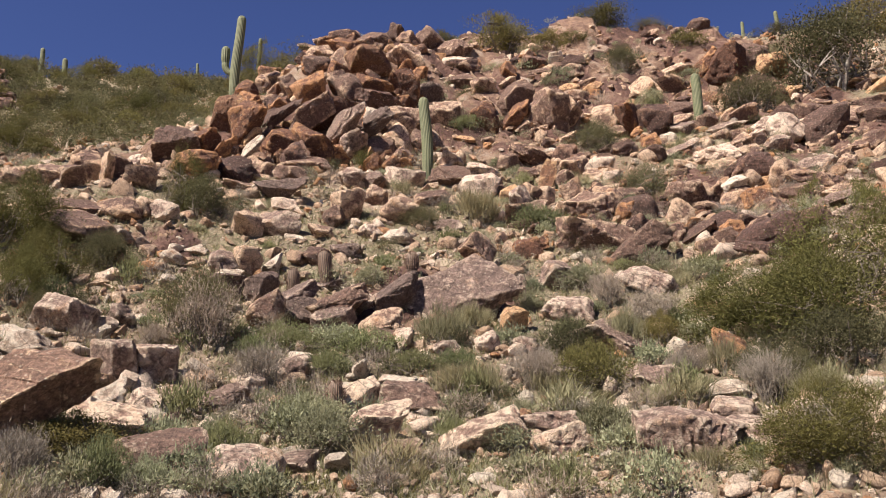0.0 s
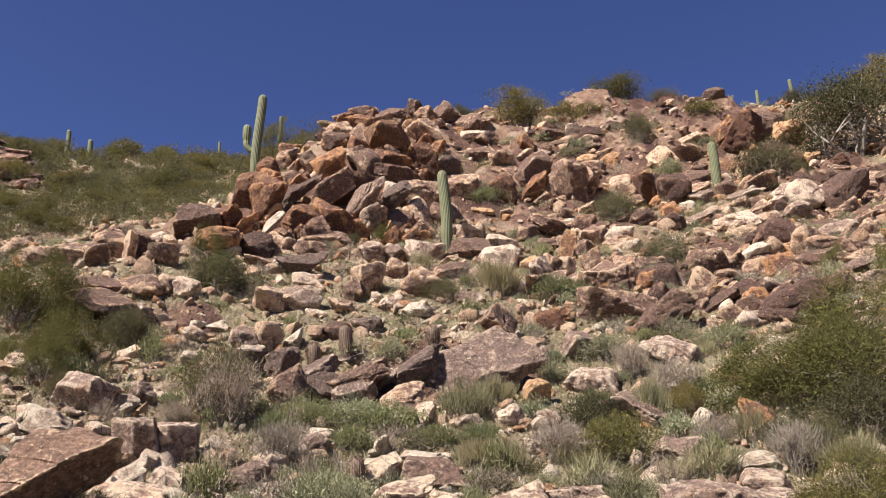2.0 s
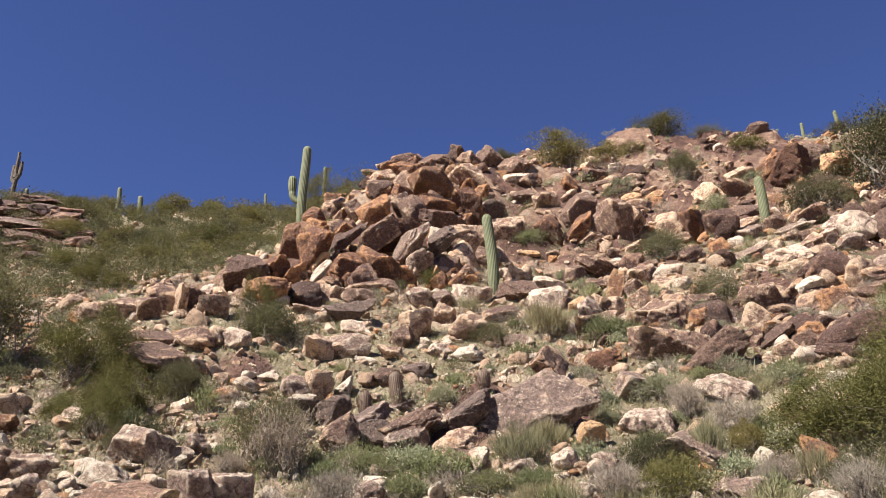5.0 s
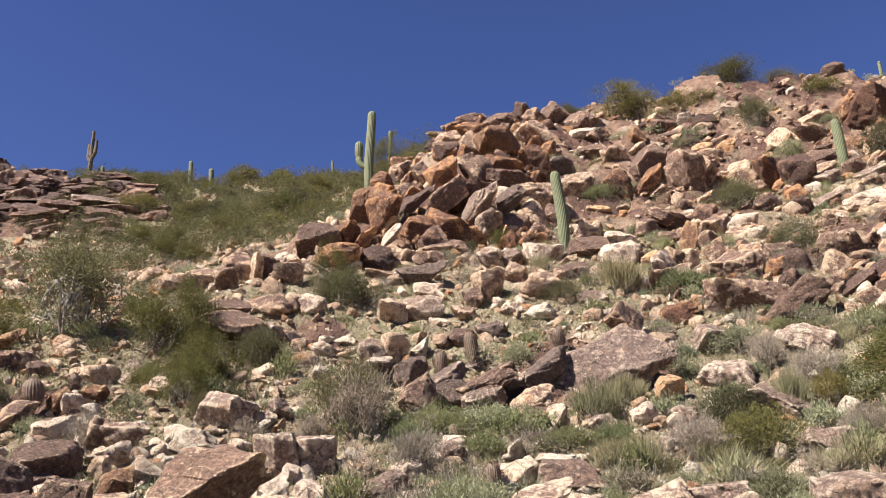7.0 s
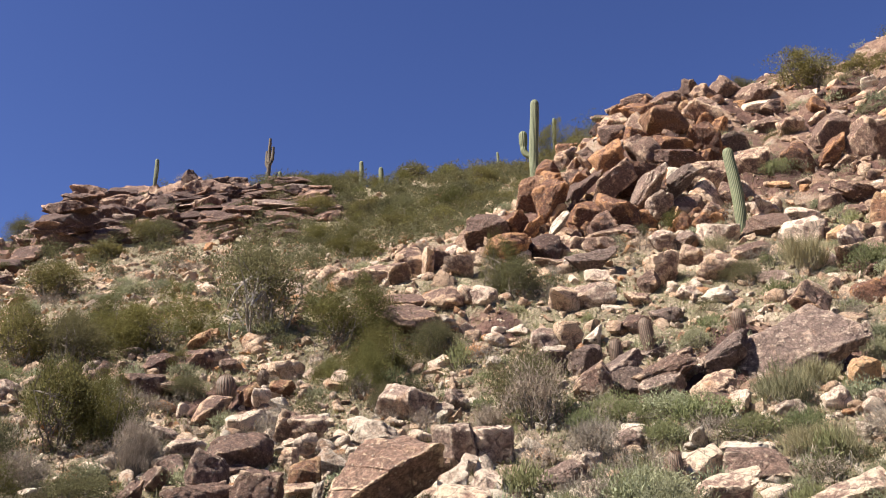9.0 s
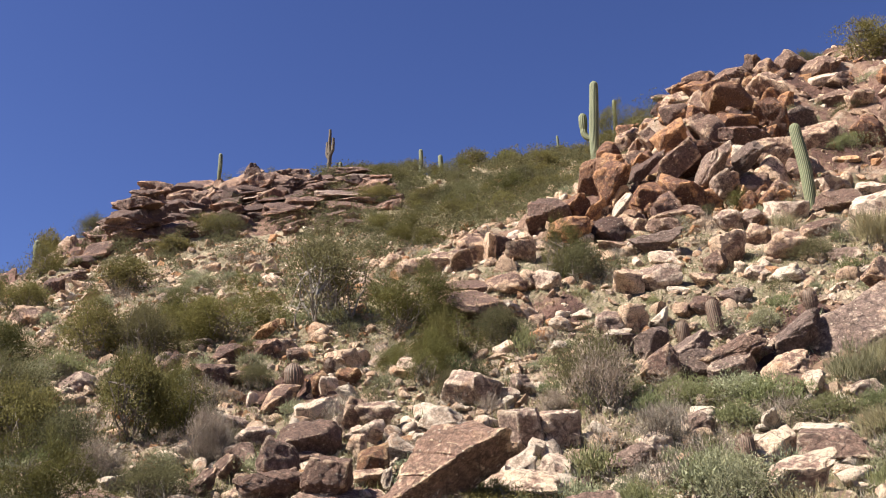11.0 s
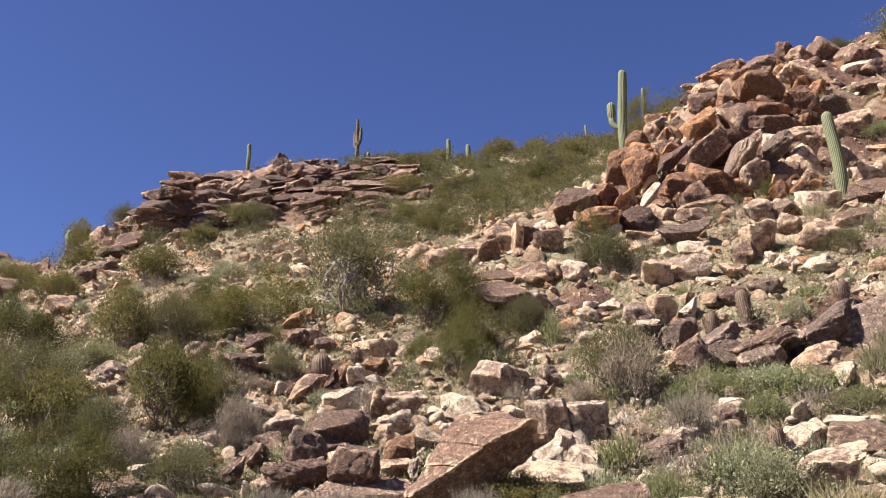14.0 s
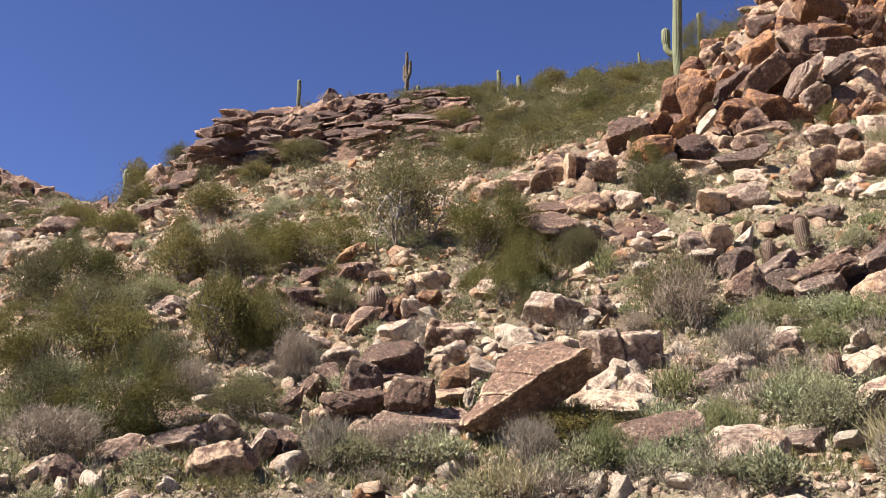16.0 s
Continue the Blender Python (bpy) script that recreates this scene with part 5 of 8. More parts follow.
rock(-9.74, 9.83, 2.83, 1.19, 0.46, "n", "slab", lean=14, slim=.35)
rock(-9.06, 9.21, 2.49, 0.87, 0.55, "t", lean=14, slim=.6)
rock(-8.11, 8.94, 2.17, 0.92, 0.63, "m", lean=16, slim=.6)
rock(-8.04, 9.26, 2.21, 0.45, 0.42, "v")
rock(-9.29, 8.56, 2.36, 0.89, 0.44, "n", "slab", lean=12, slim=.35)
rock(-8.90, 9.93, 2.65, 0.57, 0.50, "t")
rock(-7.86, 9.41, 2.34, 0.37, 0.58, "t", lean=70, slim=.6)
rock(-8.64, 10.61, 2.79, 0.50, 0.35, "t", "slab")
rock(-7.89, 9.88, 2.40, 0.54, 0.51, "v")
rock(-7.43, 9.42, 2.13, 0.51, 0.41, "c")
rock(-9.27, 7.67, 2.07, 0.55, 0.43, "n")
rock(-9.59, 7.50, 2.09, 0.51, 0.39, "n")
rock(-10.06, 11.85, 3.65, 0.52, 0.35, "t")
rock(-9.87, 10.50, 3.17, 0.44, 0.27, "c")
rock(-16.89, 12.81, 5.56, 1.00, 0.39, "v", "slab")
rock(-30.07, 23.25, 12.32, 1.63, 1.06, "m", "slab")
rock(-23.44, 20.52, 10.00, 1.09, 0.85, "v")
rock(-19.74, 17.29, 7.77, 0.54, 0.41, "c")
rock(-30.53, 27.93, 14.28, 0.91, 0.83, "d")
rock(-14.53, 14.17, 5.79, 1.02, 0.54, "t")
rock(-14.83, 17.13, 6.89, 0.54, 0.51, "t")
rock(-14.53, 17.19, 6.87, 0.40, 0.51, "d")
rock(-14.03, 19.84, 8.17, 0.84, 0.74, "o", "slab", lean=45, slim=.35)

# smaller blocks of the ledges
boulder(13.11, 31.54, 0.73, 0.35, "r", of=ledge, lean=8)
boulder(6.63, 23.44, 0.63, 0.42, "r", of=ledge, lean=22)
boulder(14.50, 42.95, 0.33, 0.21, "v", of=ledge, lean=9)
boulder(8.60, 52.53, 0.75, 0.45, "v", "slab", of=ledge, lean=11)
boulder(10.38, 54.96, 0.41, 0.29, "r", "slab", of=ledge, lean=32)
boulder(10.90, 25.68, 0.39, 0.20, "m", of=ledge, lean=6)
boulder(3.20, 23.56, 0.47, 0.40, "r", of=ledge, lean=6)
boulder(8.46, 25.89, 0.36, 0.16, "m", of=ledge, lean=31)
boulder(18.71, 46.10, 0.49, 0.22, "v", of=ledge, lean=26)
boulder(4.04, 32.18, 0.55, 0.27, "v", of=ledge, lean=22)
boulder(3.44, 34.60, 0.37, 0.19, "d", of=ledge, lean=32)
boulder(3.86, 34.15, 0.29, 0.19, "m", of=ledge, lean=6)
boulder(2.75, 32.16, 0.38, 0.26, "m", "slab", of=ledge, lean=17)
boulder(14.31, 29.41, 0.66, 0.52, "v", "slab", of=ledge, lean=8)
boulder(10.50, 23.28, 0.33, 0.16, "d", "slab", of=ledge, lean=10)
boulder(10.31, 22.05, 0.59, 0.35, "v", of=ledge, lean=5)
boulder(18.82, 37.78, 0.94, 0.49, "d", of=ledge, lean=12)
boulder(3.47, 28.19, 0.27, 0.14, "d", "slab", of=ledge, lean=28)
boulder(12.72, 49.03, 0.43, 0.25, "d", of=ledge, lean=7)
boulder(3.71, 34.09, 0.45, 0.33, "d", "slab", of=ledge, lean=31)
boulder(6.95, 22.76, 0.48, 0.27, "m", of=ledge, lean=5)
boulder(11.00, 32.53, 0.89, 0.48, "v", of=ledge, lean=17)
boulder(7.96, 22.86, 0.88, 0.52, "v", of=ledge, lean=20)
boulder(11.52, 34.29, 0.71, 0.48, "v", of=ledge, lean=22)
boulder(10.65, 21.89, 0.72, 0.41, "d", of=ledge, lean=16)
boulder(4.22, 28.58, 0.56, 0.38, "r", of=ledge, lean=29)
boulder(10.01, 45.31, 0.87, 0.55, "m", "slab", of=ledge, lean=30)
boulder(11.86, 42.28, 0.61, 0.31, "d", of=ledge, lean=27)
boulder(17.22, 42.85, 0.44, 0.22, "m", of=ledge, lean=8)
boulder(6.49, 24.46, 0.88, 0.63, "m", of=ledge, lean=7)
boulder(5.78, 22.88, 0.82, 0.47, "d", of=ledge, lean=23)
boulder(8.57, 23.54, 0.62, 0.34, "v", of=ledge, lean=28)
boulder(1.74, 28.08, 0.62, 0.33, "d", of=ledge, lean=22)
boulder(4.53, 44.30, 0.73, 0.50, "m", of=ledge, lean=23)
boulder(4.59, 33.45, 0.35, 0.14, "r", "slab", of=ledge, lean=24)
boulder(5.30, 40.71, 0.52, 0.37, "d", "slab", of=ledge, lean=21)
boulder(13.41, 33.84, 0.99, 0.80, "v", of=ledge, lean=30)
boulder(17.51, 45.02, 0.69, 0.47, "v", of=ledge, lean=19)
boulder(10.75, 31.19, 0.97, 0.54, "m", "slab", of=ledge, lean=32)
boulder(2.12, 24.51, 0.81, 0.66, "v", of=ledge, lean=11)
boulder(11.33, 48.65, 0.55, 0.46, "m", of=ledge, lean=29)
boulder(14.67, 33.04, 0.30, 0.18, "d", of=ledge, lean=26)
boulder(7.87, 22.60, 0.47, 0.40, "d", "slab", of=ledge, lean=23)
boulder(4.80, 27.51, 0.69, 0.44, "d", of=ledge, lean=13)
boulder(5.34, 24.96, 0.95, 0.47, "v", "slab", of=ledge, lean=19)
boulder(13.60, 42.95, 0.77, 0.48, "d", of=ledge, lean=5)
boulder(14.23, 29.06, 0.49, 0.37, "d", of=ledge, lean=18)
boulder(19.29, 51.27, 0.88, 0.51, "r", of=ledge, lean=11)
boulder(4.20, 28.70, 0.41, 0.23, "d", of=ledge, lean=7)
boulder(17.75, 45.13, 0.76, 0.39, "v", "slab", of=ledge, lean=19)
boulder(9.19, 36.98, 0.57, 0.36, "v", "slab", of=ledge, lean=10)
boulder(8.88, 26.79, 0.56, 0.44, "d", "slab", of=ledge, lean=28)
boulder(4.05, 27.30, 0.88, 0.71, "m", "slab", of=ledge, lean=13)
boulder(3.11, 35.90, 0.56, 0.46, "d", "slab", of=ledge, lean=8)
boulder(6.54, 28.88, 0.27, 0.13, "d", of=ledge, lean=30)
boulder(21.42, 42.35, 0.73, 0.54, "d", "slab", of=ledge, lean=27)
boulder(13.07, 31.50, 0.29, 0.21, "d", "slab", of=ledge, lean=29)
boulder(11.92, 43.56, 0.37, 0.18, "v", of=ledge, lean=30)
boulder(9.28, 37.98, 0.40, 0.23, "d", "slab", of=ledge, lean=5)
boulder(4.85, 35.09, 0.49, 0.28, "v", "slab", of=ledge, lean=9)
boulder(4.13, 31.31, 0.45, 0.33, "m", of=ledge, lean=25)
boulder(9.41, 23.98, 0.44, 0.35, "d", "slab", of=ledge, lean=14)
boulder(10.79, 43.14, 0.42, 0.20, "m", of=ledge, lean=17)
boulder(1.89, 37.07, 0.80, 0.55, "v", of=ledge, lean=30)
boulder(13.15, 36.91, 0.86, 0.56, "d", of=ledge, lean=15)
boulder(13.24, 26.54, 0.77, 0.57, "d", of=ledge, lean=7)
boulder(4.03, 41.27, 0.62, 0.39, "v", "slab", of=ledge, lean=15)
boulder(6.36, 21.64, 0.60, 0.46, "v", "slab", of=ledge, lean=21)
boulder(8.73, 29.90, 0.52, 0.32, "m", "slab", of=ledge, lean=15)
boulder(5.92, 31.48, 0.57, 0.30, "m", "slab", of=ledge, lean=24)
boulder(10.30, 54.37, 0.52, 0.22, "v", of=ledge, lean=25)
boulder(5.15, 23.79, 0.75, 0.32, "m", of=ledge, lean=26)
boulder(4.07, 28.09, 0.36, 0.27, "v", "slab", of=ledge, lean=7)
boulder(9.06, 22.43, 0.27, 0.23, "v", "slab", of=ledge, lean=24)
boulder(2.39, 34.74, 0.32, 0.25, "m", "slab", of=ledge, lean=8)
boulder(9.94, 45.36, 0.63, 0.42, "d", "slab", of=ledge, lean=23)
boulder(5.77, 27.81, 0.91, 0.42, "m", "slab", of=ledge, lean=8)
boulder(8.72, 32.75, 0.44, 0.28, "m", of=ledge, lean=12)
boulder(10.67, 29.81, 0.68, 0.47, "v", of=ledge, lean=31)
boulder(7.99, 29.31, 0.34, 0.24, "d", of=ledge, lean=4)
boulder(8.98, 52.30, 0.38, 0.19, "m", of=ledge, lean=25)
boulder(19.88, 41.65, 0.45, 0.38, "r", of=ledge, lean=14)
boulder(6.86, 34.20, 0.34, 0.27, "v", of=ledge, lean=27)
boulder(8.44, 26.01, 0.33, 0.19, "m", of=ledge, lean=27)
boulder(3.87, 30.30, 0.67, 0.41, "m", of=ledge, lean=19)
boulder(7.56, 31.20, 0.97, 0.59, "v", of=ledge, lean=13)
boulder(12.71, 27.62, 0.77, 0.48, "m", of=ledge, lean=29)
boulder(4.31, 30.10, 0.43, 0.35, "m", "slab", of=ledge, lean=16)
boulder(7.09, 23.03, 0.68, 0.36, "d", of=ledge, lean=17)
boulder(3.20, 22.85, 0.71, 0.45, "v", of=ledge, lean=27)
boulder(1.59, 29.32, 0.65, 0.50, "d", of=ledge, lean=26)
boulder(7.02, 24.58, 0.58, 0.28, "r", of=ledge, lean=27)
boulder(7.92, 51.68, 0.44, 0.23, "v", "slab", of=ledge, lean=28)
boulder(7.36, 30.99, 0.42, 0.27, "m", of=ledge, lean=12)
boulder(3.76, 39.43, 0.32, 0.22, "v", "slab", of=ledge, lean=27)
boulder(6.69, 28.48, 0.56, 0.45, "m", of=ledge, lean=15)
boulder(4.39, 22.85, 0.65, 0.41, "d", "slab", of=ledge, lean=6)
boulder(9.38, 22.58, 0.99, 0.68, "d", of=ledge, lean=24)
boulder(13.36, 32.07, 0.53, 0.25, "v", "slab", of=ledge, lean=15)
boulder(5.23, 41.59, 0.59, 0.32, "v", of=ledge, lean=13)
boulder(2.86, 29.71, 0.88, 0.42, "v", of=ledge, lean=4)
boulder(6.89, 26.55, 0.40, 0.19, "m", of=ledge, lean=20)
boulder(10.35, 32.19, 0.61, 0.37, "m", of=ledge, lean=9)
boulder(14.80, 37.04, 0.72, 0.55, "r", of=ledge, lean=18)
boulder(5.05, 22.84, 0.64, 0.48, "v", of=ledge, lean=28)
boulder(10.14, 43.19, 0.38, 0.29, "d", "slab", of=ledge, lean=26)
boulder(13.56, 30.55, 0.75, 0.64, "m", "slab", of=ledge, lean=19)
boulder(2.99, 26.94, 0.25, 0.20, "v", of=ledge, lean=6)
boulder(4.59, 27.69, 0.28, 0.17, "r", of=ledge, lean=31)
boulder(7.31, 23.90, 0.36, 0.27, "r", of=ledge, lean=30)
boulder(2.14, 25.61, 0.31, 0.20, "d", of=ledge, lean=8)
boulder(15.86, 36.53, 0.48, 0.21, "m", of=ledge, lean=23)
boulder(3.91, 48.87, 0.40, 0.28, "d", of=ledge, lean=25)
boulder(19.24, 45.97, 0.70, 0.55, "r", of=ledge, lean=12)
boulder(2.52, 26.91, 0.93, 0.73, "v", "slab", of=ledge, lean=8)
boulder(7.24, 22.48, 0.74, 0.61, "r", "slab", of=ledge, lean=23)
boulder(11.34, 33.24, 0.51, 0.23, "d", of=ledge, lean=8)
boulder(14.46, 42.01, 0.41, 0.17, "r", "slab", of=ledge, lean=24)
boulder(7.87, 32.65, 0.78, 0.58, "r", of=ledge, lean=13)
boulder(12.50, 50.98, 0.65, 0.47, "v", "slab", of=ledge, lean=32)
boulder(12.19, 41.38, 0.41, 0.22, "r", of=ledge, lean=20)
boulder(5.26, 37.29, 0.45, 0.20, "v", of=ledge, lean=25)
boulder(13.33, 29.10, 0.45, 0.28, "v", "slab", of=ledge, lean=24)
boulder(14.46, 29.03, 0.82, 0.64, "v", "slab", of=ledge, lean=30)
boulder(14.33, 41.94, 0.35, 0.18, "d", of=ledge, lean=24)
boulder(4.42, 23.40, 0.39, 0.24, "v", of=ledge, lean=31)
boulder(2.46, 23.97, 0.54, 0.35, "d", of=ledge, lean=9)
boulder(8.53, 22.72, 0.38, 0.17, "v", of=ledge, lean=23)
boulder(5.62, 27.11, 0.43, 0.21, "d", "slab", of=ledge, lean=27)
boulder(8.96, 25.81, 0.44, 0.29, "v", of=ledge, lean=10)
boulder(12.55, 46.77, 0.62, 0.41, "v", of=ledge, lean=19)
boulder(5.12, 31.02, 0.44, 0.30, "v", "slab", of=ledge, lean=23)
boulder(2.42, 22.80, 0.57, 0.35, "r", "slab", of=ledge, lean=30)
boulder(10.50, 34.21, 0.42, 0.34, "r", "slab", of=ledge, lean=15)
boulder(15.60, 33.39, 0.30, 0.22, "r", "slab", of=ledge, lean=15)
boulder(4.91, 26.09, 0.95, 0.76, "v", of=ledge, lean=28)
boulder(6.13, 26.37, 0.33, 0.25, "d", of=ledge, lean=29)
boulder(2.32, 26.57, 0.28, 0.18, "r", of=ledge, lean=12)
boulder(21.70, 54.92, 0.49, 0.29, "r", "slab", of=ledge, lean=15)
boulder(6.36, 30.69, 0.28, 0.12, "m", of=ledge, lean=13)
boulder(2.89, 26.85, 0.83, 0.66, "v", of=ledge, lean=28)
boulder(19.59, 51.93, 0.60, 0.47, "r", of=ledge, lean=9)
boulder(8.99, 20.79, 0.29, 0.20, "v", of=ledge, lean=22)
boulder(4.37, 22.87, 0.76, 0.45, "v", of=ledge, lean=28)
boulder(2.83, 28.75, 0.37, 0.27, "d", "slab", of=ledge, lean=12)
boulder(4.32, 26.05, 0.55, 0.25, "d", of=ledge, lean=31)
boulder(19.42, 41.43, 0.44, 0.20, "d", of=ledge, lean=17)
boulder(1.80, 23.71, 0.25, 0.20, "v", "slab", of=ledge, lean=20)
boulder(9.97, 33.96, 0.70, 0.33, "v", of=ledge, lean=9)
boulder(12.80, 37.03, 0.86, 0.65, "d", of=ledge, lean=18)
boulder(11.09, 25.96, 0.56, 0.46, "v", "slab", of=ledge, lean=26)
boulder(3.71, 31.10, 0.37, 0.22, "m", "slab", of=ledge, lean=26)
boulder(5.11, 33.24, 0.37, 0.25, "r", of=ledge, lean=5)
boulder(8.39, 26.72, 0.62, 0.49, "v", of=ledge, lean=8)
boulder(1.80, 33.82, 0.55, 0.33, "m", of=ledge, lean=6)
boulder(13.04, 28.39, 0.62, 0.47, "v", "slab", of=ledge, lean=8)
boulder(10.44, 53.21, 0.59, 0.40, "d", of=ledge, lean=25)
boulder(7.94, 29.33, 0.59, 0.34, "v", of=ledge, lean=18)
boulder(10.05, 29.10, 0.53, 0.29, "r", of=ledge, lean=24)
boulder(7.75, 21.81, 0.26, 0.19, "d", of=ledge, lean=8)
boulder(6.68, 26.84, 0.26, 0.13, "d", of=ledge, lean=7)
boulder(15.34, 39.22, 0.44, 0.29, "v", of=ledge, lean=17)
boulder(16.89, 35.29, 0.50, 0.42, "d", of=ledge, lean=5)
boulder(6.65, 29.29, 0.28, 0.15, "d", of=ledge, lean=17)
boulder(5.43, 24.81, 0.42, 0.32, "v", of=ledge, lean=14)
boulder(4.13, 32.19, 0.33, 0.16, "v", "slab", of=ledge, lean=17)
boulder(12.19, 49.20, 0.51, 0.42, "d", of=ledge, lean=19)
boulder(11.80, 30.58, 0.66, 0.46, "v", of=ledge, lean=7)
boulder(1.91, 27.55, 0.84, 0.39, "v", "slab", of=ledge, lean=28)
boulder(2.12, 22.39, 0.81, 0.49, "r", of=ledge, lean=11)
boulder(11.72, 26.46, 0.39, 0.26, "r", of=ledge, lean=9)
boulder(13.48, 46.39, 0.45, 0.26, "r", "slab", of=ledge, lean=23)
boulder(8.75, 31.10, 0.43, 0.26, "r", of=ledge, lean=29)
boulder(12.95, 30.28, 0.55, 0.25, "d", of=ledge, lean=10)
boulder(6.61, 36.37, 0.38, 0.16, "v", "slab", of=ledge, lean=22)
boulder(4.08, 28.71, 0.74, 0.61, "m", of=ledge, lean=26)
boulder(4.20, 26.36, 0.28, 0.17, "r", of=ledge, lean=30)
boulder(4.89, 28.34, 0.34, 0.28, "v", of=ledge, lean=26)
boulder(5.81, 28.71, 0.59, 0.44, "r", of=ledge, lean=17)
boulder(3.91, 24.86, 0.37, 0.30, "r", of=ledge, lean=14)
boulder(2.68, 35.85, 0.31, 0.19, "d", of=ledge, lean=17)
boulder(7.85, 39.43, 0.31, 0.17, "m", "slab", of=ledge, lean=12)
boulder(9.21, 22.63, 0.63, 0.36, "m", of=ledge, lean=5)
boulder(14.94, 39.44, 0.33, 0.14, "d", of=ledge, lean=21)
boulder(3.82, 48.95, 0.70, 0.42, "r", of=ledge, lean=27)
boulder(14.01, 38.28, 0.66, 0.41, "v", of=ledge, lean=21)
boulder(7.24, 41.82, 0.43, 0.27, "d", of=ledge, lean=4)
boulder(6.98, 24.26, 0.78, 0.34, "d", "slab", of=ledge, lean=31)
boulder(5.07, 42.01, 0.38, 0.21, "r", "slab", of=ledge, lean=12)
boulder(8.91, 37.32, 0.87, 0.54, "d", of=ledge, lean=14)
boulder(8.00, 22.41, 0.72, 0.57, "v", of=ledge, lean=29)
boulder(4.49, 24.72, 0.52, 0.37, "v", of=ledge, lean=21)
boulder(7.79, 33.15, 0.47, 0.27, "r", of=ledge, lean=24)
boulder(4.37, 27.73, 0.41, 0.22, "v", "slab", of=ledge, lean=27)
boulder(10.40, 33.75, 0.86, 0.59, "m", of=ledge, lean=8)
boulder(6.25, 29.02, 0.36, 0.17, "v", of=ledge, lean=20)
boulder(9.62, 20.91, 0.26, 0.18, "r", of=ledge, lean=22)
boulder(6.48, 31.16, 0.93, 0.54, "v", "slab", of=ledge, lean=28)
boulder(6.31, 48.70, 0.67, 0.53, "d", of=ledge, lean=10)
boulder(12.81, 33.71, 0.34, 0.22, "d", "slab", of=ledge, lean=10)
boulder(4.13, 24.39, 0.46, 0.36, "d", of=ledge, lean=29)
boulder(8.74, 37.58, 0.32, 0.16, "d", of=ledge, lean=20)
boulder(9.17, 30.51, 0.36, 0.24, "d", of=ledge, lean=12)
boulder(13.89, 29.06, 0.78, 0.41, "v", "slab", of=ledge, lean=13)
boulder(14.49, 49.36, 0.45, 0.38, "v", "slab", of=ledge, lean=11)
boulder(3.56, 23.51, 0.49, 0.27, "d", "slab", of=ledge, lean=25)
boulder(18.73, 54.24, 0.45, 0.25, "m", "slab", of=ledge, lean=22)
boulder(14.16, 33.50, 0.78, 0.43, "m", of=ledge, lean=29)
boulder(9.91, 49.55, 0.58, 0.43, "v", of=ledge, lean=25)
boulder(8.31, 28.47, 0.33, 0.15, "v", of=ledge, lean=14)
boulder(13.04, 51.35, 0.78, 0.45, "m", "slab", of=ledge, lean=28)
boulder(22.24, 54.07, 0.49, 0.21, "d", of=ledge, lean=20)
boulder(5.04, 23.33, 0.89, 0.67, "d", of=ledge, lean=8)
boulder(11.78, 34.59, 0.79, 0.39, "d", of=ledge, lean=29)
boulder(12.10, 27.87, 0.58, 0.38, "v", of=ledge, lean=27)
boulder(11.83, 32.53, 0.80, 0.47, "r", "slab", of=ledge, lean=10)
boulder(9.55, 29.95, 0.60, 0.25, "d", of=ledge, lean=17)
boulder(14.37, 36.82, 0.96, 0.81, "r", of=ledge, lean=28)
boulder(2.19, 22.45, 0.48, 0.24, "d", of=ledge, lean=27)
boulder(10.68, 37.23, 0.40, 0.16, "r", of=ledge, lean=18)
boulder(18.83, 37.85, 0.35, 0.21, "r", of=ledge, lean=6)
boulder(10.54, 30.77, 0.43, 0.36, "v", "slab", of=ledge, lean=23)
boulder(13.00, 51.19, 0.59, 0.32, "d", of=ledge, lean=22)
boulder(7.47, 42.18, 0.54, 0.37, "m", of=ledge, lean=4)
boulder(3.31, 41.76, 0.96, 0.76, "r", of=ledge, lean=8)
boulder(17.18, 35.49, 0.92, 0.47, "d", of=ledge, lean=12)
boulder(6.09, 27.92, 0.67, 0.40, "v", of=ledge, lean=16)
boulder(1.96, 37.03, 0.75, 0.59, "r", of=ledge, lean=12)
boulder(2.13, 24.32, 0.77, 0.34, "d", of=ledge, lean=17)
boulder(3.67, 26.73, 0.26, 0.11, "d", "slab", of=ledge, lean=24)
boulder(11.19, 22.94, 0.90, 0.63, "v", of=ledge, lean=6)
boulder(4.05, 32.92, 0.58, 0.40, "v", of=ledge, lean=31)
boulder(15.41, 30.48, 0.97, 0.67, "v", of=ledge, lean=6)
boulder(9.37, 36.09, 0.84, 0.42, "d", of=ledge, lean=18)
boulder(13.09, 30.70, 0.31, 0.23, "v", of=ledge, lean=31)
boulder(8.95, 25.10, 0.98, 0.68, "r", of=ledge, lean=16)
boulder(4.26, 36.04, 0.50, 0.38, "v", of=ledge, lean=14)
boulder(9.11, 31.39, 0.31, 0.23, "m", "slab", of=ledge, lean=20)
boulder(3.22, 41.05, 0.88, 0.55, "m", of=ledge, lean=14)
boulder(4.86, 31.01, 0.56, 0.47, "d", of=ledge, lean=9)
boulder(14.12, 45.08, 0.91, 0.76, "v", of=ledge, lean=27)
boulder(3.85, 26.31, 0.28, 0.20, "r", of=ledge, lean=12)
boulder(11.25, 33.88, 0.61, 0.50, "d", "slab", of=ledge, lean=25)
boulder(13.55, 33.42, 0.44, 0.22, "d", of=ledge, lean=22)
boulder(5.42, 23.57, 0.30, 0.25, "d", of=ledge, lean=20)
boulder(6.21, 23.34, 0.42, 0.22, "d", of=ledge, lean=10)
boulder(2.14, 26.46, 0.44, 0.30, "m", of=ledge, lean=7)
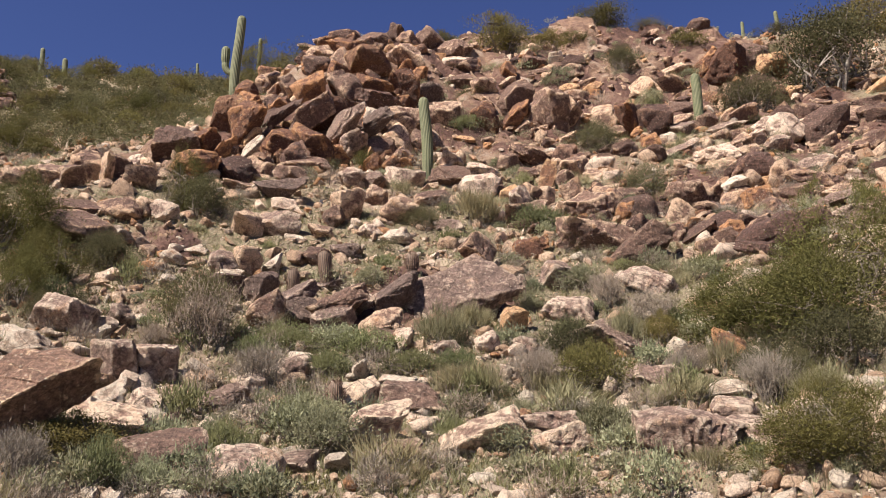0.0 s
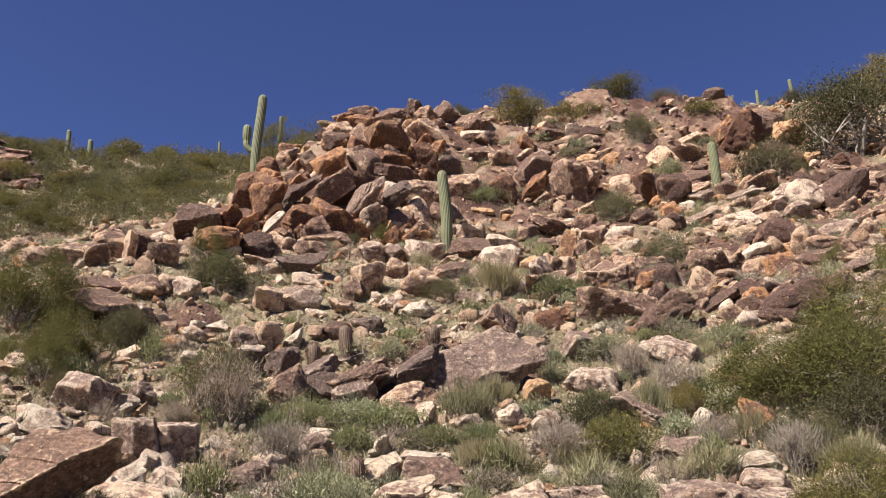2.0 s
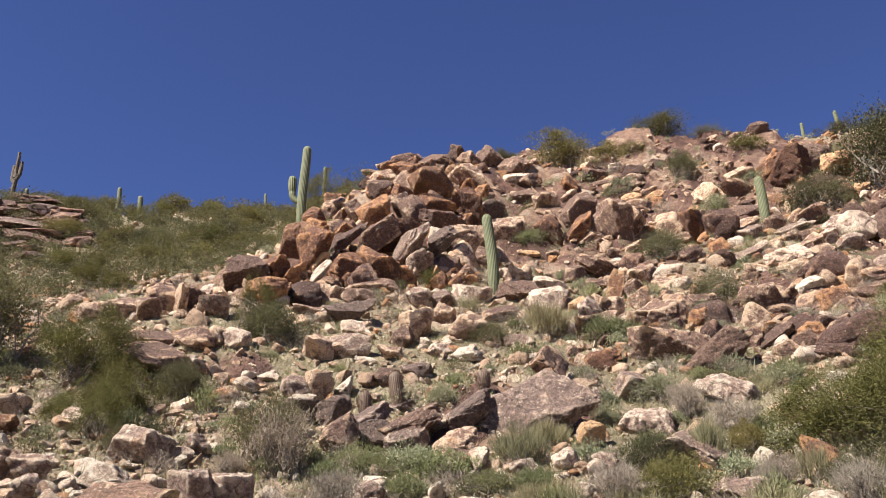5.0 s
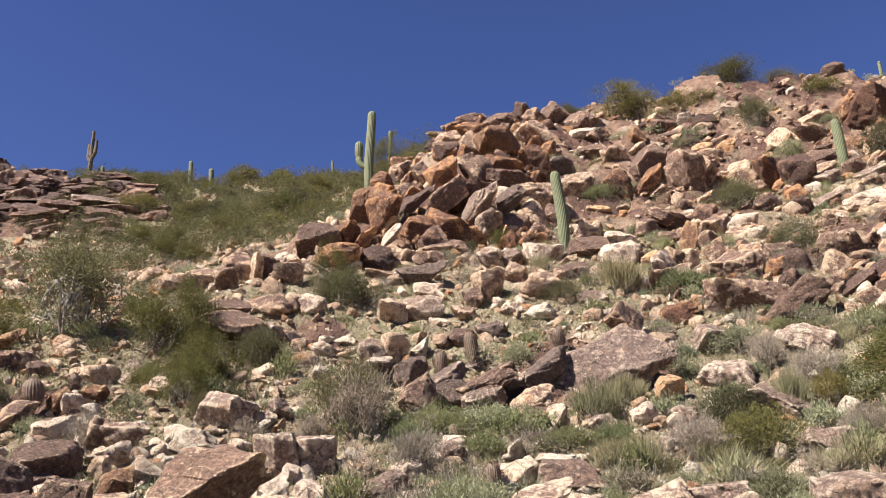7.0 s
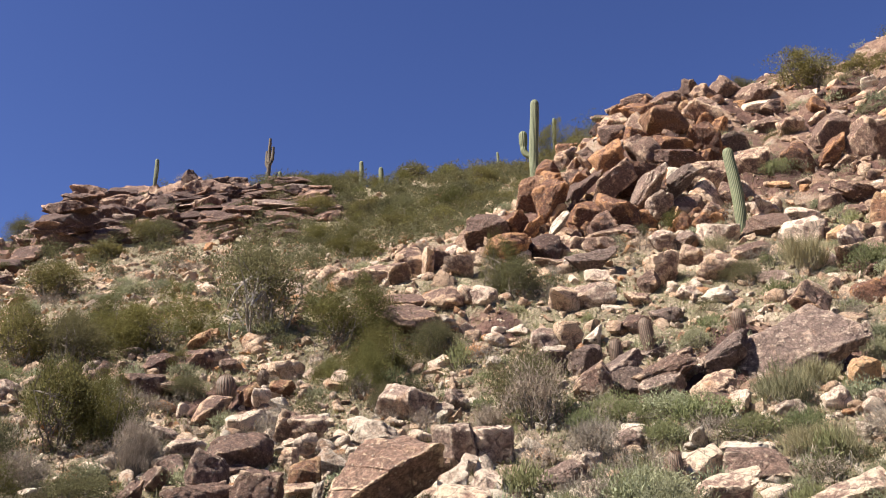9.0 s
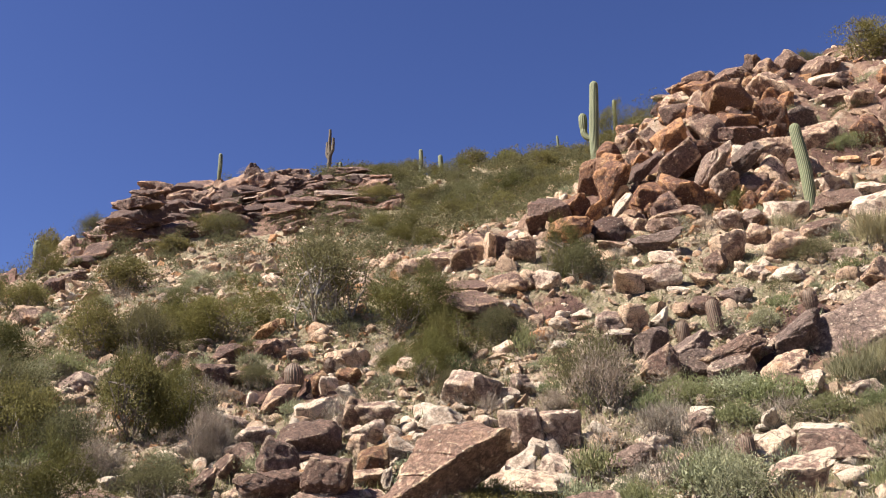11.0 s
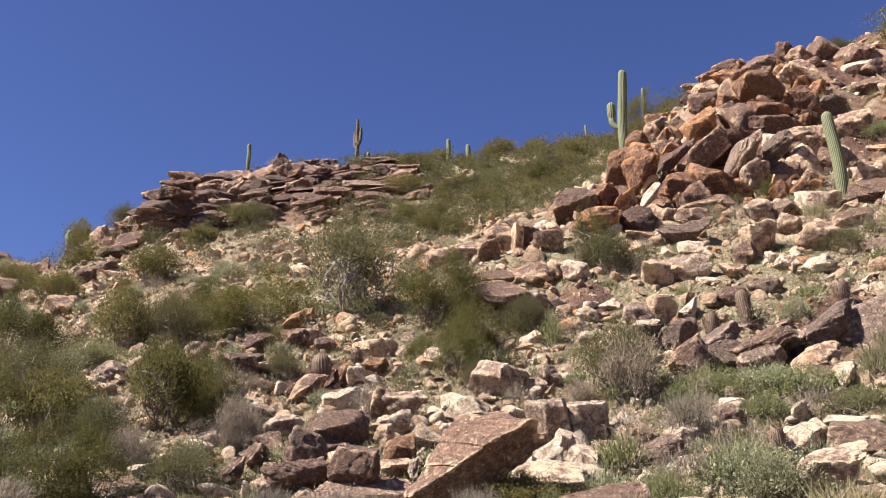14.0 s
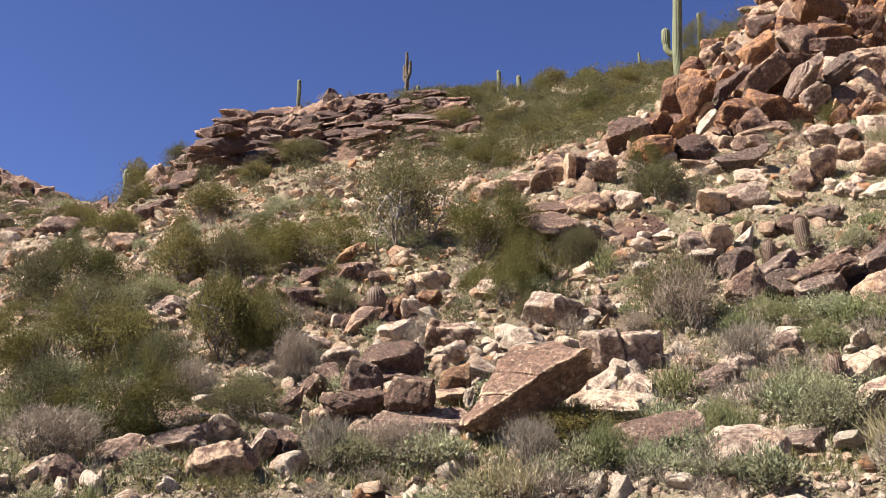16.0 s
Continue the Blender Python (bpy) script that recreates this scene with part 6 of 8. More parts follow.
boulder(5.90, 31.48, 0.33, 0.19, "m", of=ledge, lean=27)
boulder(9.09, 26.06, 0.26, 0.14, "v", "slab", of=ledge, lean=25)
boulder(15.25, 54.31, 0.70, 0.59, "v", "slab", of=ledge, lean=21)
boulder(15.47, 31.45, 0.70, 0.40, "m", of=ledge, lean=21)
boulder(12.06, 37.60, 0.66, 0.42, "m", of=ledge, lean=28)
boulder(4.42, 31.23, 0.95, 0.79, "d", of=ledge, lean=15)
boulder(5.00, 28.82, 0.28, 0.24, "m", of=ledge, lean=5)
boulder(5.00, 42.45, 0.46, 0.24, "r", of=ledge, lean=15)
boulder(3.78, 43.65, 0.52, 0.38, "d", "slab", of=ledge, lean=25)
boulder(8.78, 25.23, 0.49, 0.39, "v", of=ledge, lean=31)
boulder(5.05, 24.91, 0.73, 0.52, "r", of=ledge, lean=23)
boulder(20.46, 41.40, 0.48, 0.28, "r", of=ledge, lean=10)
boulder(11.62, 31.56, 0.54, 0.41, "d", of=ledge, lean=7)
boulder(17.77, 44.76, 0.87, 0.43, "m", of=ledge, lean=22)
boulder(5.46, 25.67, 0.71, 0.43, "d", of=ledge, lean=14)
boulder(7.39, 35.56, 0.31, 0.25, "m", of=ledge, lean=11)
boulder(3.23, 23.60, 0.24, 0.12, "r", "slab", of=ledge, lean=17)
boulder(1.71, 28.91, 0.63, 0.41, "m", of=ledge, lean=8)
boulder(11.36, 24.06, 0.84, 0.37, "v", of=ledge, lean=32)
boulder(11.05, 25.55, 0.41, 0.20, "v", "slab", of=ledge, lean=9)
boulder(15.61, 30.74, 0.43, 0.19, "m", "slab", of=ledge, lean=28)
boulder(14.85, 38.41, 0.43, 0.18, "d", of=ledge, lean=23)
boulder(5.40, 30.77, 0.38, 0.17, "v", of=ledge, lean=26)
boulder(20.42, 41.47, 0.59, 0.45, "d", of=ledge, lean=21)
boulder(8.07, 27.90, 0.60, 0.42, "d", "slab", of=ledge, lean=11)
boulder(1.53, 23.15, 0.38, 0.29, "v", of=ledge, lean=17)
boulder(3.35, 23.05, 0.25, 0.21, "d", "slab", of=ledge, lean=6)


def upper_ledges(seed, n):
    """Broken blocks along the top of the ledges."""
    rng = np.random.default_rng(seed)
    for k in range(n):
        a, d = radians(rng.uniform(-3.5, 28)), rng.uniform(32, 49)
        w = float(rng.uniform(0.4, 1.3)) * d / 45
        boulder(d * math.sin(a), d * math.cos(a), w, w * float(rng.uniform(0.3, 0.6)), str(rng.choice(list("vmrdom"))), str(rng.choice(["slab", "slab", "crag"])), float(rng.uniform(-12, 30)), of=ledge)


upper_ledges(3, 120)


def cliff_blocks(seed, n):
    """Smaller broken blocks all over the cliff."""
    rng = np.random.default_rng(seed)
    for k in range(n):
        a, d = radians(rng.uniform(-13.5, -1)), rng.uniform(30, 44)
        w = float(rng.uniform(0.35, 1.0)) * d / 34
        boulder(d * math.sin(a), d * math.cos(a), w, w * float(rng.uniform(0.6, 1.0)), str(rng.choice(list("rrvord"))), "crag", float(rng.uniform(15, 55)), of=cliff)


cliff_blocks(5, 190)

# the leaning slab
leaning_slab(-5.05, 11.20, 3.12)

# the layered outcrop on the skyline
layered_outcrop = outcrop("layered_outcrop", "dark brown layered rock outcrop on the skyline", -36.62, 50.61)
boulder(-44.23, 46.45, 2.96, 0.82, "d", "crag", of=layered_outcrop, depth=0.8, lean=22)
boulder(-44.01, 46.80, 2.24, 0.83, "d", "layer", of=layered_outcrop, depth=0.8, lean=3)
boulder(-49.21, 52.01, 3.83, 0.92, "d", "crag", of=layered_outcrop, depth=0.8, lean=5)
boulder(-49.25, 52.05, 3.67, 0.76, "d", "crag", of=layered_outcrop, depth=0.8, lean=5)
boulder(-48.53, 52.49, 3.62, 0.76, "d", "layer", of=layered_outcrop, depth=0.8, lean=21)
boulder(-48.84, 52.73, 2.73, 0.77, "d", "crag", of=layered_outcrop, depth=0.8, lean=5)
boulder(-48.21, 53.01, 3.09, 1.06, "d", "crag", of=layered_outcrop, depth=0.8, lean=4)
boulder(-48.97, 52.62, 1.64, 1.07, "d", "layer", of=layered_outcrop, depth=0.8, lean=7)
boulder(-44.29, 45.98, 3.26, 0.86, "d", "crag", of=layered_outcrop, depth=0.8, lean=19)
boulder(-43.95, 46.10, 4.51, 0.86, "d", "crag", of=layered_outcrop, depth=0.8, lean=5)
boulder(-40.35, 46.30, 2.61, 0.70, "d", "layer", of=layered_outcrop, depth=0.8, lean=5)
boulder(-41.30, 47.20, 1.98, 0.71, "d", "crag", of=layered_outcrop, depth=0.8, lean=8)
boulder(-45.72, 51.01, 3.03, 0.78, "d", "crag", of=layered_outcrop, depth=0.8, lean=18)
boulder(-45.96, 52.02, 2.70, 0.79, "d", "layer", of=layered_outcrop, depth=0.8, lean=6)
boulder(-47.78, 53.40, 2.15, 0.82, "d", "crag", of=layered_outcrop, depth=0.8, lean=2)
boulder(-41.60, 48.95, 2.77, 0.73, "d", "crag", of=layered_outcrop, depth=0.8, lean=5)
boulder(-44.92, 53.13, 2.20, 0.79, "d", "layer", of=layered_outcrop, depth=0.8, lean=22)
boulder(-45.24, 53.21, 3.20, 0.80, "d", "crag", of=layered_outcrop, depth=0.8, lean=7)
boulder(-46.38, 54.11, 2.92, 0.82, "d", "crag", of=layered_outcrop, depth=0.8, lean=3)
boulder(-43.80, 53.78, 3.69, 0.74, "d", "layer", of=layered_outcrop, depth=0.8, lean=8)
boulder(-46.05, 55.69, 3.18, 0.77, "d", "crag", of=layered_outcrop, depth=0.8, lean=19)
boulder(-46.61, 56.33, 2.78, 0.78, "d", "crag", of=layered_outcrop, depth=0.8, lean=4)
boulder(-37.40, 48.18, 2.19, 0.69, "d", "layer", of=layered_outcrop, depth=0.8, lean=11)
boulder(-38.00, 48.67, 2.27, 0.70, "d", "crag", of=layered_outcrop, depth=0.8, lean=4)
boulder(-38.46, 49.47, 2.51, 0.72, "d", "crag", of=layered_outcrop, depth=0.8, lean=22)
boulder(-40.65, 51.87, 2.37, 0.76, "d", "layer", of=layered_outcrop, depth=0.8, lean=5)
boulder(-39.88, 46.52, 2.60, 0.90, "d", "crag", of=layered_outcrop, depth=0.8, lean=9)
boulder(-39.65, 47.09, 1.59, 0.91, "g", "crag", of=layered_outcrop, depth=0.8, lean=8)
boulder(-35.89, 43.68, 1.91, 0.64, "d", "layer", of=layered_outcrop, depth=0.8, lean=23)
boulder(-38.54, 45.63, 2.69, 0.67, "d", "crag", of=layered_outcrop, depth=0.8, lean=9)
boulder(-40.33, 54.39, 2.24, 1.01, "d", "crag", of=layered_outcrop, depth=0.8, lean=5)
boulder(-40.79, 54.90, 2.10, 1.02, "d", "layer", of=layered_outcrop, depth=0.8, lean=5)
boulder(-40.23, 55.25, 2.81, 0.94, "d", "crag", of=layered_outcrop, depth=0.8, lean=20)
boulder(-40.30, 56.58, 2.86, 0.96, "d", "crag", of=layered_outcrop, depth=0.8, lean=6)
boulder(-40.42, 60.04, 2.69, 0.92, "d", "layer", of=layered_outcrop, depth=0.8, lean=6)
boulder(-40.60, 60.05, 3.71, 0.92, "d", "crag", of=layered_outcrop, depth=0.8, lean=6)
boulder(-36.88, 52.47, 5.69, 0.69, "d", "crag", of=layered_outcrop, depth=0.8, lean=16)
boulder(-39.53, 54.33, 5.45, 0.72, "g", "layer", of=layered_outcrop, depth=0.8, lean=7)
boulder(-40.19, 54.56, 4.28, 0.73, "d", "crag", of=layered_outcrop, depth=0.8, lean=10)
boulder(-38.30, 56.60, 4.69, 0.79, "d", "crag", of=layered_outcrop, depth=0.8, lean=9)
boulder(-39.33, 55.63, 4.53, 0.79, "d", "layer", of=layered_outcrop, depth=0.8, lean=21)
boulder(-39.67, 56.50, 4.55, 0.80, "v", "crag", of=layered_outcrop, depth=0.8, lean=7)
boulder(-38.56, 57.52, 3.78, 1.04, "d", "crag", of=layered_outcrop, depth=0.8, lean=7)
boulder(-39.78, 59.93, 2.38, 1.08, "d", "layer", of=layered_outcrop, depth=0.8, lean=6)
boulder(-34.17, 50.12, 3.03, 0.69, "d", "crag", of=layered_outcrop, depth=0.8, lean=17)
boulder(-34.42, 50.52, 2.94, 0.70, "d", "crag", of=layered_outcrop, depth=0.8, lean=5)
boulder(-36.55, 51.68, 3.03, 0.72, "d", "layer", of=layered_outcrop, depth=0.8, lean=4)
boulder(-33.77, 51.70, 3.22, 0.85, "d", "crag", of=layered_outcrop, depth=0.8, lean=9)
boulder(-37.60, 55.62, 3.00, 0.92, "d", "crag", of=layered_outcrop, depth=0.8, lean=16)
boulder(-35.96, 57.19, 3.72, 1.01, "d", "layer", of=layered_outcrop, depth=0.8, lean=7)
boulder(-37.26, 58.31, 3.98, 1.04, "d", "crag", of=layered_outcrop, depth=0.8, lean=10)
boulder(-35.29, 56.69, 3.34, 1.00, "d", "crag", of=layered_outcrop, depth=0.8, lean=3)
boulder(-35.15, 57.26, 5.76, 1.00, "d", "layer", of=layered_outcrop, depth=0.8, lean=21)
boulder(-35.37, 60.41, 2.92, 0.97, "d", "crag", of=layered_outcrop, depth=0.8, lean=5)
boulder(-36.54, 62.93, 4.09, 1.01, "d", "crag", of=layered_outcrop, depth=0.8, lean=4)
boulder(-31.91, 59.48, 3.05, 0.78, "d", "layer", of=layered_outcrop, depth=0.8, lean=7)
boulder(-32.82, 60.25, 3.00, 0.79, "d", "crag", of=layered_outcrop, depth=0.8, lean=21)
boulder(-35.10, 62.08, 3.30, 0.83, "g", "crag", of=layered_outcrop, depth=0.8, lean=9)
boulder(-31.18, 54.52, 4.79, 0.79, "d", "layer", of=layered_outcrop, depth=0.8, lean=10)
boulder(-32.07, 54.74, 4.41, 0.80, "g", "crag", of=layered_outcrop, depth=0.8, lean=5)
boulder(-28.13, 53.90, 2.37, 0.76, "d", "crag", of=layered_outcrop, depth=0.8, lean=18)
boulder(-30.07, 56.42, 2.96, 0.81, "d", "layer", of=layered_outcrop, depth=0.8, lean=9)
boulder(-30.61, 52.42, 2.44, 0.83, "d", "crag", of=layered_outcrop, depth=0.8, lean=10)
boulder(-30.93, 53.39, 4.06, 0.85, "d", "crag", of=layered_outcrop, depth=0.8, lean=3)
boulder(-30.27, 50.21, 3.06, 0.73, "d", "layer", of=layered_outcrop, depth=0.8, lean=22)
boulder(-31.87, 53.28, 3.02, 0.78, "g", "crag", of=layered_outcrop, depth=0.8, lean=3)
boulder(-27.03, 46.76, 1.94, 0.61, "d", "crag", of=layered_outcrop, depth=0.8, lean=8)
boulder(-27.91, 48.56, 1.65, 0.64, "v", "layer", of=layered_outcrop, depth=0.8, lean=2)
boulder(-30.88, 46.68, 1.71, 0.76, "d", "crag", of=layered_outcrop, depth=0.8, lean=18)
boulder(-33.61, 50.61, 3.02, 0.83, "d", "crag", of=layered_outcrop, depth=0.8, lean=2)
boulder(-33.65, 50.81, 2.47, 0.83, "d", "layer", of=layered_outcrop, depth=0.8, lean=11)
boulder(-33.60, 51.69, 3.01, 0.85, "d", "crag", of=layered_outcrop, depth=0.8, lean=11)
boulder(-28.26, 45.48, 1.29, 0.61, "d", "crag", of=layered_outcrop, depth=0.8, lean=17)
boulder(-29.02, 46.89, 1.67, 0.63, "d", "layer", of=layered_outcrop, depth=0.8, lean=7)
boulder(-30.49, 49.39, 1.11, 0.66, "d", "crag", of=layered_outcrop, depth=0.8, lean=4)
boulder(-32.34, 51.43, 1.22, 0.69, "d", "crag", of=layered_outcrop, depth=0.8, lean=8)
boulder(-30.37, 45.42, 1.10, 0.62, "d", "layer", of=layered_outcrop, depth=0.8, lean=20)
boulder(-33.76, 49.72, 1.36, 0.68, "d", "crag", of=layered_outcrop, depth=0.8, lean=5)
boulder(-33.87, 49.70, 1.82, 0.68, "d", "crag", of=layered_outcrop, depth=0.8, lean=11)
boulder(-33.68, 62.24, 3.07, 0.90, "d", "layer", of=layered_outcrop, depth=0.8, lean=8)
boulder(-36.67, 68.05, 3.20, 0.99, "d", "crag", of=layered_outcrop, depth=0.8, lean=20)
boulder(-43.03, 72.65, 2.78, 0.78, "v", "crag", of=layered_outcrop, depth=0.8, lean=9)
boulder(-42.85, 72.46, 3.55, 0.78, "d", "layer", of=layered_outcrop, depth=0.8, lean=7)
boulder(-27.06, 53.24, 1.05, 0.82, "d", "crag", of=layered_outcrop, depth=0.8, lean=3)
boulder(-28.31, 55.15, 1.81, 0.85, "d", "crag", of=layered_outcrop, depth=0.8, lean=21)
boulder(-31.12, 60.08, 1.72, 0.70, "v", "layer", of=layered_outcrop, depth=0.8, lean=7)
boulder(-32.04, 61.51, 2.09, 0.72, "d", "crag", of=layered_outcrop, depth=0.8, lean=5)
boulder(-37.05, 47.85, 2.86, 0.82, "d", "crag", of=layered_outcrop, depth=0.8, lean=4)
boulder(-37.21, 48.15, 2.15, 0.83, "d", "layer", of=layered_outcrop, depth=0.8, lean=20)
boulder(-36.33, 49.99, 2.37, 0.70, "d", "crag", of=layered_outcrop, depth=0.8, lean=6)
boulder(-36.67, 50.64, 2.57, 0.71, "d", "crag", of=layered_outcrop, depth=0.8, lean=2)
boulder(-37.57, 42.83, 1.41, 0.71, "v", "layer", of=layered_outcrop, depth=0.8, lean=9)
boulder(-38.08, 43.21, 1.39, 0.71, "d", "crag", of=layered_outcrop, depth=0.8, lean=24)
boulder(-45.27, 46.28, 2.57, 0.73, "d", "crag", of=layered_outcrop, depth=0.8, lean=11)
boulder(-45.66, 46.88, 1.86, 0.74, "d", "layer", of=layered_outcrop, depth=0.8, lean=9)
boulder(-46.39, 46.74, 2.39, 0.74, "g", "crag", of=layered_outcrop, depth=0.8, lean=10)
boulder(-39.67, 40.64, 1.88, 0.64, "d", "crag", of=layered_outcrop, depth=0.8, lean=19)
boulder(-41.50, 41.80, 2.64, 0.66, "d", "layer", of=layered_outcrop, depth=0.8, lean=3)
boulder(-46.73, 46.76, 3.28, 0.74, "d", "crag", of=layered_outcrop, depth=0.8, lean=5)
boulder(-38.88, 41.25, 2.84, 0.87, "v", "crag", of=layered_outcrop, depth=0.8, lean=5, up=0.64)
boulder(-39.00, 41.14, 3.66, 1.02, "d", "layer", of=layered_outcrop, depth=0.8, lean=19, up=1.33)
boulder(-38.88, 41.26, 3.67, 0.95, "d", "crag", of=layered_outcrop, depth=0.8, lean=5, up=1.92)
boulder(-38.76, 41.37, 3.10, 0.89, "d", "crag", of=layered_outcrop, depth=0.8, lean=5, up=1.83)
boulder(-38.58, 41.54, 2.22, 0.74, "d", "layer", of=layered_outcrop, depth=0.8, lean=5, up=2.32)
boulder(-40.68, 41.37, 1.49, 1.26, "d", of=layered_outcrop, depth=0.8, lean=6)
boulder(-40.14, 39.84, 2.16, 0.94, "d", "crag", of=layered_outcrop, depth=0.8, lean=20)
boulder(-35.90, 39.66, 2.05, 0.68, "d", "layer", of=layered_outcrop, depth=0.8, lean=6)
boulder(-40.96, 46.81, 2.41, 1.61, "d", "layer", of=layered_outcrop, depth=0.8, lean=6)
boulder(-38.35, 36.82, 1.69, 0.74, "d", "crag", of=layered_outcrop, depth=0.8, lean=6)
boulder(-33.14, 31.34, 1.44, 0.58, "v", "layer", of=layered_outcrop, depth=0.8, lean=20)
boulder(-37.36, 43.57, 2.21, 1.11, "d", of=layered_outcrop, depth=0.8, lean=6)


def outcrop_blocks(seed, n):
    """Short broken blocks between the long layers."""
    rng = np.random.default_rng(seed)
    for k in range(n):
        a, d = radians(rng.uniform(-43, -30)), rng.uniform(64, 71)
        w = float(rng.uniform(0.7, 1.7))
        boulder(d * math.sin(a), d * math.cos(a), w, w * float(rng.uniform(0.5, 0.9)), str(rng.choice(list("ddv"))), "crag", float(rng.uniform(5, 40)), of=layered_outcrop)


outcrop_blocks(8, 70)


# the dark rocky hill far off
distant_outcrop = outcrop("distant_outcrop", "dark rocky outcrop on a distant hill", -101.38, 74.03)
boulder(-37.10, 28.15, 1.11, 0.76, "g", of=distant_outcrop, lean=12)
boulder(-53.00, 41.24, 0.74, 0.33, "d", "slab", of=distant_outcrop, lean=12)
boulder(-91.88, 66.05, 1.65, 1.02, "v", "slab", of=distant_outcrop, lean=4)
boulder(-40.05, 31.74, 1.20, 0.50, "g", "slab", of=distant_outcrop, lean=4)
boulder(-38.28, 25.90, 0.63, 0.29, "d", of=distant_outcrop, lean=5)
boulder(-36.49, 29.47, 1.03, 0.47, "d", "slab", of=distant_outcrop, lean=6)
boulder(-92.00, 65.89, 1.44, 0.60, "d", of=distant_outcrop, lean=9)
boulder(-90.25, 69.13, 1.86, 0.92, "d", of=distant_outcrop, lean=8)
boulder(-90.33, 69.18, 3.11, 1.27, "d", "slab", of=distant_outcrop, lean=2)
boulder(-43.89, 34.27, 1.13, 0.45, "d", of=distant_outcrop, lean=9)
boulder(-46.83, 37.69, 0.87, 0.56, "v", "slab", of=distant_outcrop, lean=8)
boulder(-43.53, 34.66, 1.01, 0.58, "d", "slab", of=distant_outcrop, lean=2)
boulder(-49.47, 39.76, 1.02, 0.59, "d", "slab", of=distant_outcrop, lean=5)
boulder(-90.15, 68.98, 2.52, 1.24, "d", of=distant_outcrop, lean=11)
boulder(-68.23, 48.63, 1.91, 0.81, "g", "slab", of=distant_outcrop, lean=2)
boulder(-47.34, 36.61, 0.87, 0.52, "d", of=distant_outcrop, lean=14)
boulder(-35.98, 27.41, 0.72, 0.33, "g", of=distant_outcrop, lean=10)
boulder(-91.67, 71.38, 2.06, 0.92, "v", "slab", of=distant_outcrop, lean=4)
boulder(-35.88, 28.80, 0.60, 0.33, "v", "slab", of=distant_outcrop, lean=8)
boulder(-73.75, 52.27, 1.14, 0.59, "g", of=distant_outcrop, lean=10)
boulder(-48.60, 35.86, 0.70, 0.34, "g", "slab", of=distant_outcrop, lean=3)
boulder(-43.95, 34.34, 1.14, 0.47, "d", "slab", of=distant_outcrop, lean=9)
boulder(-35.90, 27.51, 0.66, 0.46, "d", "slab", of=distant_outcrop, lean=10)
boulder(-93.43, 69.80, 2.31, 1.10, "d", "slab", of=distant_outcrop, lean=5)
boulder(-40.68, 30.14, 0.82, 0.40, "d", "slab", of=distant_outcrop, lean=6)
boulder(-30.15, 23.87, 0.85, 0.59, "d", of=distant_outcrop, lean=8)
boulder(-38.38, 26.76, 1.23, 0.67, "d", "slab", of=distant_outcrop, lean=4)
boulder(-37.08, 28.96, 1.02, 0.54, "g", "slab", of=distant_outcrop, lean=11)
boulder(-83.29, 55.98, 1.80, 1.07, "d", of=distant_outcrop, lean=10)
boulder(-68.64, 46.47, 1.17, 0.48, "d", of=distant_outcrop, lean=6)
boulder(-86.17, 59.65, 1.13, 0.61, "v", of=distant_outcrop, lean=9)
boulder(-37.59, 26.57, 0.46, 0.24, "d", "slab", of=distant_outcrop, lean=12)
boulder(-39.53, 30.31, 1.34, 0.76, "d", of=distant_outcrop, lean=6)
boulder(-31.20, 23.24, 0.59, 0.30, "d", "slab", of=distant_outcrop, lean=7)
boulder(-42.06, 31.50, 0.96, 0.43, "v", "slab", of=distant_outcrop, lean=13)
boulder(-36.42, 29.50, 0.76, 0.51, "d", "slab", of=distant_outcrop, lean=3)
boulder(-41.69, 31.25, 0.65, 0.38, "g", "slab", of=distant_outcrop, lean=7)
boulder(-36.69, 29.73, 0.87, 0.53, "v", of=distant_outcrop, lean=9)
boulder(-31.90, 22.68, 0.73, 0.38, "d", "slab", of=distant_outcrop, lean=8)
boulder(-70.93, 50.32, 1.06, 0.62, "v", of=distant_outcrop, lean=6)
boulder(-30.51, 23.88, 0.40, 0.22, "d", of=distant_outcrop, lean=13)
boulder(-52.98, 41.26, 0.99, 0.44, "d", "slab", of=distant_outcrop, lean=8)
boulder(-36.59, 29.75, 1.19, 0.79, "d", of=distant_outcrop, lean=11)
boulder(-48.94, 34.83, 0.96, 0.47, "g", of=distant_outcrop, lean=8)
boulder(-40.33, 29.11, 1.01, 0.42, "d", "slab", of=distant_outcrop, lean=10)
boulder(-56.85, 39.09, 0.92, 0.49, "v", "slab", of=distant_outcrop, lean=12)

# shrubs
shrub(3.39, 46.52, 4.12, 2.86, "olive")
shrub(10.78, 55.47, 4.55, 2.37, "olive")
shrub(-2.30, 48.96, 1.90, 0.72, "dark")
shrub(0.12, 48.38, 2.11, 0.85, "dark")
shrub(6.12, 47.70, 2.33, 1.76, "olive")
shrub(8.30, 52.06, 2.75, 1.40, "olive")
shrub(13.78, 54.71, 2.82, 0.81, "dark")
shrub(9.37, 43.82, 2.09, 1.96, "dark")
shrub(13.95, 48.07, 2.39, 1.57, "olive")
shrub(24.11, 60.63, 3.55, 1.25, "dark")
shrub(17.21, 37.39, 6.18, 4.79, "ironwood")
shrub(23.95, 47.25, 4.94, 3.70, "olive")
shrub(5.52, 31.21, 2.16, 1.58, "dark")
shrub(6.35, 27.98, 2.15, 1.81, "dark")
shrub(12.42, 34.46, 2.93, 2.08, "dark")
shrub(1.41, 38.43, 2.06, 0.98, "dark")
shrub(-0.51, 23.90, 1.38, 0.92, "dark")
shrub(-3.58, 28.05, 0.88, 0.69, "grey")
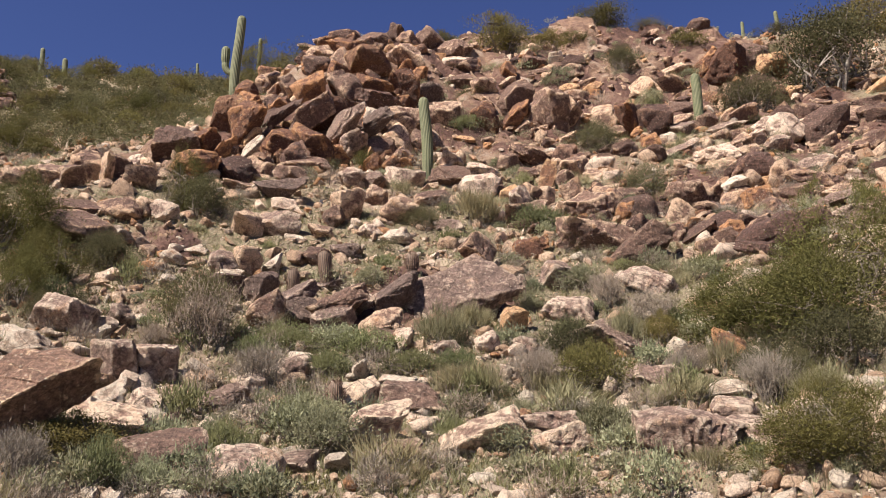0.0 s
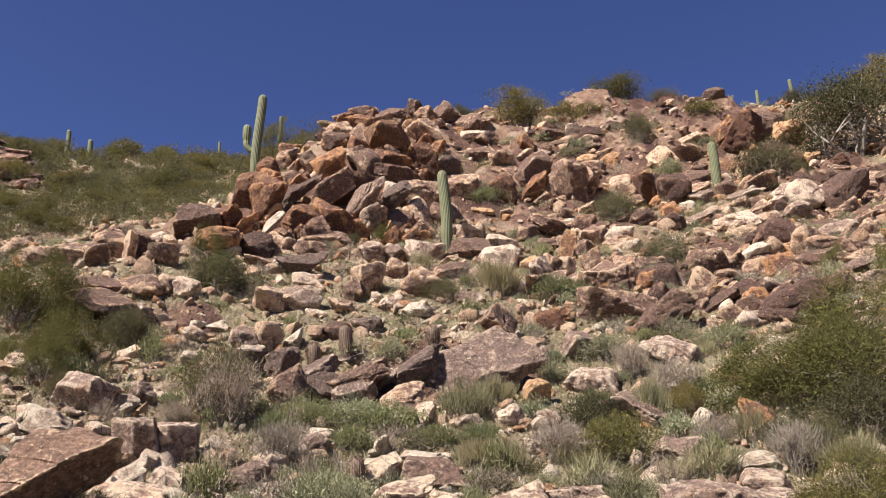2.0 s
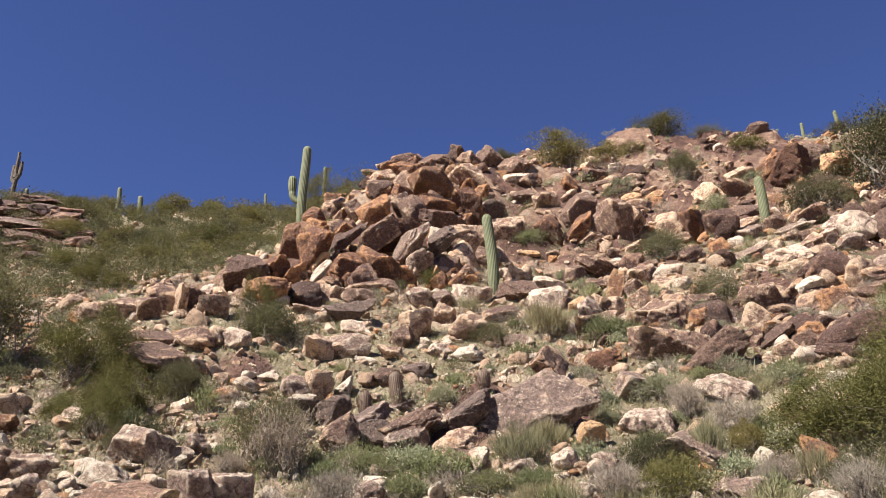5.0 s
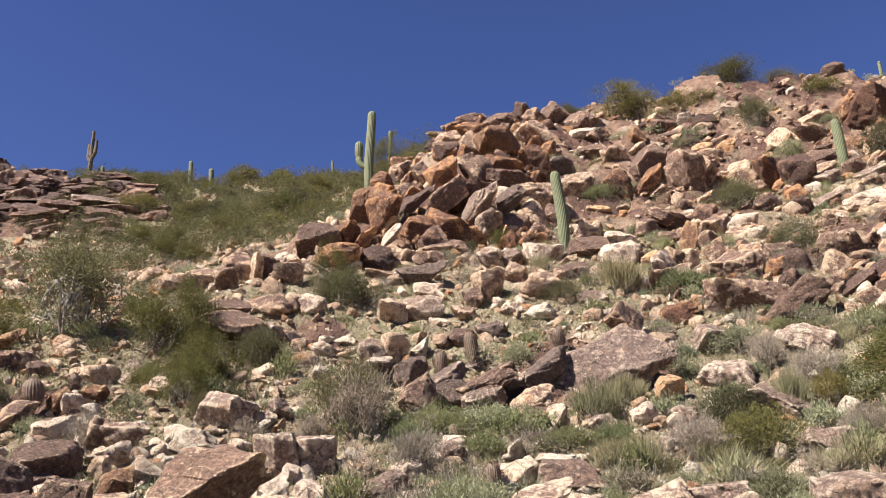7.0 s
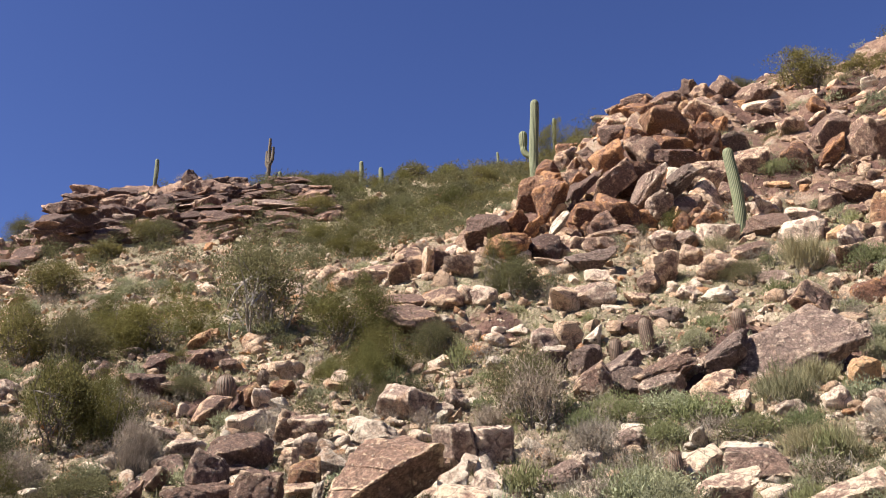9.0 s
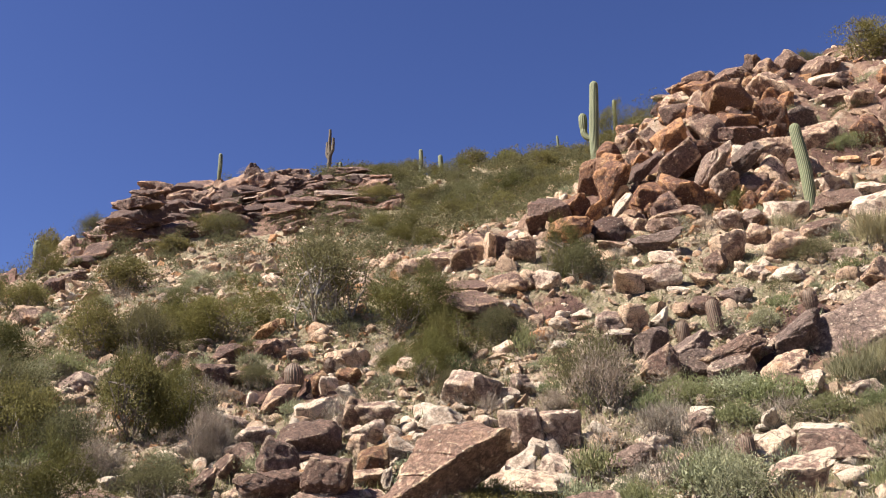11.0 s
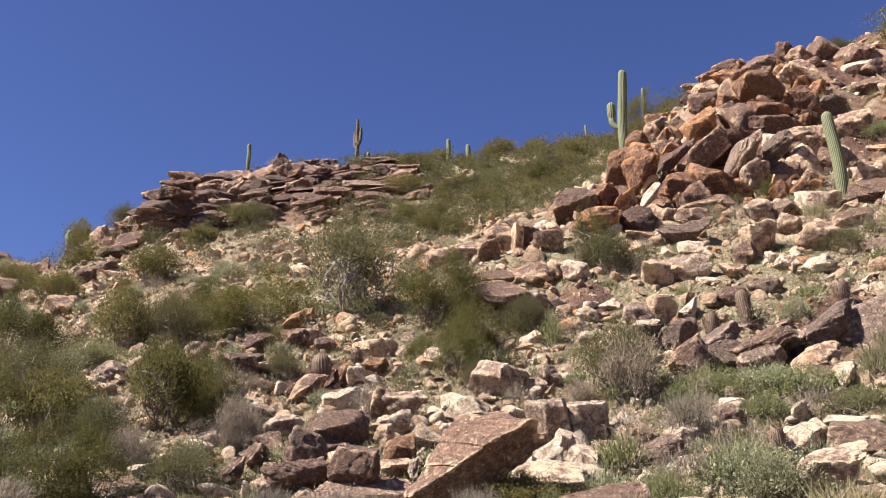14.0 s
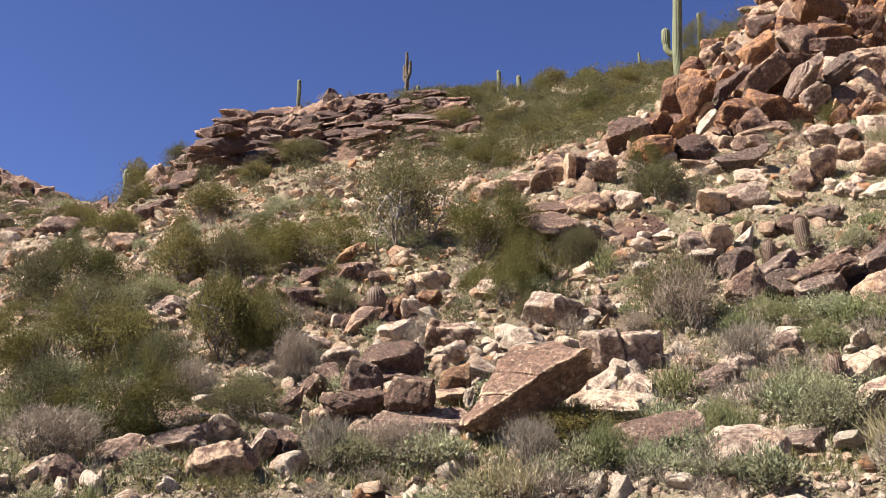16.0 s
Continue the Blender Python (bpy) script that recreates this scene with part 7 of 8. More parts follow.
shrub(-2.58, 30.15, 1.32, 0.95, "palo")
shrub(0.87, 34.18, 1.52, 0.85, "green")
shrub(-7.18, 23.70, 1.53, 1.85, "palo")
shrub(-6.26, 23.53, 2.09, 1.56, "dark")
shrub(-9.57, 20.05, 2.66, 2.17, "palo")
shrub(-8.14, 18.75, 1.94, 1.30, "palo")
shrub(-7.51, 20.00, 1.49, 1.01, "dark")
shrub(-8.56, 17.88, 1.69, 0.96, "palo")
shrub(-4.50, 16.51, 1.87, 1.66, "dark")
shrub(-4.20, 16.31, 1.29, 1.30, "grey")
shrub(-7.27, 16.47, 0.84, 0.74, "dark")
shrub(-6.26, 16.95, 0.66, 0.47, "dark")
shrub(-2.99, 17.06, 1.28, 0.64, "green")
shrub(-1.85, 16.59, 1.60, 0.72, "brittle")
shrub(-0.08, 16.83, 1.00, 0.85, "straw")
shrub(0.56, 17.85, 0.87, 0.56, "straw")
shrub(0.24, 15.74, 0.80, 0.49, "green")
shrub(0.22, 14.63, 0.98, 0.53, "straw")
shrub(-1.61, 19.74, 1.01, 0.62, "brittle")
shrub(-1.31, 20.77, 0.75, 0.49, "green")
shrub(1.88, 19.91, 0.87, 0.50, "brittle")
shrub(1.89, 19.00, 0.83, 0.38, "brittle")
shrub(2.22, 16.15, 1.40, 0.94, "dark")
shrub(1.47, 14.92, 0.82, 0.77, "grey")
shrub(2.31, 14.36, 1.32, 1.06, "olive")
shrub(3.34, 18.65, 0.93, 0.85, "grey")
shrub(3.91, 17.48, 1.23, 0.81, "grey")
shrub(3.89, 16.61, 0.91, 0.80, "olive")
shrub(6.00, 20.67, 1.14, 0.51, "brittle")
shrub(4.46, 21.19, 1.46, 0.41, "brittle")
shrub(2.96, 19.75, 1.18, 0.77, "brittle")
shrub(5.85, 16.34, 2.60, 1.62, "palo")
shrub(7.49, 16.67, 3.27, 2.60, "palo")
shrub(6.28, 15.64, 3.51, 1.70, "palo")
shrub(6.07, 14.35, 1.94, 1.19, "dark")
shrub(4.73, 13.70, 0.76, 0.89, "grey")
shrub(4.74, 14.19, 0.82, 0.72, "dark")
shrub(5.19, 13.87, 0.83, 0.83, "dark")
shrub(5.35, 13.21, 1.03, 0.58, "straw")
shrub(4.35, 10.87, 1.91, 1.11, "palo")
shrub(4.64, 11.38, 1.20, 0.88, "dark")
shrub(-4.43, 11.24, 1.65, 0.66, "olive")
shrub(3.85, 15.13, 0.68, 0.50, "grey")
shrub(2.37, 12.52, 0.66, 0.41, "brittle")
shrub(2.25, 12.87, 0.98, 0.59, "brittle")
shrub(-1.91, 13.17, 1.29, 0.69, "brittle")
shrub(-1.55, 12.23, 1.19, 0.70, "brittle")
shrub(-2.80, 12.19, 0.75, 0.56, "green")
shrub(-0.97, 12.56, 0.55, 0.38, "green")
shrub(0.71, 12.31, 0.93, 0.47, "brittle")
shrub(0.10, 12.63, 0.64, 0.48, "green")
shrub(-2.96, 14.78, 1.03, 0.88, "grey")
shrub(-1.98, 14.76, 0.45, 0.57, "grey")
shrub(1.55, 14.90, 0.45, 0.37, "straw")
shrub(2.97, 18.49, 0.82, 0.35, "brittle")
shrub(3.23, 16.39, 0.72, 0.75, "straw")
shrub(2.56, 23.87, 1.61, 0.93, "green")
shrub(0.93, 24.35, 1.36, 0.94, "straw")
shrub(-5.18, 16.42, 0.87, 0.56, "grey")
shrub(-1.78, 15.85, 0.52, 0.42, "brittle")
shrub(0.69, 14.53, 0.45, 0.52, "straw")
shrub(1.80, 13.84, 0.53, 0.28, "brittle")
shrub(-3.78, 14.06, 0.47, 0.29, "grey")
shrub(4.43, 14.93, 0.60, 0.53, "straw")
shrub(3.19, 14.02, 0.73, 0.39, "straw")
shrub(-3.18, 18.98, 0.73, 0.51, "grey")
shrub(-2.74, 16.81, 1.41, 0.58, "green")
shrub(-1.43, 16.45, 1.48, 0.67, "green")
shrub(-2.04, 15.81, 1.19, 0.56, "green")
shrub(-0.51, 15.71, 1.17, 0.55, "green")
shrub(-3.37, 16.40, 0.89, 0.55, "green")
shrub(-12.51, 20.21, 3.38, 3.14, "ironwood")
shrub(-14.50, 18.89, 3.05, 2.01, "palo")
shrub(-16.02, 19.25, 1.90, 1.50, "palo")
shrub(-23.30, 24.54, 2.64, 1.71, "olive")
shrub(-31.87, 36.80, 2.22, 1.34, "olive")
shrub(-34.35, 43.79, 3.40, 2.21, "dark")
shrub(-39.96, 57.15, 1.91, 1.18, "dark")
shrub(-36.78, 59.34, 2.69, 1.42, "dark")
shrub(-45.77, 80.29, 5.65, 1.89, "palo")
shrub(-40.98, 81.43, 4.25, 1.93, "dark")
shrub(-49.59, 48.40, 3.12, 2.34, "dark")
shrub(-38.78, 34.19, 2.74, 2.22, "palo")
shrub(-25.42, 22.08, 2.42, 1.36, "olive")
shrub(-30.30, 24.29, 2.14, 1.32, "olive")
shrub(-16.45, 16.38, 1.79, 1.88, "olive")
shrub(-15.39, 16.98, 1.75, 1.53, "dark")
shrub(-15.99, 17.62, 1.64, 1.43, "olive")
shrub(-18.03, 14.80, 2.31, 1.79, "palo")
shrub(-17.68, 13.23, 1.68, 1.57, "dark")
shrub(-13.88, 11.79, 2.15, 1.38, "ironwood")
shrub(-15.25, 14.46, 1.44, 0.69, "green")
shrub(-11.06, 12.13, 1.62, 1.70, "olive")
shrub(-10.43, 12.60, 1.23, 1.37, "palo")
shrub(-10.80, 13.34, 0.77, 0.65, "dark")
shrub(-9.93, 19.85, 2.64, 1.79, "palo")
shrub(-8.00, 17.10, 1.53, 1.34, "palo")
shrub(-7.50, 19.92, 1.24, 1.12, "dark")
shrub(-6.75, 19.47, 0.74, 0.78, "green")
shrub(-12.35, 9.66, 1.84, 1.43, "palo")
shrub(-11.76, 10.39, 1.60, 1.40, "olive")
shrub(-10.88, 10.56, 1.17, 1.13, "dark")
shrub(-9.57, 8.98, 1.68, 1.16, "palo")
shrub(-10.70, 8.45, 1.36, 1.05, "dark")
shrub(-9.50, 7.63, 1.18, 0.69, "grey")
shrub(-8.93, 10.30, 1.32, 0.72, "dark")
shrub(-10.21, 10.46, 0.91, 0.68, "grey")
shrub(-9.34, 11.85, 0.73, 0.89, "grey")
shrub(-11.30, 15.06, 0.79, 0.40, "grey")
shrub(-11.27, 15.77, 0.98, 0.67, "dark")
shrub(-8.53, 14.47, 0.60, 0.63, "grey")
shrub(-6.92, 16.24, 0.74, 0.55, "grey")
shrub(-6.20, 15.97, 0.61, 0.53, "grey")
shrub(-6.92, 9.53, 0.79, 0.74, "grey")
shrub(-6.26, 10.06, 1.16, 0.61, "grey")
shrub(-6.62, 9.55, 0.90, 0.58, "brittle")
shrub(-5.71, 10.44, 0.56, 0.42, "brittle")
shrub(-4.65, 10.39, 0.76, 0.71, "grey")
shrub(-4.83, 11.76, 0.83, 0.40, "green")
shrub(-3.85, 10.66, 0.68, 0.68, "green")
shrub(-3.42, 10.85, 0.67, 0.50, "brittle")
shrub(-2.57, 10.90, 0.93, 0.35, "brittle")
shrub(-19.12, 40.35, 3.39, 2.06, "palo")
shrub(-2.41, 48.94, 1.52, 0.68, "dark")
shrub(0.24, 52.00, 1.97, 0.93, "palo")
shrub(-42.56, 60.53, 1.77, 1.28, "dark")
shrub(-39.35, 62.67, 1.97, 0.98, "dark")
shrub(-36.43, 64.41, 2.95, 1.38, "palo")
shrub(-35.16, 65.11, 2.46, 1.28, "dark")
shrub(-33.44, 66.01, 2.46, 1.96, "dark")
shrub(-31.70, 66.87, 2.46, 1.48, "palo")
shrub(-53.08, 51.56, 2.19, 1.33, "dark")
shrub(-44.48, 59.14, 0.98, 1.07, "grey")
shrub(-58.88, 52.67, 3.49, 3.19, "olive")
shrub(-0.29, 53.00, 1.46, 0.73, "olive")
shrub(1.64, 16.60, 0.61, 0.41, "grey")
shrub(14.20, 36.13, 1.52, 1.02, "dark")
shrub(3.41, 22.57, 0.86, 0.93, "dark")
shrub(1.82, 19.19, 0.71, 0.59, "brittle")
shrub(5.74, 41.20, 1.67, 0.98, "brittle")
shrub(1.10, 41.10, 1.65, 0.83, "dark")
shrub(2.14, 16.52, 0.92, 0.51, "dark")
shrub(4.10, 15.34, 0.87, 0.48, "grey")
shrub(6.68, 26.78, 0.88, 0.40, "straw")
shrub(9.28, 38.04, 1.65, 1.12, "brittle")
shrub(7.52, 44.71, 0.92, 0.63, "dark")
shrub(4.19, 42.10, 1.51, 0.99, "brittle")
shrub(15.09, 39.70, 1.13, 0.77, "brittle")
shrub(5.21, 40.94, 1.72, 0.80, "brittle")
shrub(2.60, 42.53, 1.24, 0.58, "brittle")
shrub(13.48, 43.06, 1.33, 0.81, "brittle")
shrub(9.09, 37.43, 1.43, 0.82, "green")
shrub(9.99, 45.42, 1.73, 0.84, "green")
shrub(4.99, 31.11, 0.91, 0.58, "grey")
shrub(13.59, 37.50, 0.89, 0.62, "green")
shrub(11.42, 41.81, 1.68, 0.92, "straw")
shrub(5.86, 41.12, 0.87, 0.40, "brittle")
shrub(6.20, 32.74, 0.88, 0.54, "brittle")
shrub(14.78, 36.16, 1.28, 0.65, "brittle")
shrub(4.95, 22.85, 0.84, 0.44, "grey")
shrub(14.10, 36.82, 1.28, 0.72, "green")
shrub(11.17, 47.00, 1.59, 1.11, "grey")
shrub(5.88, 22.79, 0.59, 0.30, "brittle")
shrub(7.03, 26.66, 0.66, 0.43, "grey")
shrub(9.03, 48.19, 0.95, 0.66, "brittle")
shrub(9.51, 26.55, 0.77, 0.39, "dark")
shrub(16.69, 37.40, 0.80, 0.47, "grey")
shrub(13.05, 42.83, 1.43, 0.92, "dark")
shrub(14.19, 33.37, 0.84, 0.40, "brittle")
shrub(1.82, 27.99, 0.66, 0.33, "dark")
shrub(9.64, 22.06, 0.60, 0.39, "grey")
shrub(4.64, 44.39, 0.99, 0.61, "straw")
shrub(4.53, 28.71, 0.90, 0.42, "straw")
shrub(17.96, 45.37, 1.03, 0.72, "straw")
shrub(12.52, 42.84, 1.08, 0.58, "brittle")
shrub(8.51, 26.87, 0.73, 0.47, "grey")
shrub(17.69, 42.16, 1.24, 0.84, "grey")
shrub(13.76, 42.53, 0.90, 0.56, "brittle")
shrub(11.05, 25.83, 0.79, 0.36, "grey")
shrub(4.08, 28.06, 0.94, 0.53, "brittle")
shrub(-9.46, 46.04, 3.28, 3.13, "palo")
shrub(-9.01, 48.16, 2.76, 2.30, "olive")
shrub(-12.04, 46.46, 2.87, 1.59, "palo")
shrub(-11.47, 50.72, 2.77, 2.08, "olive")
shrub(-14.10, 47.97, 2.99, 1.46, "olive")
shrub(-40.36, 83.02, 2.91, 1.98, "olive")
shrub(-16.02, 53.07, 1.33, 0.87, "olive")
shrub(-18.58, 46.77, 2.03, 1.40, "olive")
shrub(-18.75, 61.69, 3.29, 2.12, "olive")
shrub(-33.22, 63.48, 3.35, 2.24, "palo")
shrub(-30.75, 62.40, 1.89, 1.37, "ironwood")
shrub(-25.51, 52.58, 2.66, 1.50, "palo")
shrub(-34.27, 86.25, 4.00, 2.49, "olive")
shrub(-20.24, 48.37, 2.53, 1.86, "palo")
shrub(-18.30, 52.70, 3.25, 2.28, "palo")
shrub(-19.91, 47.42, 2.83, 1.66, "olive")
shrub(-21.29, 68.93, 1.75, 1.11, "palo")
shrub(-21.42, 56.65, 1.92, 1.01, "palo")
shrub(-18.33, 56.84, 2.02, 1.46, "palo")
shrub(-16.12, 49.64, 2.03, 1.37, "palo")
shrub(-26.70, 63.84, 2.23, 1.60, "ironwood")
shrub(-21.58, 51.77, 1.67, 1.10, "olive")
shrub(-28.10, 59.05, 1.88, 1.35, "olive")
shrub(-16.19, 46.27, 1.82, 1.07, "palo")
shrub(-27.90, 79.28, 3.83, 2.11, "palo")
shrub(-34.54, 65.79, 2.58, 1.34, "olive")
shrub(-24.33, 55.82, 2.64, 1.69, "ironwood")
shrub(-32.30, 76.68, 4.28, 2.38, "palo")
shrub(-18.48, 55.63, 2.84, 1.90, "ironwood")
shrub(-26.99, 59.28, 2.52, 1.76, "olive")
shrub(-18.17, 59.16, 2.11, 1.28, "olive")
shrub(-17.74, 49.08, 2.39, 1.61, "olive")
shrub(-18.54, 46.58, 1.88, 1.30, "palo")
shrub(-23.57, 70.77, 3.51, 1.97, "ironwood")
shrub(-23.49, 56.90, 3.11, 1.70, "ironwood")
shrub(-27.25, 59.22, 2.26, 1.18, "ironwood")
shrub(-24.61, 47.00, 3.38, 1.84, "palo")
shrub(-28.93, 54.12, 3.47, 1.99, "olive")
shrub(-21.59, 52.48, 3.08, 2.01, "ironwood")
shrub(-41.82, 31.00, 1.50, 0.74, "olive")
shrub(-23.64, 19.01, 0.84, 0.51, "grey")
shrub(-13.91, 14.83, 0.75, 0.44, "olive")
shrub(-12.87, 15.44, 0.55, 0.37, "dark")
shrub(-20.66, 20.36, 0.72, 0.44, "olive")
shrub(-24.17, 19.49, 0.63, 0.33, "green")
shrub(-13.92, 14.71, 0.68, 0.41, "green")
shrub(-18.60, 23.41, 0.94, 0.47, "green")
shrub(-13.82, 19.98, 0.45, 0.28, "brittle")
shrub(-42.65, 30.63, 1.58, 1.09, "dark")
shrub(-13.08, 14.85, 0.85, 0.54, "olive")
shrub(-12.83, 15.47, 0.61, 0.38, "dark")
shrub(-19.27, 23.95, 0.59, 0.34, "olive")
shrub(-21.89, 22.16, 0.89, 0.62, "brittle")
shrub(-15.97, 13.81, 0.40, 0.26, "grey")
shrub(-14.98, 18.51, 0.48, 0.31, "olive")
shrub(-12.86, 15.15, 0.72, 0.41, "brittle")
shrub(-12.98, 17.86, 0.83, 0.51, "olive")
shrub(-29.54, 23.16, 0.77, 0.47, "olive")
shrub(-16.82, 14.17, 0.77, 0.42, "olive")
shrub(-41.67, 31.81, 1.96, 1.35, "grey")
shrub(-18.95, 16.21, 0.48, 0.24, "brittle")
shrub(-13.52, 16.97, 0.49, 0.24, "grey")
shrub(-15.05, 18.93, 0.82, 0.49, "olive")
shrub(-13.16, 16.57, 0.84, 0.40, "green")
shrub(-22.33, 17.42, 0.72, 0.33, "grey")
shrub(-17.29, 24.81, 0.68, 0.46, "olive")
shrub(-17.87, 14.08, 0.64, 0.32, "dark")
shrub(-16.91, 20.73, 0.57, 0.32, "green")
shrub(-18.65, 13.48, 0.63, 0.31, "dark")
shrub(-13.71, 15.12, 0.46, 0.24, "grey")
shrub(-13.74, 15.03, 0.60, 0.38, "grey")
shrub(-12.44, 17.22, 0.79, 0.52, "brittle")
shrub(-40.16, 31.34, 1.86, 1.25, "brittle")
shrub(-15.25, 14.44, 0.53, 0.25, "dark")
shrub(-12.83, 14.75, 0.90, 0.44, "dark")
shrub(-17.70, 15.54, 0.71, 0.38, "olive")
shrub(-14.66, 15.61, 0.43, 0.23, "brittle")
shrub(-15.71, 16.75, 0.47, 0.22, "olive")
shrub(-14.95, 20.30, 0.68, 0.46, "green")
shrub(-11.41, 15.69, 0.47, 0.28, "green")
shrub(-12.67, 17.18, 0.56, 0.33, "dark")
shrub(-18.24, 16.86, 0.55, 0.25, "brittle")
shrub(-11.99, 16.42, 0.63, 0.32, "olive")
shrub(-19.65, 21.89, 0.58, 0.39, "grey")
shrub(-34.80, 43.53, 3.22, 2.15, "olive")
shrub(-32.17, 37.13, 2.20, 1.13, "olive")
shrub(-9.28, 11.83, 0.72, 0.71, "grey")
shrub(-19.07, 39.26, 3.39, 1.48, "palo")
shrub(-11.56, 16.16, 0.73, 0.49, "dark")
shrub(-12.04, 13.55, 0.88, 0.44, "green")


# ---- loose stones, grass and distant growth ----
def scatter(rng, n, lo, hi, a0=-58.0, a1=31.0):
    a = np.radians(rng.uniform(a0, a1, n))
    d = np.exp(rng.uniform(math.log(lo), math.log(hi), n))
    return d * np.sin(a), d * np.cos(a), d


def stone_bases(rng, n, cuts=0):
    out = []
    for k in range(n):
        bm = hull((hull_points(rng, "block") if cuts else hull_points(rng, "block")[:11]) * np.array([0.5, 0.42, 0.34]))
        if cuts:
            bmesh.ops.subdivide_edges(bm, edges=bm.edges, cuts=cuts, use_grid_fill=True)
            bmesh.ops.smooth_vert(bm, verts=bm.verts, factor=0.5, use_axis_x=True, use_axis_y=True, use_axis_z=True)
        bmesh.ops.triangulate(bm, faces=bm.faces)
        bm.verts.index_update()
        co = np.array([v.co[:] for v in bm.verts])
        if cuts:
            co = co * (1 + 0.34 * (noise3(co * 3.5 + 7.0 * k, 8) - 0.5) + 0.16 * (noise3(co * 8 + 7.0 * k, 9) - 0.5))[:, None]
        out.append((co, np.array([[v.index for v in f.verts] for f in bm.faces])))
        bm.free()
    return out


def turn_matrices(rng, n, tip=0.5):
    e = np.stack([rng.normal(size=n) * tip, rng.normal(size=n) * tip, rng.uniform(0, 2 * np.pi, n)], -1)
    c, s = np.cos(e), np.sin(e)
    rx, ry, rz = (np.tile(np.eye(3), (n, 1, 1)) for _ in range(3))
    rx[:, 1, 1], rx[:, 1, 2], rx[:, 2, 1], rx[:, 2, 2] = c[:, 0], -s[:, 0], s[:, 0], c[:, 0]
    ry[:, 0, 0], ry[:, 0, 2], ry[:, 2, 0], ry[:, 2, 2] = c[:, 1], s[:, 1], -s[:, 1], c[:, 1]
    rz[:, 0, 0], rz[:, 0, 1], rz[:, 1, 0], rz[:, 1, 1] = c[:, 2], -s[:, 2], s[:, 2], c[:, 2]
    return rz @ ry @ rx


def rubble(name, label, seed, n, lo, hi, small, large, a0=-58.0, a1=31.0, shares=(0.18, 0.31, 0.29, 0.13, 0.05, 0.04), clear=0.0, cuts=0, grow=2.2, single=0):
    rng = np.random.default_rng(seed)
    x, y, d = scatter(rng, n, lo, hi, a0, a1)
    dense = fbm(x / 5.0, y / 5.0, 3, 77) + 0.5
    keep = rng.uniform(0, 1, n) < np.clip((dense - clear) * 2.2, 0.1, 1)
    keep &= rng.uniform(0, 1, n) > bedrock(x, y) * 0.55
    x, y, d = x[keep], y[keep], d[keep]
    n = len(x)
    size = small * (large / small) ** (rng.uniform(0, 1, n) ** 2.2) * np.clip(d / 18, 0.75, grow)
    z = ground_z(x, y) + size * rng.uniform(-0.02, 0.16, n)
    turn = turn_matrices(rng, n)
    squash = rng.uniform(0.6, 1.25, (n, 3))
    bases = stone_bases(rng, 14, cuts)
    tone = rng.choice(6, n, p=shares)
    pale = (d < 17.5) & (rng.uniform(0, 1, n) < 0.6)
    tone = np.where(pale, rng.choice(6, n, p=(0.05, 0.16, 0.40, 0.35, 0.03, 0.01)), tone)
    upper = ((d > 25) | ((d > 18.5) & (x < -0.27 * y))) & (rng.uniform(0, 1, n) < 0.82)
    tone = np.where(upper, rng.choice(6, n, p=(0.40, 0.33, 0.08, 0.02, 0.10, 0.07)), tone)
    heap, slots = Heap(), []
    alone = np.zeros(n, bool)
    alone[np.argsort(d)[:single]] = True
    shared = {}
    for k in np.nonzero(alone)[0]:
        # the nearest stones are things of their own
        b, tint = int(k % len(bases)), "vmtcrg"[tone[k]]
        if (b, tint) not in shared:
            shared[b, tint] = mesh_of("loose_rock", *bases[b], ROCK[tint], True, 48)
        ob = new("loose_rock", shared[b, tint])
        ob.matrix_world = Matrix.Translation((x[k], y[k], z[k])) @ Matrix(turn[k].tolist()).to_4x4() @ Matrix.Diagonal((*(squash[k] * size[k]), 1))
        tagged(ob, f"{TONE_WORDS[tint]} loose rock on the gravelly slope", "rock", "loose rocks on the slope")
    for b, (v, t) in enumerate(bases):
        idx = np.arange(b, n, len(bases))
        idx = idx[~alone[idx]]
        w = np.einsum("nij,nkj->nki", turn[idx], v[None] * (squash * size[:, None])[idx][:, None]) + np.stack([x, y, z], -1)[idx][:, None]
        heap.add(w.reshape(-1, 3), (t[None] + (np.arange(len(idx)) * len(v))[:, None, None]).reshape(-1, 3))
        slots.append(np.repeat(tone[idx], len(t)))
    me = heap.mesh(name, [ROCK_BITS[k] for k in "vmtcrg"], cuts > 0, 48 if cuts else None)
    me.polygons.foreach_set("material_index", np.concatenate(slots).astype(np.int32))
    return tagged(new(name, me), label, "rubble", kind="stuff")


rubble("small_stones", "scattered small tan and brown stones over the slope", 5, 21000, 9.5, 46, 0.05, 0.17, grow=1.6)
rubble("fist_stones", "tan, cream and brown stones covering the slope", 7, 15000, 10, 54, 0.10, 0.34, clear=0.05, grow=1.7)
rubble("loose_rocks", "angular tan, cream and brown rocks strewn over the slope", 6, 5200, 10.5, 56, 0.20, 0.62, clear=0.1, cuts=1, grow=1.5, single=300)
rubble("far_rocks", "brown rocks scattered over the distant slopes", 8, 5200, 38, 105, 0.12, 0.45, shares=(0.42, 0.32, 0.10, 0.03, 0.07, 0.06))


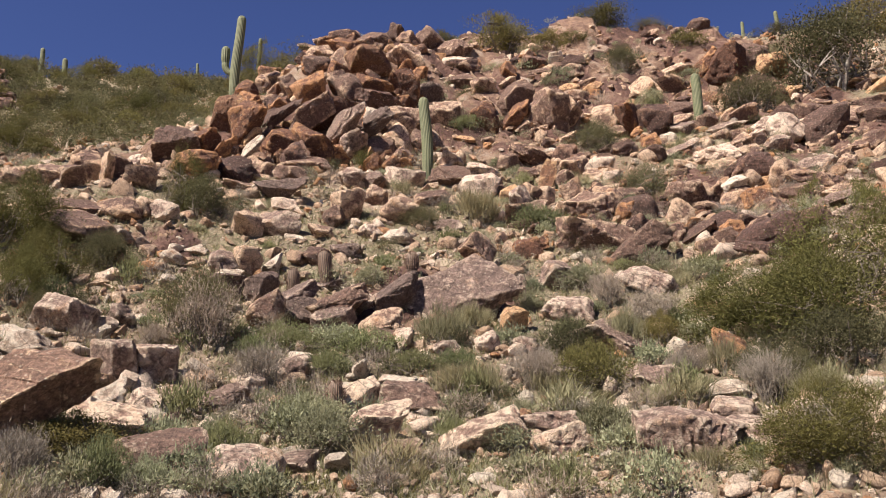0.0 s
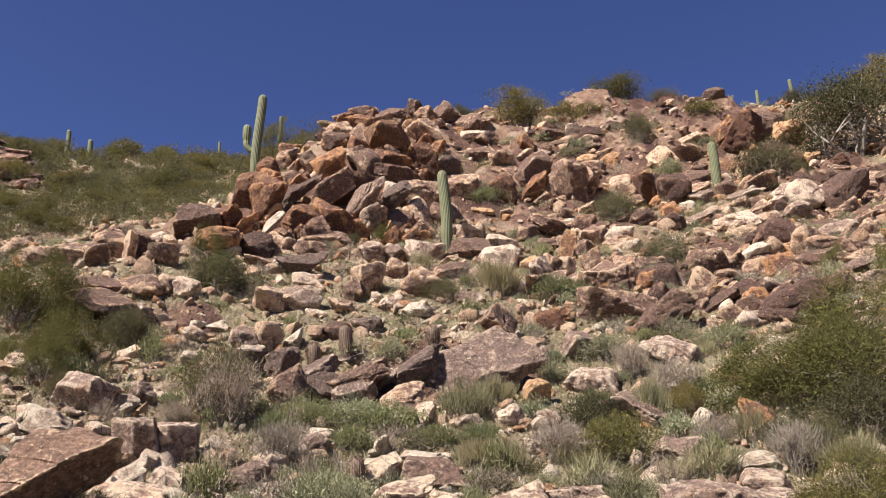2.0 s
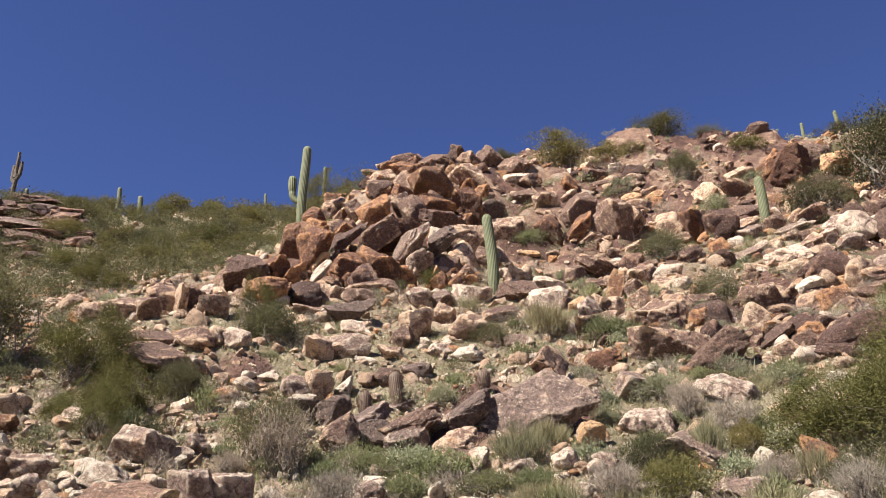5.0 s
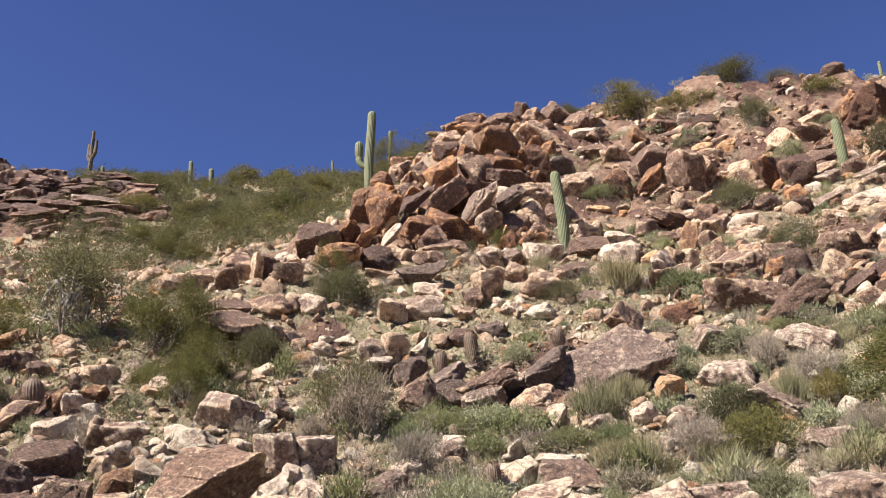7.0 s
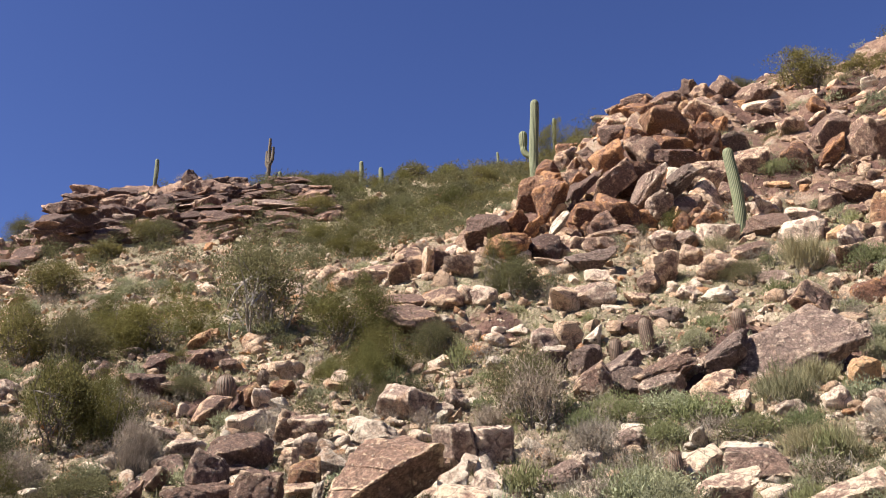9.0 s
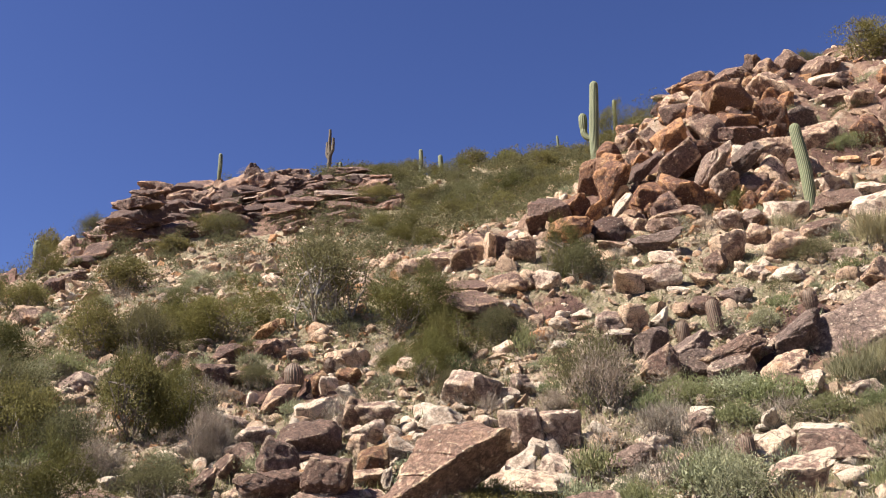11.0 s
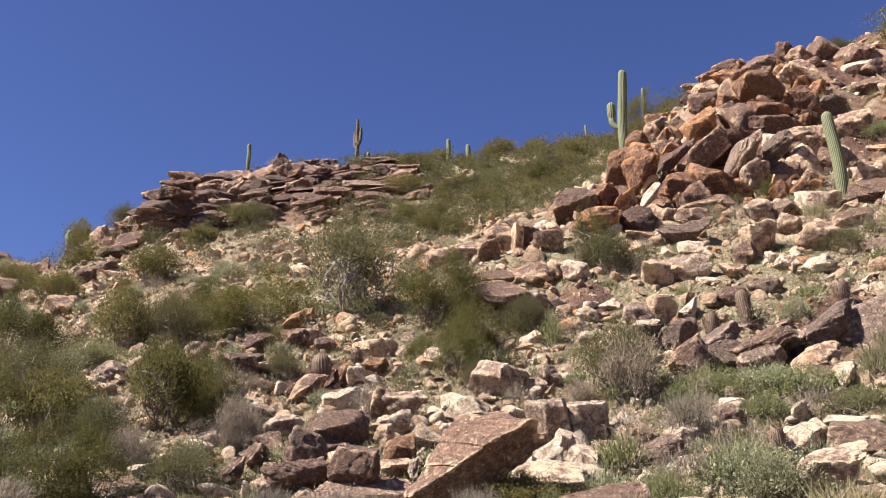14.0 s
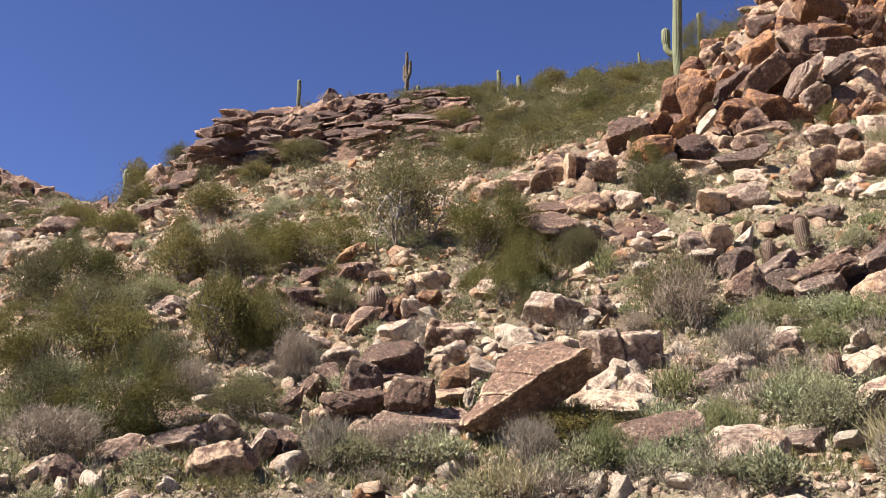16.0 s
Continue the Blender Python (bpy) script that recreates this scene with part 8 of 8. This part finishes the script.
def grass(name, label, mat, seed, n, lo, hi, tall, per, patch):
    rng = np.random.default_rng(seed)
    x, y, d = scatter(rng, n, lo, hi)
    keep = rng.uniform(0, 1, n) < np.clip((fbm(x / 4.0, y / 4.0, 3, patch) + 0.42) * 1.5, 0.02, 1) * (0.25 + growth(x, y)) * (1 - 0.75 * bedrock(x, y))
    x, y = x[keep], y[keep]
    n = len(x)
    k = np.repeat(np.arange(n), per)
    bx, by = x[k] + rng.normal(size=len(k)) * 0.09, y[k] + rng.normal(size=len(k)) * 0.09
    base = np.stack([bx, by, ground_z(bx, by) - 0.01], -1)
    way = unit(rng.normal(size=(len(k), 3)) * 0.5 + np.array([0, 0, 1.0]))
    size = rng.uniform(0.5, 1.4, n)[k] * rng.uniform(0.5, 1.2, len(k))
    v, t = blades(rng, base, way, tall * size, 0.003 + 0.004 * size)
    return tagged(new(name, mesh_of(name, v, t, mat)), label, "grass", kind="stuff")


grass("low_grass", "sparse low green grass and herbs between the stones", LEAF["grass"], 21, 15000, 11.5, 48, 0.15, 16, 31)
grass("dry_grass", "sparse dry straw-coloured grass between the stones", LEAF["straw"], 22, 6500, 11.5, 45, 0.20, 14, 55)
grass("grey_tufts", "low grey-green leafy tufts between the stones", LEAF["brittle"], 23, 9000, 11.5, 46, 0.16, 18, 91)


def far_growth(name, label, mat, seed, n, a0, a1, lo, hi, wide, leaf):
    """Many distant bushes, each of uneven clumps of leaves."""
    rng = np.random.default_rng(seed)
    x, y, d = scatter(rng, n, lo, hi, a0, a1)
    z = ground_z(x, y)
    size = wide * rng.uniform(0.5, 1.3, n)
    per = 280
    k = np.repeat(np.arange(n), per)
    clump = unit(rng.normal(size=(n, 9, 3))) * rng.uniform(0.1, 1.0, (n, 9, 1)) * np.array([0.36, 0.36, 0.22]) + np.array([0, 0, 0.26])
    base = clump[k, rng.integers(0, 9, len(k))] + unit(rng.normal(size=(len(k), 3))) * rng.uniform(0.3, 1, (len(k), 1)) ** 0.5 * np.array([0.16, 0.16, 0.12])
    base[:, 2] = np.abs(base[:, 2])
    way = unit(base * np.array([1, 1, 0.6]) + np.array([0, 0, 0.25]) + rng.normal(size=base.shape) * 0.8)
    p = base * size[k][:, None] + np.stack([x, y, z], -1)[k]
    leaf = leaf * np.clip(d / 95, 0.4, 1.1)[k]
    v, t = blades(rng, p, way, leaf * rng.uniform(0.6, 1.4, len(k)), leaf * 0.30 * rng.uniform(0.7, 1.4, len(k)))
    return tagged(new(name, mesh_of(name, v, t, mat)), label, "desert scrub", kind="stuff")

far_growth("hill_scrub", "olive green scrub covering the far hillside", LEAF["scrub"], 41, 200, -33, -9, 42, 115, 3.2, 0.18)
far_growth("hill_brush", "grey-green brush covering the far hillside", LEAF["ironwood"], 42, 330, -60, -9, 38, 112, 2.6, 0.15)
far_growth("hill_thicket", "dark green thicket on the far hillside", LEAF["dark"], 44, 330, -33, -9, 42, 115, 2.6, 0.16)
far_growth("ridge_brush", "sparse dry brush on the upper slope", LEAF["brittle"], 43, 300, -12, 32, 28, 70, 1.0, 0.09)


def undergrowth(seed, n, lo=10.5, hi=48.0, a0=-58.0, a1=31.0):
    """Small bushes between the rocks."""
    rng = np.random.default_rng(seed)
    x, y, d = scatter(rng, n, lo, hi, a0, a1)
    green = fbm(x / 5, y / 5, 3, 14)
    free = bedrock(x, y) < 0.85
    for bx, by, bw in STANDING:
        free &= np.hypot(x - bx * 0.985, y - by * 0.985) > 0.45 * bw + 0.1
    for px, py, g, ok in zip(x, y, green, free):
        kind = str(rng.choice(["brittle", "grey", "straw", "green", "dark"], p=[0.40, 0.28, 0.02, 0.18, 0.12] if g > 0 else [0.38, 0.44, 0.04, 0.06, 0.08]))
        w = float(rng.uniform(0.4, 0.95))
        if ok:
            shrub(float(px), float(py), w, w * float(rng.uniform(0.5, 0.8)), kind, small=True)


undergrowth(77, 880)
undergrowth(78, 230, 20, 50, -4, 28)
